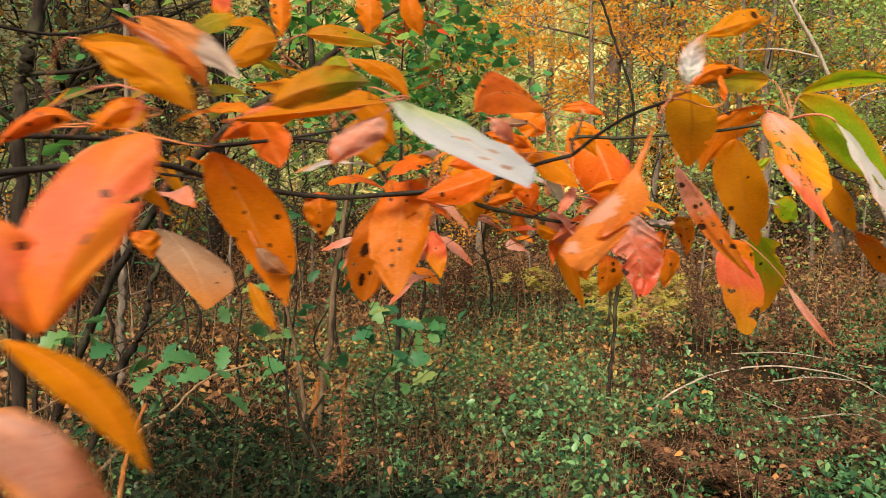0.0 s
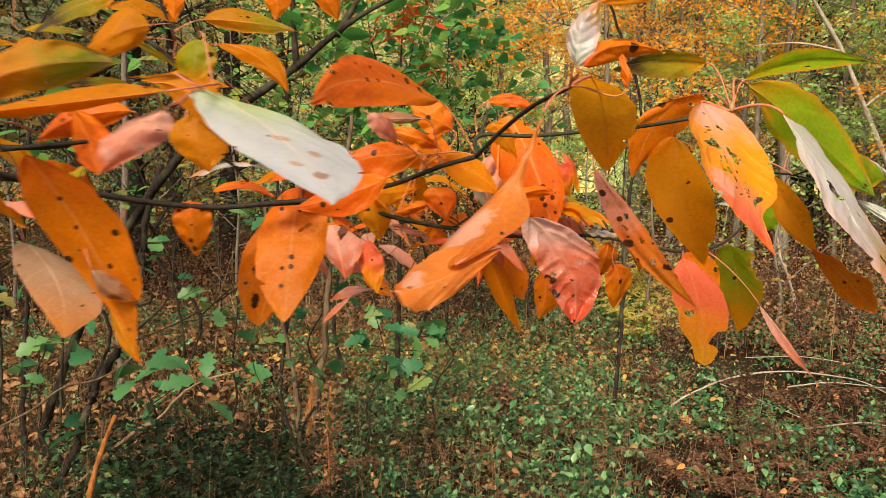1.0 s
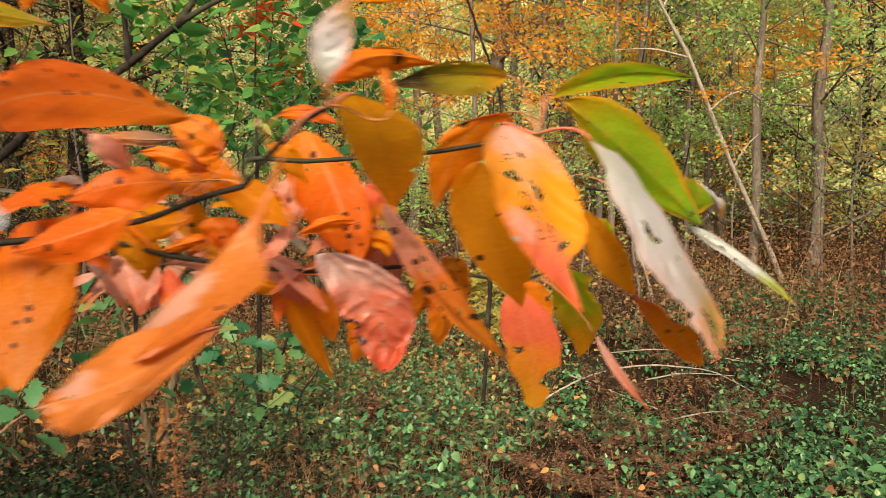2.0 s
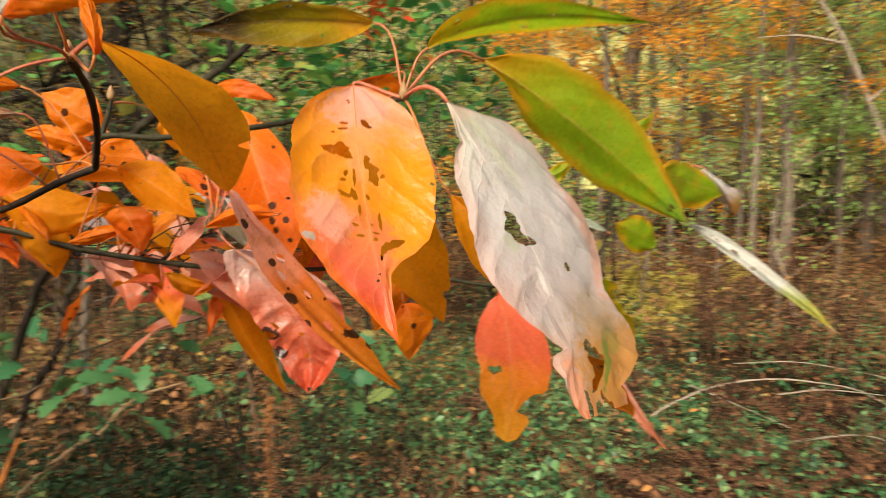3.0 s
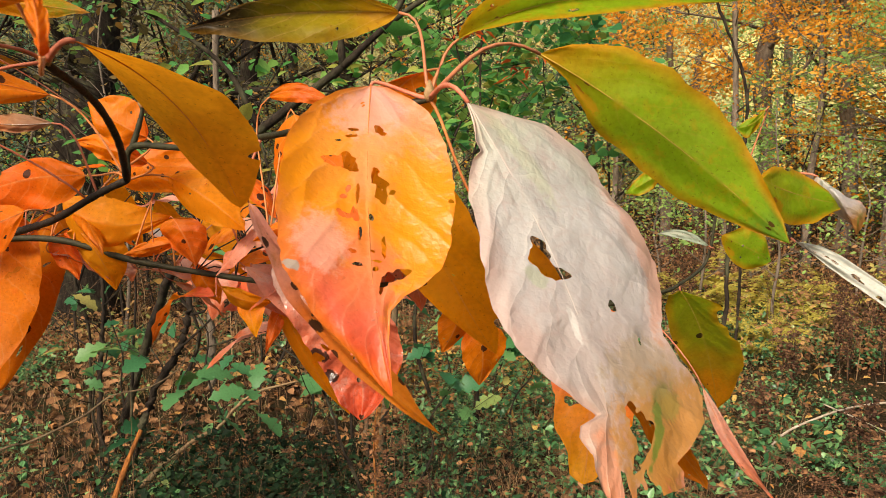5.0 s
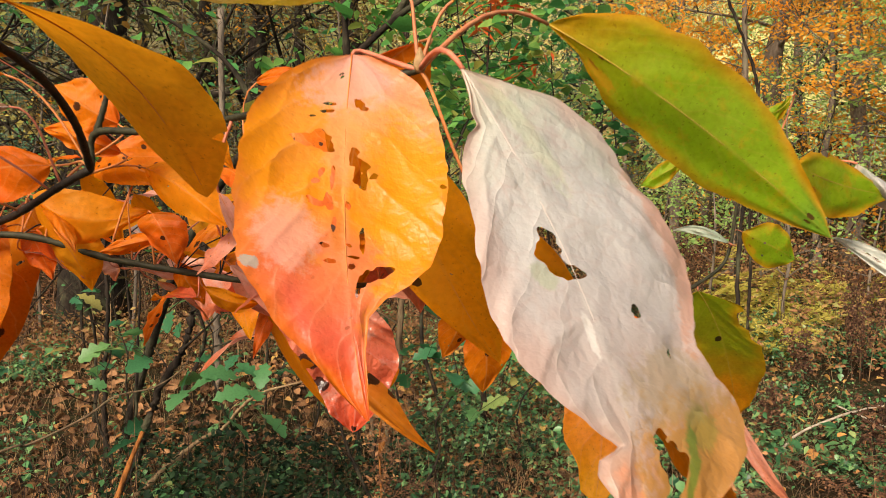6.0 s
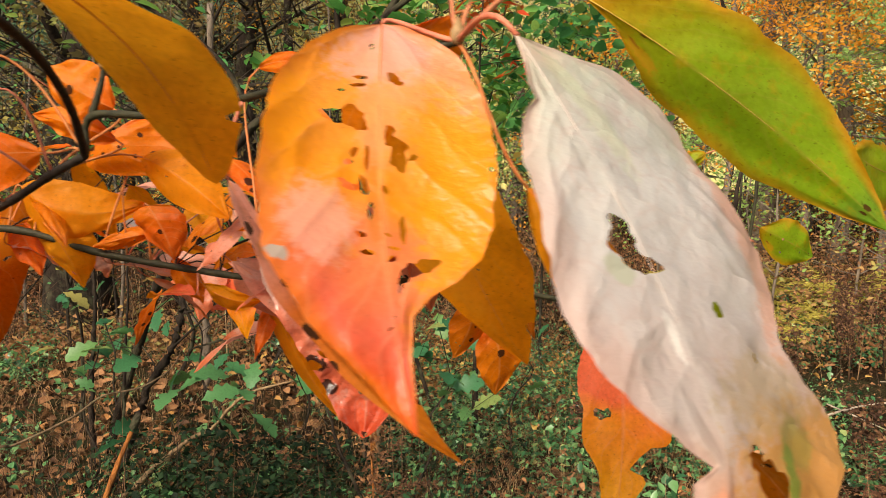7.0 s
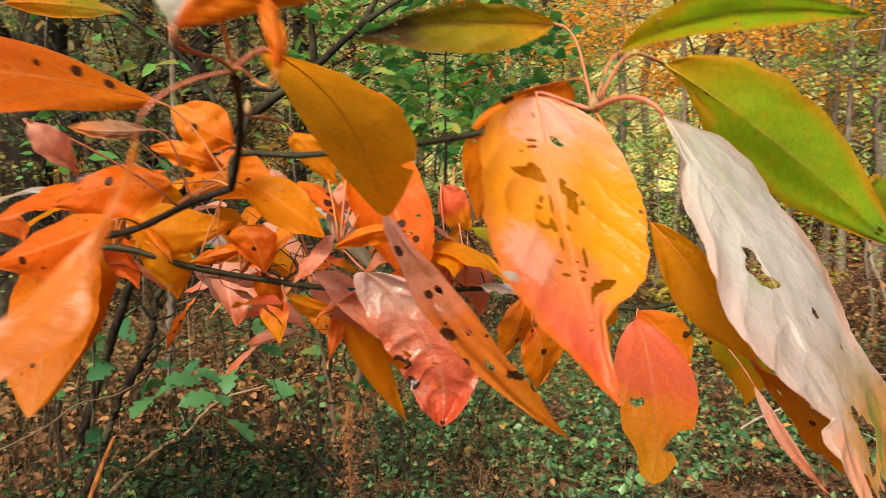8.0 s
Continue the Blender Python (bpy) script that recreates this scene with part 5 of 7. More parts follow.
# buds at the twig ends
for tip in ((-0.0023, 0.2620, 1.2486), (-0.1160, 0.2350, 1.2564), (-0.1355, 0.3520, 1.2558)):
    v, f = tube([Vector(tip) + Vector((0, 0, 0.0045 * s - 0.001)) for s in (0, 0.4, 0.8, 1.2, 1.6)], [0.0012, 0.0021, 0.0019, 0.0011, 0.0003], 8)
    mesh_object("bud", v, f, BUD, branch)

# ---------------------------------------------------------------- sheets of small leaves
def fast_mesh(name, verts, faces, material, smooth=False):
    """A mesh from arrays: verts N x 3, faces M x k."""
    me = bpy.data.meshes.new(name)
    verts, faces = np.asarray(verts, np.float32), np.asarray(faces, np.int32)
    k = faces.shape[1]
    me.vertices.add(len(verts))
    me.vertices.foreach_set("co", verts.ravel())
    me.loops.add(faces.size)
    me.loops.foreach_set("vertex_index", faces.ravel())
    me.polygons.add(len(faces))
    me.polygons.foreach_set("loop_start", np.arange(0, faces.size, k, dtype=np.int32))
    me.polygons.foreach_set("loop_total", np.full(len(faces), k, np.int32))
    if smooth:
        me.polygons.foreach_set("use_smooth", np.ones(len(faces), bool))
    me.update(calc_edges=True)
    me.validate()
    me.materials.append(material)
    return me


def blade(points, fold=0.25, droop=0.15):
    """A small leaf outline, folded along its midrib: (along, half-width) pairs. Returns vertices and triangles, one metre long."""
    pts = [(0.0, 0.0), *points, (1.0, 0.0)]
    n = len(pts)
    v = []
    for y, w in pts:
        z = -droop * y * y
        v += [(0, y, z), (-w, y, z + fold * w), (w, y, z + fold * w)]
    f = []
    for i in range(n - 1):
        a, b = 3 * i, 3 * i + 3
        for q in ((a, b, b + 1), (a, b + 1, a + 1), (a, b + 2, b), (a, a + 2, b + 2)):
            p = [np.array(v[k]) for k in q]
            if np.linalg.norm(np.cross(p[1] - p[0], p[2] - p[0])) > 1e-6:
                f.append(q)
    return np.array(v, float), np.array(f, int)


DIAMOND = (np.array([(0, 0, 0), (-0.26, 0.5, 0.08), (0, 1, -0.1), (0.26, 0.5, 0.08)], float), np.array([(0, 2, 1), (0, 3, 2)], int))
OVATE = blade([(0.3, 0.26), (0.65, 0.2)])
BROAD = blade([(0.18, 0.34), (0.45, 0.42), (0.75, 0.25)])
HEART = blade([(0.2, 0.36), (0.5, 0.34)])
NARROW = blade([(0.4, 0.13)])
NEEDLE = (np.array([(0, 0, 0), (-0.05, 0.5, 0.02), (0, 1, -0.1), (0.05, 0.5, 0.02)], float), np.array([(0, 2, 1), (0, 3, 2)], int))
LOBED = blade([(0.06, 0.03), (0.14, 0.08), (0.21, 0.18), (0.26, 0.21), (0.31, 0.15), (0.37, 0.14), (0.45, 0.27), (0.52, 0.32), (0.57, 0.28), (0.63, 0.18), (0.70, 0.26), (0.77, 0.29), (0.82, 0.22), (0.87, 0.15), (0.95, 0.14)], 0.25, 0.32)
CURLED = blade([(0.25, 0.28), (0.6, 0.3), (0.85, 0.15)], 0.7, 0.5)


def turned(rng, n, up=1.0, spread=0.6):
    """n rotations: leaf blades that face upward, more or less tilted, at any heading."""
    head = rng.uniform(0, 2 * np.pi, n)
    normal = np.stack([rng.normal(0, spread, n), rng.normal(0, spread, n), np.full(n, up)], 1)
    normal /= np.linalg.norm(normal, axis=1, keepdims=True)
    y = np.stack([np.cos(head), np.sin(head), np.zeros(n)], 1)
    y -= normal * (y * normal).sum(1, keepdims=True)
    y /= np.linalg.norm(y, axis=1, keepdims=True)
    return np.stack([np.cross(y, normal), y, normal], 2)


def cloud(places, sizes, turns, shape):
    v, f = shape
    n = len(places)
    verts = np.einsum("nij,kj->nki", turns, v) * np.asarray(sizes)[:, None, None] + np.asarray(places)[:, None, :]
    faces = f[None] + (np.arange(n) * len(v))[:, None, None]
    return verts.reshape(-1, 3), faces.reshape(-1, f.shape[1])


def stuff(name, parts, material, label, category, parent=None):
    verts, faces, o = [], [], 0
    for v, f in parts:
        verts.append(v)
        faces.append(f + o)
        o += len(v)
    ob = new(name, fast_mesh(name, np.concatenate(verts), np.concatenate(faces), material))
    ob.parent = parent
    return tagged(ob, label, category, kind="stuff")


def height(x, y):
    """The lie of the land."""
    return 0.05 * np.sin(0.9 * x + 0.4) * np.cos(0.7 * y) + 0.03 * np.sin(2.3 * x + 1.7 * y) + 0.010 * np.maximum(np.hypot(x, y) - 9, 0) ** 1.25


def lush(x, y):
    """How thickly the low plants grow, -1 to 1: clumps with bare dark hollows between."""
    return 0.45 * np.sin(1.7 * x + 0.6) * np.cos(1.3 * y + 1.1) + 0.40 * np.sin(4.3 * x + 2.2 * y) * np.cos(2.6 * x - 3.7 * y + 0.5) + 0.40 * np.sin(9.1 * x - 3.1 * y) * np.cos(8.3 * y + 2.0 * x)


def fan(rng, n, near, far, az0=-46, az1=62, power=1.0):
    """n places on the ground within the view's wedge, denser towards the camera when power is high."""
    d = near + (far - near) * rng.random(n) ** power
    a = np.radians(rng.uniform(az0, az1, n))
    return d * np.sin(a), d * np.cos(a)


# ---------------------------------------------------------------- ground
def ground_material():
    m = Nodes("forest_soil")
    where = m.n("TexCoord").outputs["Object"]
    big, mid, small = m.noise(0.7, 4, where), m.noise(9, 6, where, 0.7), m.noise(70, 6, where, 0.7)
    col = m.ramp(mid, [(0.3, (0.010, 0.007, 0.005)), (0.5, (0.024, 0.014, 0.009)), (0.72, (0.055, 0.029, 0.015))])
    col = m.mix(m.math("MULTIPLY", m.step(small, 0.48, 0.66), 0.7), col, (0.11, 0.055, 0.026))
    col = m.mix(m.math("MULTIPLY", m.step(big, 0.45, 0.65), 0.5), col, (0.045, 0.055, 0.022))
    m.link(col, m.bsdf.inputs["Base Color"])
    m.bsdf.inputs["Roughness"].default_value = 1.0
    m.bsdf.inputs["Specular IOR Level"].default_value = 0.05
    m.link(m.bump(m.math("ADD", mid, small), 0.9, 0.03), m.bsdf.inputs["Normal"])
    return m.mat


axis = np.concatenate([-np.geomspace(400, 12, 18), np.linspace(-10, 10, 90), np.geomspace(12, 400, 18)])
gx, gy = np.meshgrid(axis, axis + 4)
gz = height(gx, gy)
gz = np.where(np.hypot(gx, gy) > 60, 1.4, np.minimum(gz, 1.4))
n = len(axis)
idx = np.arange(n * n).reshape(n, n)
quads = np.stack([idx[:-1, :-1], idx[:-1, 1:], idx[1:, 1:], idx[1:, :-1]], -1).reshape(-1, 4)
ground = new("ground", fast_mesh("ground", np.stack([gx, gy, gz], -1).reshape(-1, 3), quads, ground_material(), True))
tagged(ground, "brown forest floor of soil and leaf litter", "ground", kind="structure")

rng = np.random.default_rng(7)

LITTER = island_material("litter", [(0.0, (0.03, 0.014, 0.008)), (0.25, (0.11, 0.050, 0.022)), (0.5, (0.25, 0.115, 0.048)), (0.75, (0.40, 0.195, 0.085)), (0.92, (0.52, 0.23, 0.055)), (1.0, (0.54, 0.36, 0.20))], 0.75, 0.15, (1.2, 0.35))
x, y = fan(rng, 40000, 1.0, 14, power=1.3)
azim = np.degrees(np.arctan2(x, y))
keep = (rng.random(len(x)) < np.where((azim > 0) & (y < 5.5), np.where(azim < 19, 0.6, 0.25 * (lush(x, y) > -0.1)), 1.0) * np.where((azim > -46) & (azim <= 2) & (y < 2.6), np.where(azim > -22, 0.4, 0.6), 1.0) * np.where((azim > 20) & (y < 3.2), 0.4, 1.0)) & ~((azim > 2) & (y > 5.5) & (rng.random(len(x)) < 0.6))
x, y = x[keep], y[keep]
z = height(x, y) + rng.uniform(0.004, 0.03, len(x))
stuff("leaf_litter", [cloud(np.stack([x, y, z], 1), rng.uniform(0.02, 0.075, len(x)) * np.where(y > 5, 0.6, 1.0), turned(rng, len(x), 1, 0.8), CURLED)], LITTER, "dry brown and orange fallen leaves covering the ground", "leaf litter")

# low green plants: denser on the open side, sparse under the shrubs
def sprigs(rng, x, y, low, high, leaf_size, per, tall=1.0):
    """Small plants: a few tiers of leaves that point outward and face up."""
    parts = []
    n = len(x)
    lift = low + (high - low) * rng.random(n) ** 1.5 * tall
    size = leaf_size * np.exp(rng.normal(-0.1, 0.35, n))
    for k in range(per):
        a = 2.4 * k + rng.uniform(0, 1.2, n) + 6.28 * rng.random(n)
        tilt = rng.normal(-0.15, 0.55, n)
        roll = rng.normal(0, 0.35, n)
        y_ax = np.stack([np.cos(a) * np.cos(tilt), np.sin(a) * np.cos(tilt), np.sin(tilt)], 1)
        up = np.stack([-np.cos(a) * np.sin(tilt), -np.sin(a) * np.sin(tilt), np.cos(tilt)], 1)
        x_ax = np.cross(y_ax, up)
        nn = up * np.cos(roll)[:, None] + x_ax * np.sin(roll)[:, None]
        turns = np.stack([np.cross(y_ax, nn), y_ax, nn], 2)
        out = 0.35 * size + 0.02 * rng.random(n)
        px, py = x + out * np.cos(a), y + out * np.sin(a)
        pz = height(x, y) + lift * (1 - 0.35 * (k // 3)) + 0.012
        parts.append(cloud(np.stack([px, py, pz], 1), size * rng.uniform(0.8, 1.15, n), turns, HEART if k % 2 else OVATE))
    return parts


COVER = island_material("ground_cover_leaves", [(0.0, (0.010, 0.040, 0.020)), (0.3, (0.038, 0.125, 0.048)), (0.65, (0.105, 0.258, 0.090)), (0.87, (0.23, 0.41, 0.155)), (0.95, (0.38, 0.44, 0.15)), (1.0, (0.50, 0.33, 0.12))], 0.36, 0.35, (0.9, 0.2), 0.15, 0.45)
x, y = fan(rng, 40000, 1.3, 10, power=1.1)
azim = np.degrees(np.arctan2(x, y))
wob = 1.9 * lush(x, y)
keep = rng.random(len(x)) < np.clip(0.01 + 0.68 / (1 + np.exp(-(azim + 3) / 4)) + 0.75 * wob, 0.02, 1) * np.where((azim > 20) & (y < 3.2), 0.62, 1) * np.where(y > 6.5, 0.35, 1) + np.where((azim > 6) & (azim < 20) & (y > 3.2) & (y < 6.2), 0.3, 0)
x, y = x[keep], y[keep]
stuff("ground_cover", sprigs(rng, x, y, 0.02, 0.20, 0.027, 6), COVER, "low green leafy plants spread over the forest floor", "ground cover")

# the same floor all round
around = np.random.default_rng(77)


def ring(n, far):
    """n places round about, outside the wedge sown above."""
    d, a = far * np.sqrt(around.random(n)), around.uniform(0, 2 * np.pi, n)
    x, y = d * np.sin(a), d * np.cos(a)
    az = np.degrees(np.arctan2(x, y))
    out = (az < -46) | (az > 62) | (d < 1.2)
    return x[out], y[out]


x, y = ring(36000, 9)
stuff("leaf_litter", [cloud(np.stack([x, y, height(x, y) + around.uniform(0.004, 0.03, len(x))], 1), around.uniform(0.04, 0.09, len(x)), turned(around, len(x), 1, 0.7), CURLED)], LITTER, "dry brown fallen leaves covering the ground all round", "leaf litter")
x, y = ring(14000, 9)
keep = around.random(len(x)) < 0.4 + 0.6 * lush(x, y)
stuff("ground_cover", sprigs(around, x[keep], y[keep], 0.02, 0.22, 0.034, 5), COVER, "low green leafy plants scattered over the forest floor", "ground cover")


def wisps(rng, x, y, length, width, lean):
    """Thin upright stalks, each a bent three-sided spike."""
    m = len(x)
    h = rng.uniform(0, 2 * np.pi, m)
    d = np.stack([np.cos(h), np.sin(h), np.zeros(m)], 1)
    side = np.stack([-np.sin(h), np.cos(h), np.zeros(m)], 1)
    root = np.stack([x, y, height(x, y)], 1)
    le = rng.normal(0, lean, m)[:, None]
    verts, up = [], np.array([0, 0, 1.0])
    for s in (0.0, 0.45, 1.0):
        p = root + length[:, None] * s * up + d * (length[:, None] * le * s * s)
        w = width * (1.05 - s)
        verts += [p + side * w, p - side * w * 0.5 + d * w * 0.87, p - side * w * 0.5 - d * w * 0.87]
    verts = np.stack(verts, 1)
    f = []
    for r in (0, 3):
        for k in range(3):
            j = (k + 1) % 3
            f.append((r + k, r + j, r + 3 + j, r + 3 + k))
    faces = np.array(f)[None] + (np.arange(m) * 9)[:, None, None]
    return verts.reshape(-1, 3), faces.reshape(-1, 4)


# low scrub near the shrubs' foot, leaf colours near black to paint their shade
SHADED_SCRUB = island_material("shade_dark_scrub_leaves", [(0.0, (0.004, 0.008, 0.004)), (0.4, (0.008, 0.019, 0.008)), (0.75, (0.019, 0.043, 0.016)), (0.92, (0.05, 0.034, 0.014)), (1.0, (0.13, 0.07, 0.028))], 0.6, 0.2, (1.5, 0.4), 0.3, 0.12)
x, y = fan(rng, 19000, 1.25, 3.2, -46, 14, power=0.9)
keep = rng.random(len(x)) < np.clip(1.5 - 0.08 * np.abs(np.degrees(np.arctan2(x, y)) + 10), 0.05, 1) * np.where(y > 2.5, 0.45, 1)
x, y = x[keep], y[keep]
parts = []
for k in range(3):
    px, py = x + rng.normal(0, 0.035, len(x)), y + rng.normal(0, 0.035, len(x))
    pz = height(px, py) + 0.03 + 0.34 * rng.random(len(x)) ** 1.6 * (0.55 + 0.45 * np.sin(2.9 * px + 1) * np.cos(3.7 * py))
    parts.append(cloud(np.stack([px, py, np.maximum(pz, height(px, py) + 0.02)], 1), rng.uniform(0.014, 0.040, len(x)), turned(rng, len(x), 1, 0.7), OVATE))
stuff("scrub", parts, SHADED_SCRUB, "low green scrub, darkened in colour for the shade of the shrubs", "scrub")
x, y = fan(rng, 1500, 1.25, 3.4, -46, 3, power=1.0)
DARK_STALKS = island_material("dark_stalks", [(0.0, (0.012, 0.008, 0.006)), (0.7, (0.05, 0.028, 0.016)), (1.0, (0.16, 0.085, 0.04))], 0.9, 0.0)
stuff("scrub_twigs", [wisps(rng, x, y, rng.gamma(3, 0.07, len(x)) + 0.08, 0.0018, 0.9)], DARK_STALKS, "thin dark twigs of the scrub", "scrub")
# brown bits caught among the green plants
x, y = fan(rng, 5000, 1.3, 7, -8, 40, power=1.1)
z = height(x, y) + rng.gamma(2.0, 0.04, len(x)) + 0.02
stuff("dead_leaves", [cloud(np.stack([x, y, z], 1), rng.uniform(0.008, 0.032, len(x)), turned(rng, len(x), 0.8, 0.9), CURLED)], LITTER, "dead brown leaves caught among the green plants", "leaf litter")

# fallen leaves in bright colours that also paint the sunlit patch of ground
SUNLIT_FALLEN = island_material("sunlit_fallen_leaves", [(0.0, (0.26, 0.11, 0.04)), (0.5, (0.50, 0.25, 0.07)), (1.0, (0.70, 0.46, 0.13))], 0.6, 0.3)
x, y = 0.35 + rng.normal(0, 0.75, 2200), 4.9 + rng.normal(0, 0.6, 2200)
x, y = np.concatenate([x, 1.2 + rng.normal(0, 0.5, 900)]), np.concatenate([y, 4.9 + rng.normal(0, 0.5, 900)])
stuff("fallen_leaves", [cloud(np.stack([x, y, height(x, y) + rng.uniform(0.02, 0.10, 3100)], 1), rng.uniform(0.018, 0.055, 3100), turned(rng, 3100, 1, 0.7), CURLED)], SUNLIT_FALLEN, "orange and yellow fallen leaves, bright in colour for the sunlit clearing", "leaf litter")

# thin dry stalks and grass
STRAW = island_material("dry_stalks", [(0.0, (0.05, 0.030, 0.018)), (0.5, (0.19, 0.105, 0.055)), (0.85, (0.36, 0.22, 0.11)), (1.0, (0.48, 0.36, 0.20))], 0.8, 0.1)


x, y = fan(rng, 2600, 1.2, 10, power=1.1)
stuff("dry_stalks", [wisps(rng, x, y, rng.gamma(2.5, 0.07, len(x)) + 0.04, 0.0016, 0.7)], STRAW, "thin dry stalks and grass among the plants", "dry grass")
x, y = fan(rng, 6500, 1.3, 7, -6, 26, power=1.0)
stuff("straw", [wisps(rng, x, y, rng.gamma(2.2, 0.035, len(x)) + 0.05, 0.0013, 2.6)], STRAW, "bent straw lying among the green plants", "dry grass")
TAN = island_material("tan_grass", [(0.0, (0.16, 0.09, 0.04)), (0.6, (0.40, 0.23, 0.10)), (1.0, (0.56, 0.40, 0.20))], 0.8, 0.25)
x, y = fan(rng, 4500, 2.3, 6.5, -46, 21, power=1.0)
stuff("tan_grass", [wisps(rng, x, y, rng.gamma(2.5, 0.045, len(x)) + 0.04, 0.0012, 1.3)], TAN, "fine tan dry grass over the leaf litter", "dry grass")
x, y = fan(rng, 1600, 5.0, 14, power=1.0)
stuff("thicket", [wisps(rng, x, y, rng.gamma(3, 0.14, len(x)) + 0.1, 0.004, 0.8)], STRAW, "bare brown stems of distant undergrowth", "undergrowth")

# brown bracken and brush filling the wood's edge
BRACKEN = island_material("bracken", [(0.0, (0.04, 0.018, 0.010)), (0.3, (0.16, 0.070, 0.034)), (0.6, (0.32, 0.15, 0.065)), (0.78, (0.42, 0.25, 0.09)), (0.9, (0.26, 0.30, 0.09)), (1.0, (0.58, 0.31, 0.08))], 0.8, 0.3, (0.6, 0.6))
x, y = fan(rng, 90000, 5.2, 15, power=1.1)
azim = np.degrees(np.arctan2(x, y))
keep = ~((azim > 6) & (azim < 24) & (y < 7) & (rng.random(len(x)) < 0.75))
x, y = x[keep], y[keep]
z = height(x, y) + np.minimum(rng.gamma(1.6, 0.16, len(x)), 0.8) * np.where((np.degrees(np.arctan2(x, y)) < 12) & (y < 7), 0.35, 1.0)
stuff("bracken", [cloud(np.stack([x, y, z], 1), rng.uniform(0.018, 0.055, len(x)), turned(rng, len(x), 0.6, 0.9), DIAMOND)], BRACKEN, "withered brown bracken along the edge of the wood", "bracken")

# ---------------------------------------------------------------- ferns and weeds
FERN_BROWN = island_material("dry_fern", [(0.0, (0.05, 0.022, 0.012)), (0.6, (0.16, 0.070, 0.034)), (1.0, (0.30, 0.15, 0.070))], 0.8, 0.2)
FERN_YELLOW = island_material("yellow_fern", [(0.0, (0.44, 0.40, 0.07)), (1.0, (0.70, 0.56, 0.13))], 0.6, 0.4)


def fern(x, y, size, material, label, seed, fronds=7, droop=0.8, broad=0.024):
    r = np.random.default_rng(seed)
    top = tagged(new("fern"), label, "fern", "ferns on the forest floor")
    base = Vector((x, y, float(height(x, y))))
    top.location = base
    for k in range(fronds):
        a = 2 * math.pi * k / fronds + r.uniform(-0.4, 0.4)
        ln = size * r.uniform(0.7, 1.1)
        out = Vector((math.cos(a), math.sin(a), 0))
        dr = droop * r.uniform(0.6, 1.3)
        pts = [out * (ln * 0.75 * s) + Vector((0, 0, ln * (1.1 * s - dr * s * s))) for s in np.linspace(0, 1, 9)]
        v, f = tube(pts, [0.0028 * (1.1 - s) for s in np.linspace(0, 1, 9)], 4)
        tri = [q for q in f]
        verts, faces = [np.array(p) for p in v], tri
        for i in range(2, 9):
            for sgn in (-1, 1):
                for q in range(3):
                    p = np.array(pts[i]) + (np.array(pts[i - 1]) - np.array(pts[i])) * q / 3
                    w = ln * 0.30 * (1.05 - i / 9.5) * r.uniform(0.7, 1.1)
                    side = np.array([-out.y * sgn, out.x * sgn, r.uniform(-0.5, 0.3)])
                    fwd = np.array(out) * 0.45
                    for seg in range(5):
                        c0 = p + (side + fwd) * w * seg / 5
                        c1 = p + (side + fwd) * w * (seg + 1) / 5
                        hw = broad * ln * (1 - seg / 6)
                        o = len(verts)
                        dn = np.array([out.x, out.y, r.uniform(-0.4, 0.4)]) * hw
                        verts += [c0, c0 * 0.4 + c1 * 0.6 + dn, c1, c0 * 0.4 + c1 * 0.6 - dn]
                        faces.append((o, o + 1, o + 2, o + 3))
        mesh_object("frond", verts, faces, material, top, smooth=False)
    return top


spots = [(1.62, 2.40), (1.95, 2.5), (1.28, 2.15), (1.45, 2.62), (1.80, 2.85), (1.15, 2.35), (2.2, 2.7), (2.5, 2.9), (2.75, 3.9), (3.1, 4.6), (-0.35, 2.5), (2.25, 3.3)]
for k, (fx, fy) in enumerate(spots):
    fern(fx, fy, 0.36 + 0.05 * (k % 3), FERN_BROWN, "withered reddish brown fern on the forest floor", 40 + k, 7, 0.7)
for k, (fx, fy, size) in enumerate([(2.30, 5.40, 0.52), (2.14, 5.15, 0.42), (3.1, 6.2, 0.65), (2.26, 7.0, 1.0), (2.78, 7.0, 0.85), (2.60, 6.4, 0.6), (3.6, 6.8, 0.8)]):
    fern(fx, fy, size, FERN_YELLOW, "yellow green fern fading in autumn", 70 + k, 7, 0.7, 0.055)

SEED = island_material("brown_seed_heads", [(0.0, (0.035, 0.016, 0.010)), (0.6, (0.11, 0.05, 0.028)), (1.0, (0.24, 0.12, 0.06))], 0.9, 0.1)


def seed_weed(x, y, h, seed):
    """A withered upright weed with plumes of brown seed."""
    r = np.random.default_rng(seed)
    top = tagged(new("seed_weed"), "withered dark brown weed with fuzzy seed plumes", "weed", "withered weeds in the undergrowth")
    top.location = (x, y, float(height(x, y)))
    spots, stems = [], []
    for k in range(5):
        a, lean = r.uniform(0, 6.28), r.uniform(0.05, 0.35)
        pts = [Vector((math.cos(a) * lean * h * s * s, math.sin(a) * lean * h * s * s, h * s * r.uniform(0.9, 1.0))) for s in (0, 0.35, 0.7, 1.0)]
        stems.append(tube(curve_through(pts, 3), np.linspace(0.0035, 0.0012, 10), 5))
        for s in r.uniform(0.35, 1.0, 90):
            p = np.array(pts[0]) + (np.array(pts[3]) - np.array(pts[0])) * s
            p[:2] *= s
            spots.append(p + r.normal(0, 0.028 * (1.25 - 0.6 * s), 3))
    mesh_object("stalk", *merge(stems), DARK_STALKS, top)
    n = len(spots)
    v, f = cloud(np.array(spots), r.uniform(0.012, 0.030, n), turned(r, n, 0.4, 1.0), DIAMOND)
    plume = new("seed_head", fast_mesh("seed_head", v, f, SEED))
    plume.parent = top
    plume["kind"] = "stuff"


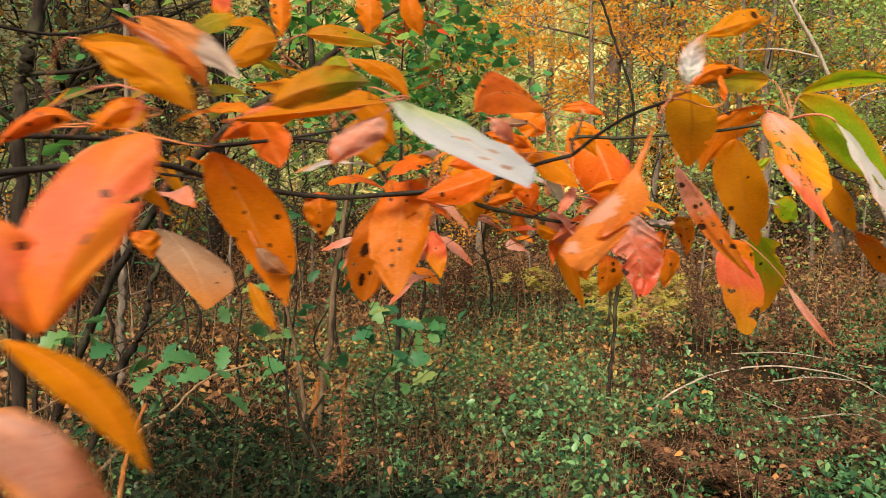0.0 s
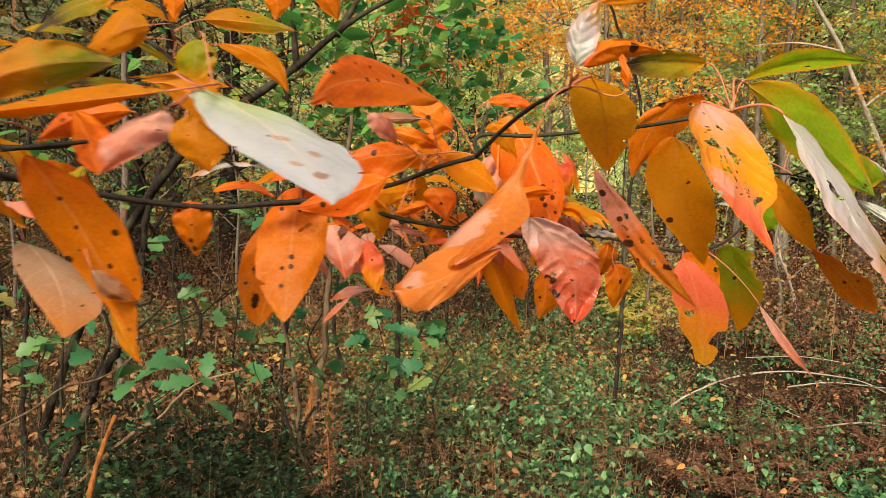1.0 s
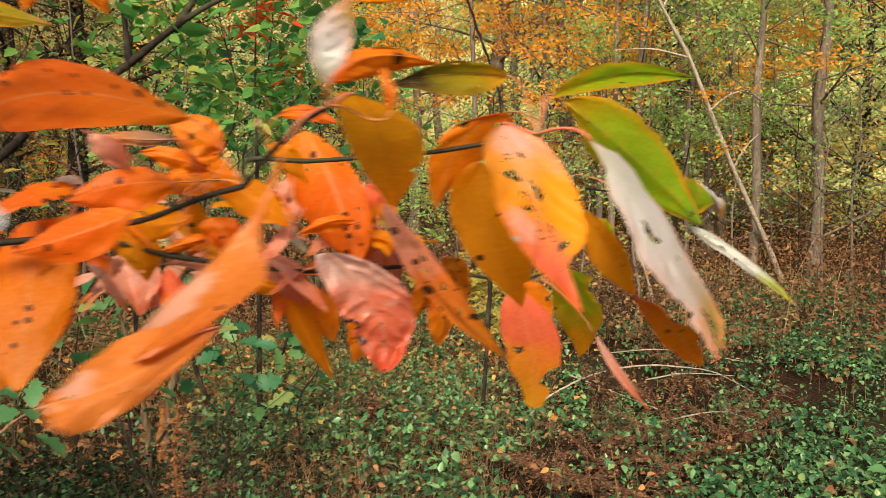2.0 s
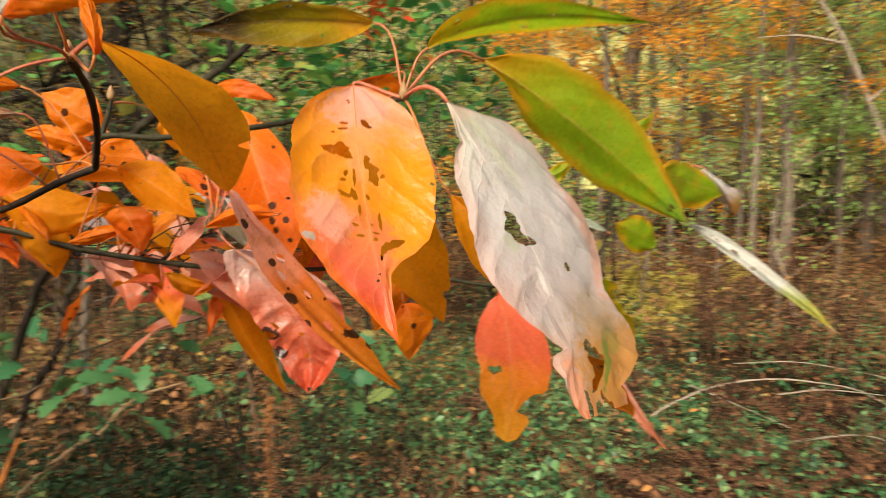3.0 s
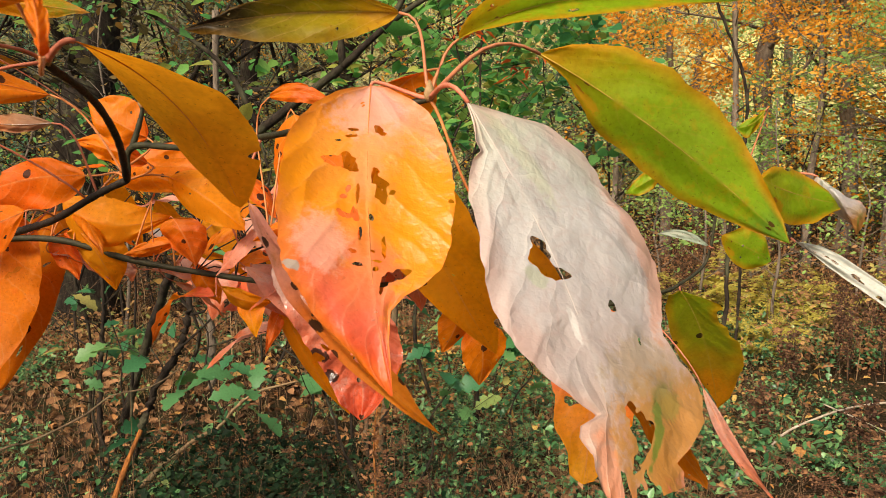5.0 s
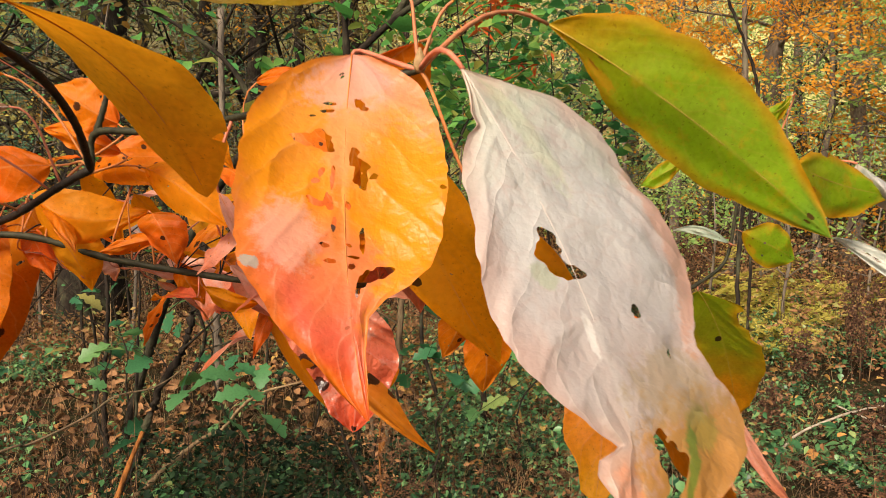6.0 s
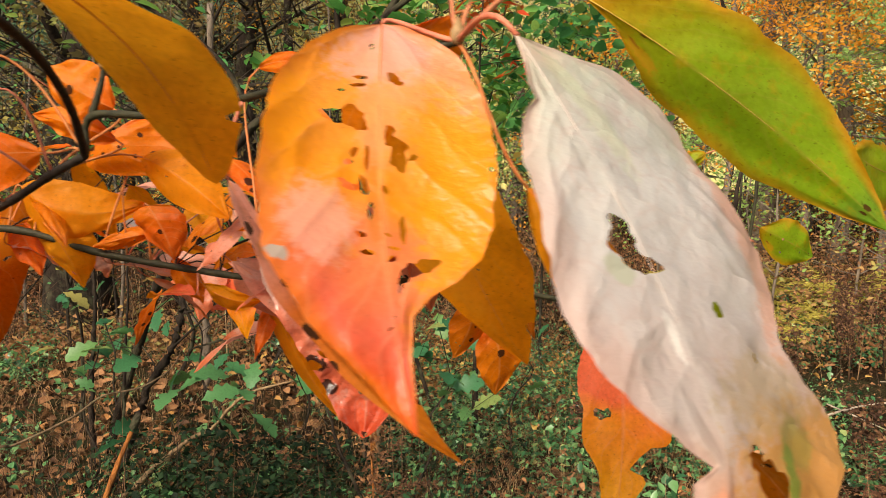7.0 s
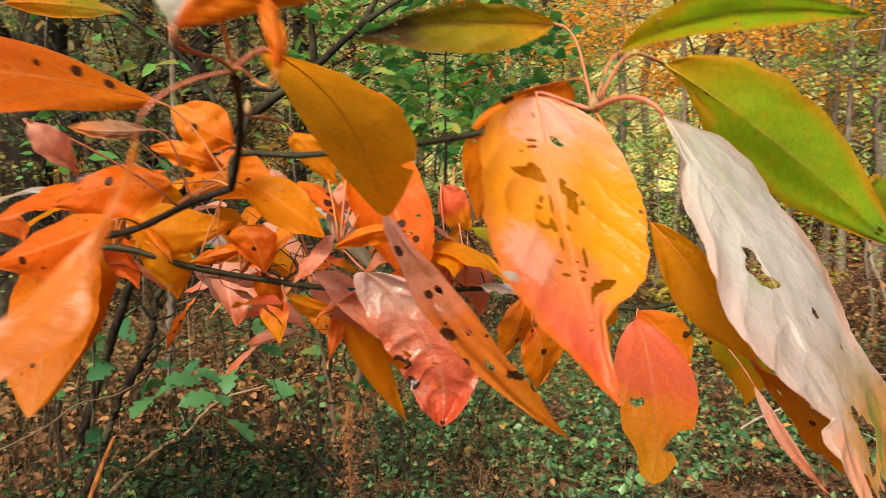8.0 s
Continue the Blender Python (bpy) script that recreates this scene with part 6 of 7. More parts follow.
for k, (wx, wy, wh) in enumerate([(2.45, 4.55, 0.5), (2.75, 4.7, 0.6), (2.6, 5.0, 0.55), (3.1, 5.0, 0.6), (3.4, 5.4, 0.65), (3.0, 5.6, 0.6), (2.85, 4.2, 0.45), (1.5, 3.55, 0.3), (1.75, 3.1, 0.35), (0.62, 3.3, 0.25), (3.7, 5.0, 0.55), (1.85, 5.9, 0.5), (1.55, 6.2, 0.5), (3.2, 4.2, 0.5), (2.05, 4.4, 0.4), (3.9, 5.8, 0.7), (2.2, 7.0, 0.7), (1.2, 6.8, 0.6), (0.9, 6.3, 0.5), (3.6, 6.6, 0.7)]):
    seed_weed(wx, wy, wh, 500 + k)

# ---------------------------------------------------------------- shrubs, saplings, dead wood
BARK = bark_material("dark_bark", (0.009, 0.007, 0.006), (0.045, 0.032, 0.023), 60)
BARK_GREY = bark_material("grey_bark", (0.085, 0.066, 0.052), (0.27, 0.21, 0.16), 22)
BARK_PALE = bark_material("pale_dead_wood", (0.24, 0.185, 0.135), (0.52, 0.43, 0.34), 45)
BARK_TAN = bark_material("tan_bark", (0.05, 0.032, 0.020), (0.20, 0.13, 0.075), 60)
BARK_RUST = bark_material("rusty_bark", (0.09, 0.035, 0.014), (0.42, 0.15, 0.035), 60)
BARK_STICK = bark_material("weathered_stick", (0.14, 0.085, 0.045), (0.42, 0.27, 0.15), 60)
OAK = island_material("oak_leaves", [(0.0, (0.04, 0.16, 0.07)), (0.5, (0.07, 0.23, 0.09)), (0.8, (0.16, 0.31, 0.09)), (1.0, (0.46, 0.40, 0.12))], 0.42, 0.45)
SHRUB = island_material("shrub_leaves", [(0.0, (0.05, 0.21, 0.07)), (0.4, (0.11, 0.36, 0.10)), (0.75, (0.19, 0.45, 0.11)), (0.92, (0.28, 0.38, 0.08)), (1.0, (0.46, 0.30, 0.06))], 0.4, 0.5)
SHRUB_LIGHT = island_material("light_shrub_leaves", [(0.0, (0.07, 0.25, 0.05)), (0.5, (0.15, 0.39, 0.08)), (0.85, (0.28, 0.44, 0.09)), (1.0, (0.50, 0.42, 0.08))], 0.45, 0.5)
MAPLE = island_material("orange_foliage", [(0.0, (0.80, 0.29, 0.025)), (0.5, (0.92, 0.42, 0.05)), (1.0, (0.94, 0.58, 0.15))], 0.6, 0.6, (0.8, 0.6), 0.05, 0.12)
# golden leaves; the near-white stops put sunlit glints into their colour
GOLD = island_material("golden_foliage", [(0.0, (0.78, 0.62, 0.18)), (0.5, (0.92, 0.80, 0.36)), (1.0, (0.96, 0.92, 0.64))], 0.6, 0.55, (0.8, 0.5), 0.05, 0.12)
GREENWOOD = island_material("green_foliage", [(0.0, (0.22, 0.42, 0.11)), (0.5, (0.36, 0.58, 0.16)), (0.85, (0.52, 0.65, 0.20)), (1.0, (0.82, 0.60, 0.14))], 0.6, 0.6, (0.8, 0.6), 0.05, 0.12)
PINE = island_material("pine_needles", [(0.0, (0.06, 0.15, 0.10)), (0.6, (0.11, 0.25, 0.15)), (1.0, (0.20, 0.32, 0.17))], 0.6, 0.35, None, 0.1)
MIXED = island_material("mixed_foliage", [(0.0, (0.22, 0.26, 0.07)), (0.4, (0.36, 0.36, 0.10)), (0.7, (0.54, 0.42, 0.11)), (1.0, (0.78, 0.46, 0.07))], 0.6, 0.55, (0.5, 0.8), 0.05, 0.12)
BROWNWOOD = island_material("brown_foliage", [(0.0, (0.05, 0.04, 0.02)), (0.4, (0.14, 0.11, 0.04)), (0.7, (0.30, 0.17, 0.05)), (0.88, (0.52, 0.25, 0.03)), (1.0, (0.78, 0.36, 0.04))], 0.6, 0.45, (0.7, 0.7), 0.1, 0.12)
SUMAC = island_material("red_sumac", [(0.0, (0.50, 0.05, 0.015)), (1.0, (0.72, 0.17, 0.03))], 0.5, 0.35)


def leaves_on(paths, rng, n, spread, size, shape, lean=0.7, first=0.25, spray=0.0):
    """Leaves set along twig paths; with spray, in flat sprays of that reach with gaps between them."""
    per = 34 if spray else 1
    place = []
    for _ in range(max(1, n // per)):
        p = paths[rng.integers(len(paths))]
        s = first + (1 - first) * rng.random() ** (0.7 if spray else 1.0)
        i = min(int(s * (len(p) - 1)), len(p) - 2)
        c = np.array(p[i].lerp(p[i + 1], s * (len(p) - 1) - i)) + rng.normal(0, spread, 3)
        place.append(c + rng.normal(0, 1, (per, 3)) * (spray, spray, 0.28 * spray))
    place = np.concatenate(place)
    return cloud(place, rng.uniform(0.6, 1.15, len(place)) * size, turned(rng, len(place), 1.0 if lean < 1 else 0.55, lean), shape)



def woody(name, label, category, x, y, h, r, seed, bark, leaf_mat, n_leaves, leaf_size, shape, limbs=7, lean=(0, 0), spread=0.05, reach=0.45, first=0.35, group="", wander=0.05, crown_from=0.4, twigs=3, sides=7, face=0.7, heft=0.5, spray=0.0):
    """A shrub, sapling or tree: bent trunk, limbs that fork into twigs, and leaves along them."""
    rng = np.random.default_rng(seed)
    top = tagged(new(name), label, category, group)
    base = Vector((x, y, float(height(x, y)) - 0.02))
    top.location = base
    pts = [Vector((lean[0] * s + (wander * h * rng.normal(0, 0.3) if s > 0 else 0), lean[1] * s + (wander * h * rng.normal(0, 0.3) if s > 0 else 0), h * s)) for s in np.linspace(0, 1, 7)]
    path = curve_through(pts, 4)
    m = len(path)
    radii = [r * (1.12 - 0.95 * i / m) * (1.35 if i == 0 else 1) * (1 + 0.08 * rng.normal()) for i in range(m)]
    v, f = tube(path, radii, sides)
    mesh_object("trunk", v, f, bark, top)
    twig_paths = []
    for k in range(limbs):
        s = first + (0.98 - first) * (k + rng.random() * 0.8) / limbs
        i = min(int(s * (m - 1)), m - 2)
        p0 = path[i]
        a = 2.4 * k + rng.uniform(-0.5, 0.5)
        ln = h * reach * (1.15 - s * 0.75) * rng.uniform(0.7, 1.2)
        d = Vector((math.cos(a), math.sin(a), rng.uniform(0.15, 0.9))).normalized()
        bend = Vector((rng.normal(0, 0.15), rng.normal(0, 0.15), rng.normal(0.05, 0.15)))
        lp = [p0 + d * ln * q + bend * ln * q * q for q in np.linspace(0, 1, 6)]
        parts = [tube(lp, [max(radii[i] * heft * (1 - 0.8 * q), 0.0012) for q in np.linspace(0, 1, 6)], 5)]
        twig_paths.append(lp)
        for t in range(twigs):
            j = rng.integers(2, 5)
            d2 = (d + Vector(rng.normal(0, 0.6, 3))).normalized()
            tp = [lp[j] + d2 * ln * 0.45 * q for q in np.linspace(0, 1, 4)]
            parts.append(tube(tp, [max(radii[i] * heft * 0.44 * (1 - 0.8 * q), 0.0009) for q in np.linspace(0, 1, 4)], 4))
            twig_paths.append(tp)
        mesh_object("limb", *merge(parts), bark, top)
    if n_leaves:
        v, f = leaves_on(twig_paths, rng, n_leaves, spread, leaf_size, shape, face, spray=spray)
        crown = new("crown", fast_mesh("crown", v, f, leaf_mat))
        crown.parent = top
        crown["kind"] = "stuff"
    return top


def from_view(az, d):
    return d * math.sin(radians(az)), d * math.cos(radians(az))


# young oaks in the middle distance
for k, (sx, sy, h, n, ln) in enumerate([(-0.30, 3.05, 1.10, 110, 0.05), (-0.12, 2.75, 0.75, 90, 0.1), (-0.95, 3.0, 0.9, 70, -0.1), (-1.55, 3.4, 0.8, 60, 0.0), (0.25, 3.3, 0.62, 50, 0.1), (-1.25, 2.5, 0.75, 50, 0.0), (-0.72, 3.6, 1.0, 70, 0.0)]):
    woody("oak_sapling", "young oak sapling with lobed green leaves on thin stems", "sapling", sx, sy, h, 0.006, 100 + k, BARK, OAK, int(0.3 * n), 0.105, LOBED, 6, (ln, 0.05), 0.03, 0.5, 0.35, "young oaks under the trees", 0.14, twigs=2)

# dark bare stems on the shady side
def bare_sapling(k, r0, r1, bark, pts):
    """A leafless young stem with a few crooked side shoots."""
    top = tagged(new("bare_sapling"), "dark bare sapling stem with rough bark" if bark is BARK else "slim grey tree stem in the undergrowth", "sapling", "bare stems in the undergrowth")
    stem("trunk", pts, r0, r1, bark, top, knobs=0.5, seed=k, steps=8)
    rs = random.Random(60 + k)
    path = curve_through(pts, 6)
    for q in range(5):
        p = path[int(len(path) * (0.35 + 0.12 * q))]
        a, ln = rs.uniform(0, 6.28), rs.uniform(0.12, 0.35)
        d = Vector((math.cos(a), 0.5 * math.sin(a), rs.uniform(0.2, 1.0))) * ln
        bend = Vector((rs.uniform(-1, 1), rs.uniform(-1, 1), rs.uniform(-0.6, 0.6))) * ln * 0.25
        stem("limb", [p, p + d * 0.5 + bend, p + d + bend * 0.4], r1 * 0.5, 0.0012, bark, top, knobs=0.4, seed=q, sides=6, steps=4)


bare_sapling(0, 0.0125, 0.010, BARK, [(-1.33, 2.55, -0.02), (-1.143, 2.521, 0.209), (-1.058, 2.540, 0.425), (-1.031, 2.548, 0.513), (-0.956, 2.558, 0.631), (-0.920, 2.567, 0.730), (-0.906, 2.577, 0.838), (-0.877, 2.584, 0.921), (-0.867, 2.597, 1.074), (-0.814, 2.614, 1.271)])
bare_sapling(1, 0.010, 0.006, BARK, [(-1.455, 3.0, -0.02), (-1.445, 3.0, 0.353), (-1.431, 3.0, 0.589), (-1.416, 3.0, 0.729), (-1.422, 3.0, 0.983), (-1.39, 3.02, 1.4)])
bare_sapling(2, 0.006, 0.003, BARK, [(-1.285, 2.9, -0.02), (-1.273, 2.9, 0.312), (-1.259, 2.9, 0.564), (-1.24, 2.9, 0.79), (-1.246, 2.9, 1.057)])
bare_sapling(3, 0.022, 0.016, BARK_GREY, [(-1.42, 4.3, -0.02), (-1.412, 4.3, 0.18), (-1.404, 4.3, 0.449), (-1.383, 4.3, 0.716), (-1.352, 4.3, 1.142), (-1.33, 4.3, 2.2)])
bare_sapling(4, 0.006, 0.003, BARK, [(-0.25, 2.5, -0.02), (-0.303, 2.5, 0.157), (-0.372, 2.5, 0.319), (-0.411, 2.5, 0.458), (-0.496, 2.55, 0.584), (-0.62, 2.6, 0.66)])
bare_sapling(5, 0.012, 0.004, BARK_TAN, [(-0.355, 3.12, -0.02), (-0.365, 3.12, 0.22), (-0.40, 3.14, 0.45), (-0.46, 3.16, 0.75), (-0.50, 3.2, 1.1)])
bare_sapling(6, 0.018, 0.008, BARK_TAN, [(-0.30, 3.1, -0.02), (-0.283, 3.1, 0.272), (-0.244, 3.1, 0.525), (-0.217, 3.1, 0.824), (-0.179, 3.1, 1.071), (-0.12, 3.12, 1.5)])
bare_sapling(7, 0.007, 0.003, BARK, [(-0.42, 3.2, -0.02), (-0.44, 3.2, 0.3), (-0.40, 3.2, 0.62), (-0.33, 3.2, 0.95)])
bare_sapling(8, 0.008, 0.004, BARK, [(-1.75, 3.5, -0.02), (-1.70, 3.45, 0.5), (-1.74, 3.4, 0.9), (-1.60, 3.4, 1.5)])
bare_sapling(10, 0.013, 0.011, BARK, [(-0.90, 1.32, -0.02), (-0.93, 1.33, 0.5), (-0.91, 1.33, 1.0), (-0.906, 1.34, 1.34), (-0.889, 1.34, 1.44), (-0.869, 1.34, 1.55), (-0.84, 1.33, 2.1)])
bare_sapling(9, 0.006, 0.003, BARK, [(-0.95, 3.6, -0.02), (-0.93, 3.6, 0.45), (-0.97, 3.6, 0.8), (-0.86, 3.6, 1.3)])

ob = stem("bramble", [(-2.35, 1.95, 0.0), (-1.410, 2.137, 0.406), (-1.288, 2.190, 0.438), (-1.142, 2.246, 0.503), (-1.069, 2.301, 0.555), (-0.973, 2.352, 0.568), (-0.882, 2.357, 0.622), (-0.849, 2.361, 0.671)], 0.0042, 0.0018, BARK_TAN, knobs=0.3, seed=3)
tagged(ob, "thin brown bramble cane arching over the litter", "bramble")
ob = stem("stick", [(-0.843, 1.669, 0.221), (-0.842, 1.788, 0.410), (-0.822, 1.844, 0.515), (-0.796, 1.872, 0.590)], 0.0085, 0.0050, BARK_RUST, seed=1, knobs=0.25)
tagged(ob, "broken rusty brown stick leaning among the plants", "stick")

# oak bough reaching up from the ground
bough = tagged(new("oak_bough"), "brown oak bough rising to a spray of lobed green leaves", "oak branch")
BOUGH = [(-1.265, 2.205, 0.029), (-1.102, 2.467, 0.155), (-1.013, 2.624, 0.231), (-0.944, 2.728, 0.275), (-0.876, 2.731, 0.307), (-0.781, 2.690, 0.410), (-0.685, 2.645, 0.476), (-0.541, 2.648, 0.513)]
stem("trunk", BOUGH, 0.0095, 0.003, BARK_STICK, bough, knobs=0.5, steps=8)
r = np.random.default_rng(3)
centre = np.array([(-0.833, 2.447, 0.503), (-0.777, 2.449, 0.531), (-0.862, 2.449, 0.531), (-0.763, 2.502, 0.566), (-0.653, 2.443, 0.465), (-0.682, 2.449, 0.531), (-0.600, 2.554, 0.582), (-0.541, 2.553, 0.572), (-0.650, 2.556, 0.602), (-0.531, 2.547, 0.504), (-0.572, 2.609, 0.640), (-0.770, 2.395, 0.489)])
for c in centre:
    v, f = cloud(c[None] + r.normal(0, 0.015, (1, 3)), [r.uniform(0.095, 0.135)], turned(r, 1, 0.9, 0.45), LOBED)
    blade_ob = new("leaf", fast_mesh("leaf", v, f, OAK))
    blade_ob.parent = bough

# broken stub; its orange bark colour paints the light on the sapling's foot
ob = stem("stub", [(-0.318, 3.1, -0.1), (-0.314, 3.1, 0.12), (-0.304, 3.1, 0.31)], 0.017, 0.013, BARK_RUST, knobs=0.5, seed=2, sides=10, steps=8)
tagged(ob, "broken sapling stub, orange bark painting its lit foot", "stump")

# dried seed stalk
weed = tagged(new("dried_weed"), "dried brown weed with a fuzzy seed head", "weed")
stem("stalk", [(-0.235, 2.28, -0.02), (-0.235, 2.28, 0.25), (-0.239, 2.28, 0.416), (-0.224, 2.28, 0.55)], 0.004, 0.002, BARK_RUST, weed, knobs=0.3)
r = np.random.default_rng(8)
s = r.uniform(0.10, 0.56, 420)
v, f = cloud(np.stack([-0.235 + r.normal(0, 0.020, 420), 2.28 + r.normal(0, 0.020, 420), s], 1), r.uniform(0.010, 0.022, 420), turned(r, 420, 0.3, 1.0), DIAMOND)
seeds = new("seed_head", fast_mesh("seed_head", v, f, BRACKEN))
seeds.parent = weed
seeds["kind"] = "stuff"

# slim standing stems in the clearing
for pts, r0, label in (([(1.205, 3.38, -0.05), (1.217, 3.38, 0.0), (1.239, 3.38, 0.308), (1.253, 3.38, 0.658), (1.263, 3.38, 1.059), (1.322, 3.38, 1.513), (1.287, 3.38, 1.730), (1.188, 3.38, 1.979), (1.090, 3.38, 2.228)], 0.0105, "slim dark sapling standing in the green plants"), ([(2.0, 5.2, -0.02), (2.02, 5.2, 0.6), (2.0, 5.2, 1.1), (2.04, 5.2, 1.9)], 0.010, "slim dark sapling in the undergrowth"), ([(3.53, 5.2, -0.02), (3.51, 5.2, 0.123), (3.425, 5.2, 0.444), (3.325, 5.2, 0.671), (3.27, 5.2, 1.0)], 0.014, "pale crooked dead stem in the bracken")):
    ob = stem("slim_sapling", pts, r0, r0 * 0.45, BARK_PALE if "pale" in label else BARK, knobs=0.5, sides=8, steps=8, seed=len(pts))
    tagged(ob, label, "sapling")

# pale fallen branches
FALLEN = [[(1.418, 3.289, 0.012), (1.520, 3.279, 0.122), (1.796, 3.286, 0.224), (2.092, 3.283, 0.251), (2.364, 3.279, 0.220), (2.581, 3.285, 0.170), (2.795, 3.234, 0.057)], [(2.28, 3.51, 0.10), (2.59, 3.555, 0.10), (2.98, 3.6, 0.04)], [(1.68, 2.7, 0.14), (1.90, 2.745, 0.14), (2.22, 2.79, 0.13), (2.45, 2.8, 0.05)], [(1.75, 3.45, 0.19), (1.95, 3.35, 0.11), (2.15, 3.2, 0.03)], [(2.2, 3.8, 0.20), (2.7, 3.9, 0.16), (3.3, 3.8, 0.05)]]
for k, pts in enumerate(FALLEN):
    ob = stem("fallen_branch", pts, 0.0052 - 0.0006 * k, 0.0025, BARK_PALE, knobs=0.5, seed=k, steps=8)
    tagged(ob, "pale bare fallen branch lying over the plants", "branch", "fallen branches")
# tall leaning dead trunk
dead = tagged(new("dead_tree"), "pale leaning dead trunk stripped of bark", "dead tree")
DEAD = [(6.6, 7.0, -0.05), (6.281, 7.0, 0.539), (5.775, 7.0, 1.396), (5.43, 7.0, 2.048), (5.131, 7.0, 2.625), (4.779, 7.0, 3.129), (4.3, 7.0, 3.9)]
stem("trunk", DEAD, 0.032, 0.016, BARK_PALE, dead, knobs=0.3, sides=10, seed=9, steps=8)
for q, (p, d) in enumerate([((5.43, 7, 2.05), (0.5, 0, 0.25)), ((5.131, 7, 2.62), (-0.9, 0.1, 0.05)), ((5.775, 7, 1.4), (0.35, 0, 0.4)), ((4.779, 7, 3.13), (0.3, 0, 0.5))]):
    stem("limb", [p, Vector(p) + Vector(d) * 0.5 + Vector((0, 0, 0.05)), Vector(p) + Vector(d)], 0.014, 0.004, BARK_PALE, dead, knobs=0.4, seed=q)

# shrub with dark forked boughs hung with green leaves
fork = tagged(new("leaning_tree"), "leaning tree with dark forked boughs and green leaves", "tree")
stem("trunk", [(-1.5, 3.2, -0.02), (-1.15, 2.9, 0.75), (-0.72, 2.5, 1.3), (-0.33, 2.33, 1.58)], 0.017, 0.012, BARK, fork, knobs=0.4, steps=8)
boughs = [[(-0.33, 2.33, 1.58), (-0.16, 2.3, 1.72), (0.02, 2.3, 1.82), (0.22, 2.3, 1.86)], [(-0.33, 2.33, 1.58), (-0.34, 2.35, 1.8), (-0.33, 2.4, 2.2)], [(-0.2, 2.31, 1.68), (-0.05, 2.35, 1.95), (0.05, 2.4, 2.2)], [(-0.62, 2.45, 1.40), (-0.75, 2.45, 1.62), (-1.1, 2.5, 1.85)], [(-1.0, 2.75, 0.98), (-1.1, 2.6, 1.3), (-1.3, 2.5, 1.6)]]
for k, b in enumerate(boughs):
    stem("limb", b, 0.011, 0.004, BARK, fork, knobs=0.25, seed=k)
paths = [curve_through(b, 4) for b in boughs]
v, f = leaves_on(paths, np.random.default_rng(5), 60, 0.09, 0.10, OVATE)
crown = new("crown", fast_mesh("crown", v, f, SHRUB_LIGHT))
crown.parent = fork
crown["kind"] = "stuff"

# dense leafy shrubs behind the branch
for k, (az, d, h, n) in enumerate([(-1, 3.9, 2.5, 480), (3, 4.4, 2.6, 540), (-7, 4.2, 2.6, 130), (7, 4.9, 2.3, 300), (-14, 4.6, 2.5, 110), (-21, 4.3, 2.3, 90), (-27, 5.2, 2.6, 100), (-33, 4.6, 2.7, 120), (-24, 6.4, 3.2, 120), (-17, 6.0, 3.2, 120), (-10, 6.2, 3.2, 150), (-36, 6.2, 3.2, 110), (-30, 7.6, 3.6, 130)]):
    sx, sy = from_view(az, d)
    thin = k > 3
    woody("shrub", "open shrub with scattered green leaves on dark stems" if thin else "dense shrub with glossy green leaves", "shrub", sx, sy, h, 0.010, 160 + k, BARK, (SHRUB, BROWNWOOD, SHRUB, BROWNWOOD)[k % 4] if thin else SHRUB if k % 2 else SHRUB_LIGHT, n, 0.085 if thin else 0.09, OVATE if thin else (BROAD if k % 2 else OVATE), 13 if thin else 11, (0, 0), 0.07, 0.45, 0.15 if thin else 0.52, "leafy shrubs", 0.12, twigs=5 if thin else 3)
sx, sy = from_view(2.0, 3.6)
woody("sumac", "sumac with red drooping leaflets", "sumac", sx, sy, 2.15, 0.014, 190, BARK, SUMAC, 90, 0.09, NARROW, 4, (0.05, 0), 0.05, 0.25, 0.85, "", 0.02)

# ---------------------------------------------------------------- trees
# azimuth, distance, height, radius, bark, leaves, count, leaf size, first limb
OPEN_SIDE = [
    (41, 9.5, 6.5, 0.06, BARK_GREY, MAPLE, 6000, 0.080, 0.10),
    (22.4, 13, 8.5, 0.17, BARK_GREY, MAPLE, 7000, 0.095, 0.18),
    (27.4, 12.4, 8, 0.115, BARK_GREY, GREENWOOD, 4200, 0.085, 0.26),
    (16, 12, 7, 0.08, BARK_GREY, MAPLE, 7200, 0.095, 0.14),
    (20, 10.5, 6.5, 0.05, BARK_GREY, MAPLE, 5600, 0.085, 0.24),
    (25.5, 11, 6.5, 0.05, BARK_GREY, MAPLE, 4200, 0.080, 0.30),
    (12, 11.5, 4.0, 0.05, BARK_GREY, GREENWOOD, 3000, 0.080, 0.22),
    (12.5, 15, 8.5, 0.10, BARK_GREY, GOLD, 8000, 0.100, 0.30),
    (33, 10, 6.5, 0.07, BARK_GREY, GREENWOOD, 5600, 0.075, 0.22),
    (38, 12, 7, 0.09, BARK_GREY, GREENWOOD, 6500, 0.085, 0.12),
    (31, 9.5, 6, 0.05, BARK_GREY, MAPLE, 3800, 0.075, 0.30),
    (36.5, 11, 6.5, 0.05, BARK_GREY, MAPLE, 4200, 0.08, 0.28),
    (30, 11, 6, 0.05, BARK_GREY, GREENWOOD, 4200, 0.080, 0.30),
    (45, 10, 6.5, 0.08, BARK_GREY, GREENWOOD, 6500, 0.075, 0.10),
    (52, 11, 7, 0.09, BARK, MIXED, 6000, 0.085, 0.10),
]
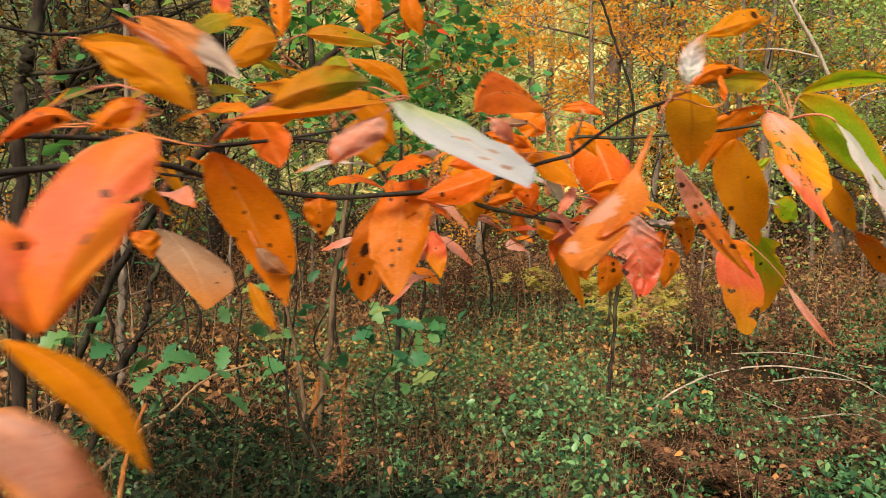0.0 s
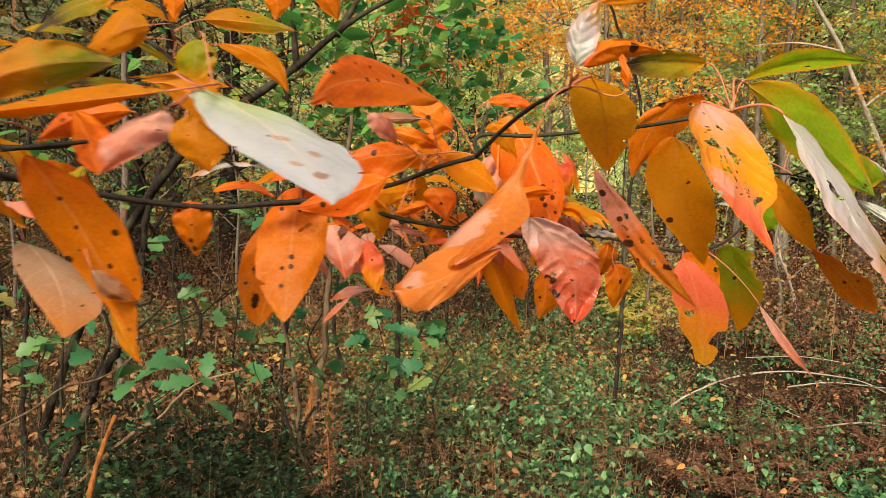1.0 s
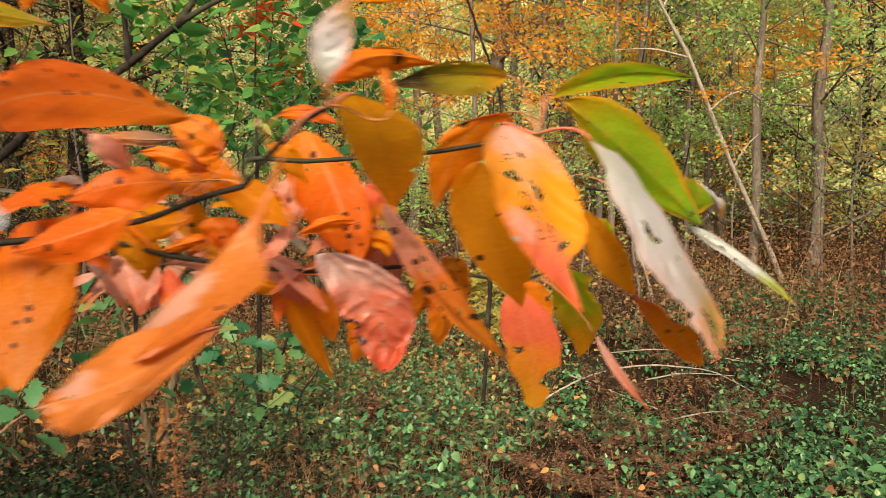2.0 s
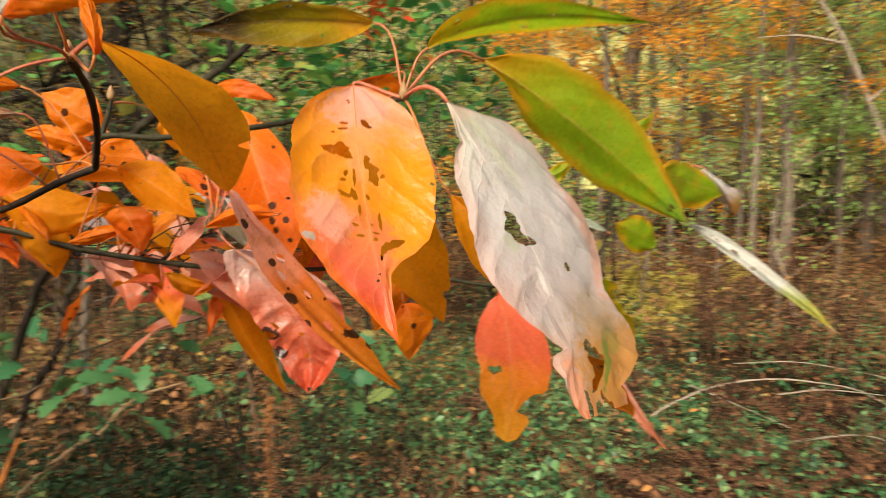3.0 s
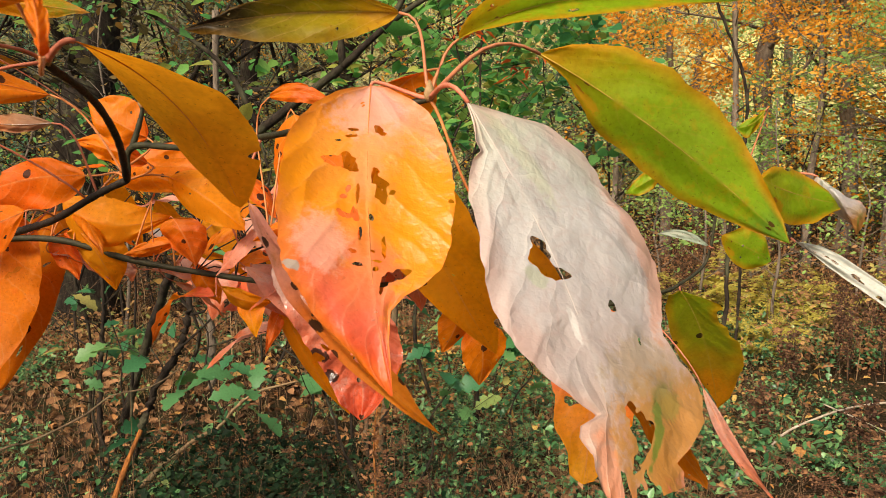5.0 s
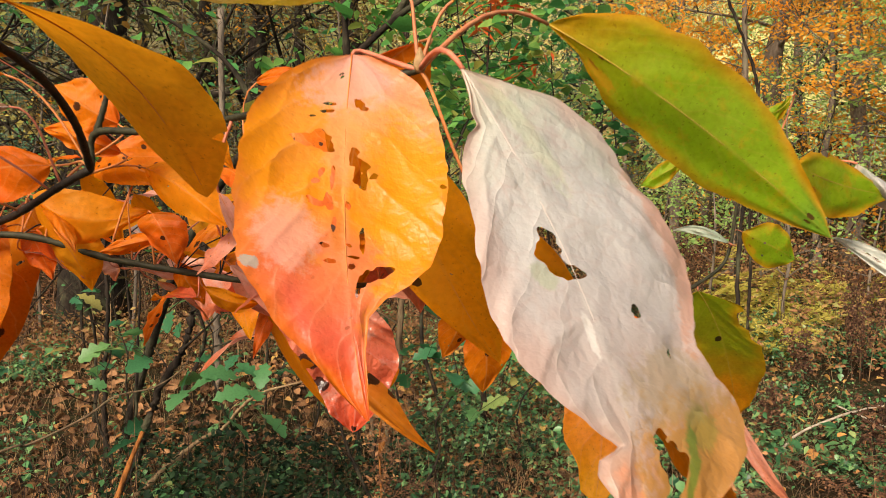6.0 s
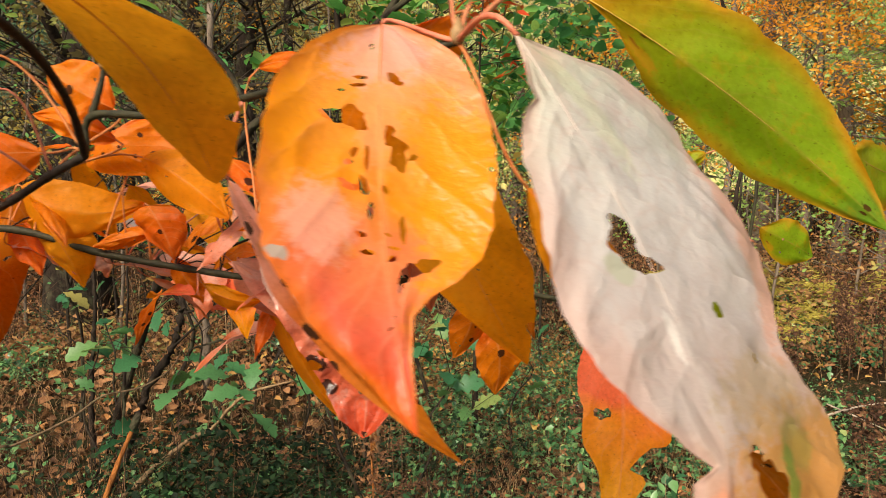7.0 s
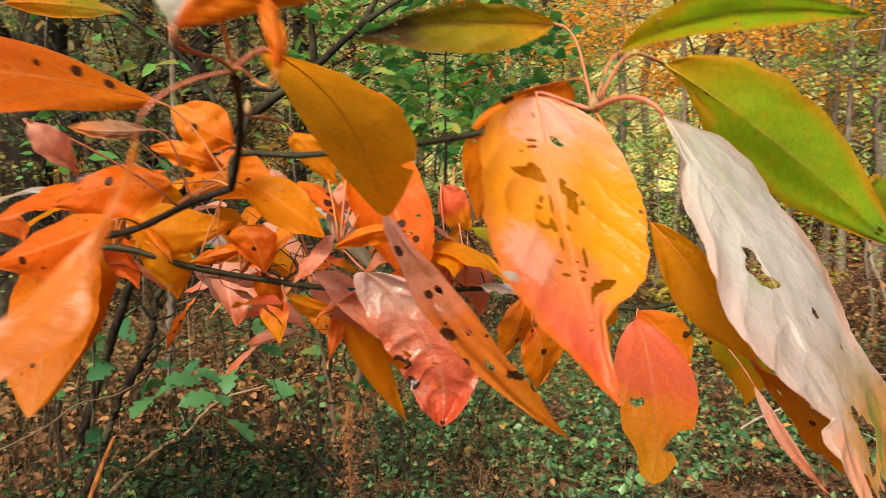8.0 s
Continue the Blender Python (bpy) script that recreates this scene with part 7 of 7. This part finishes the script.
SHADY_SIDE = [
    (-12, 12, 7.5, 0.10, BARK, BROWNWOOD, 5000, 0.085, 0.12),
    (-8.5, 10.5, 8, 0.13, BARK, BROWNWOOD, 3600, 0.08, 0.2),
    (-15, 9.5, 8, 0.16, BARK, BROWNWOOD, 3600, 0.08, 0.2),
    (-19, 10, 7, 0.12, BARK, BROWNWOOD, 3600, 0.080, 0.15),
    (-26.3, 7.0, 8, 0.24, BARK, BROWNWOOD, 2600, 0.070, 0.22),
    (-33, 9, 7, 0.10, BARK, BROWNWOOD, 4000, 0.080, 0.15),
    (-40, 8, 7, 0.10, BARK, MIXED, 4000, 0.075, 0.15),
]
FAR_OPEN_SIDE = [
    (39, 15, 8, 0.12, BARK_GREY, GREENWOOD, 8000, 0.115, 0.04),
    (45, 14.5, 8, 0.12, BARK_GREY, MAPLE, 8000, 0.115, 0.04),
    (33, 15.5, 8, 0.12, BARK_GREY, MAPLE, 8000, 0.115, 0.04),
    (18, 20, 9.5, 0.13, BARK_GREY, GREENWOOD, 9000, 0.13, 0.05),
    (13, 21, 9, 0.13, BARK_GREY, MAPLE, 9000, 0.12, 0.05),
    (24, 19, 9, 0.13, BARK_GREY, GREENWOOD, 9000, 0.12, 0.05),
    (30, 20, 9, 0.13, BARK_GREY, GREENWOOD, 9000, 0.12, 0.05),
    (36, 18, 9, 0.13, BARK_GREY, GREENWOOD, 9000, 0.12, 0.05),
    (42, 19, 9, 0.13, BARK_GREY, GREENWOOD, 9000, 0.12, 0.05),
    (48, 20, 9, 0.13, BARK, MIXED, 8000, 0.12, 0.05),
    (57, 16, 8, 0.12, BARK, MAPLE, 7000, 0.11, 0.05),
]
FAR_SHADY_SIDE = [
    (5, 16, 9, 0.12, BARK_GREY, GOLD, 9000, 0.12, 0.05),
    (9, 17, 9, 0.12, BARK_GREY, GOLD, 9000, 0.12, 0.05),
    (-4, 15, 8.5, 0.12, BARK, MIXED, 8000, 0.10, 0.08),
    (1, 20, 9, 0.13, BARK_GREY, GREENWOOD, 8000, 0.12, 0.05),
    (-9, 22, 9, 0.13, BARK, MIXED, 8000, 0.13, 0.05),
    (-16, 19, 9, 0.13, BARK, BROWNWOOD, 8000, 0.12, 0.05),
    (-23, 19, 9, 0.13, BARK, MIXED, 8000, 0.12, 0.05),
    (-30, 17, 9, 0.13, BARK, BROWNWOOD, 8000, 0.12, 0.05),
]
KINDS = {MAPLE: "orange autumn foliage", GOLD: "golden autumn foliage, coloured pale for its sunlit glints", MIXED: "olive and orange foliage", GREENWOOD: "green and yellow foliage", BROWNWOOD: "brown withering foliage"}
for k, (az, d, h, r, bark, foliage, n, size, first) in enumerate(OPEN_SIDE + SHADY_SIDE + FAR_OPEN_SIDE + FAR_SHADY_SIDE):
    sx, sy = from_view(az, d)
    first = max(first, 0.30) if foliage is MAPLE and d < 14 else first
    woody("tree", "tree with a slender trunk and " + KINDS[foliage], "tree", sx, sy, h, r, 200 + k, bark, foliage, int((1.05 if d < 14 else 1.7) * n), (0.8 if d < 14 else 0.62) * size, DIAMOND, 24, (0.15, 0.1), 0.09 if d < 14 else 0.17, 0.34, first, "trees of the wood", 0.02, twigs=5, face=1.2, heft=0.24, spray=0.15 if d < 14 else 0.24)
for k, (az, d, h) in enumerate([(10.5, 13, 7), (7, 19, 8), (-1, 17, 8), (26, 17, 8), (35, 15, 7.5), (48, 15, 7.5), (-16, 16, 7.5), (-29, 13, 7)]):
    sx, sy = from_view(az, d)
    woody("pine_tree", "dark green pine with drooping needles", "pine tree", sx, sy, h, 0.08, 260 + k, BARK, PINE, 9000, 0.16, NEEDLE, 34, (0, 0), 0.14, 0.20, 0.16, "pines of the wood", 0.01, twigs=4)
# understorey saplings
for k in range(36):
    az, d = -38 + 96 * (k + 0.5) / 36 + 1.6 * math.sin(7 * k), 5.8 + 3.6 * ((k * 0.618) % 1)
    if -8 < az < 8 and d < 7:
        d += 2.0
    if 33 < az < 46:
        d += 2.2
    bare = min(abs(az - 22.4), abs(az - 27.4)) < 1.3
    foliage = (BROWNWOOD, MIXED, SHRUB, MAPLE, BROWNWOOD)[k % 5] if az < -2 else (GREENWOOD, MAPLE, GREENWOOD, GREENWOOD)[k % 4] if az < 24 else (GREENWOOD, GREENWOOD, MAPLE, GREENWOOD, MIXED)[k % 5]
    sx, sy = from_view(az, d)
    woody("understorey_tree", "thin understorey sapling with " + ("hardly a leaf on it" if bare else "small scattered autumn leaves"), "sapling", sx, sy, (1.3 if 3 < az < 33 else 2.2) + 1.4 * ((k * 0.37) % 1), 0.014, 300 + k, BARK_GREY if k % 3 else BARK, foliage, 60 if bare else 420 if az > 8 else 500 if az > -2 else 520, 0.046, OVATE, 15, (0.1 * math.sin(k), 0), 0.05, 0.42, 0.22, "understorey saplings", 0.05, twigs=4, face=1.1)

for k in range(22):
    az, d = -34 + 88 * (k + 0.5) / 22 + 1.5 * math.sin(5 * k), 11 + 5 * ((k * 0.618) % 1)
    sx, sy = from_view(az, d)
    woody("bush", "low bush at the edge of the wood in fading colours", "bush", sx, sy, 1.7 + 0.6 * ((k * 0.37) % 1), 0.02, 400 + k, BARK, ((MIXED, GREENWOOD, BROWNWOOD, MAPLE)[k % 4] if az > 0 else (BROWNWOOD, MIXED, MAPLE, GREENWOOD)[k % 4]), 1100, 0.085, DIAMOND, 14, (0, 0), 0.18, 0.6, 0.1, "bushes of the wood", 0.05, twigs=3, face=1.1)

# ---------------------------------------------------------------- distance
def distance_material():
    m = Nodes("distant_woods")
    where = m.n("TexCoord").outputs["Object"]
    a, b = m.noise(0.22, 4, where), m.noise(1.3, 5, where, 0.6)
    col = m.ramp(b, [(0.3, (0.20, 0.25, 0.10)), (0.45, (0.36, 0.38, 0.14)), (0.58, (0.58, 0.46, 0.15)), (0.72, (0.74, 0.56, 0.22))])
    col = m.mix(m.math("MULTIPLY", m.step(a, 0.42, 0.6), 0.6), col, (0.10, 0.13, 0.045))
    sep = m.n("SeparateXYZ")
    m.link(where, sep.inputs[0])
    # dark brown towards the left: the shady side's darkness is put into the colour
    left_shade = m.math("SUBTRACT", 1.0, m.step(m.math("ADD", sep.outputs[0], m.math("MULTIPLY", a, 8.0)), -4.0, 6.0))
    col = m.mix(m.math("MULTIPLY", left_shade, 0.85), col, m.ramp(b, [(0.35, (0.020, 0.022, 0.012)), (0.6, (0.07, 0.055, 0.025))]))
    m.link(col, m.bsdf.inputs["Base Color"])
    m.bsdf.inputs["Roughness"].default_value = 0.9
    return m.mat


verts, faces = [], []
for i in range(49):
    a = radians(-100 + 200 * i / 48)
    top = 17.0 + 1.6 * math.sin(5.1 * a) + 1.3 * math.sin(13 * a + 1)
    for hgt in (0.0, 0.5, 1.0):
        dd = 42 + 6 * hgt
        verts.append((dd * math.sin(a), dd * math.cos(a), -1 + (top + 1) * hgt))
for i in range(48):
    for j in range(2):
        o = 3 * i + j
        faces.append((o, o + 1, o + 4, o + 3))
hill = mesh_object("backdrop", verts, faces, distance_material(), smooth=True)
tagged(hill, "distant wooded rise in autumn colours", "woods", kind="structure")
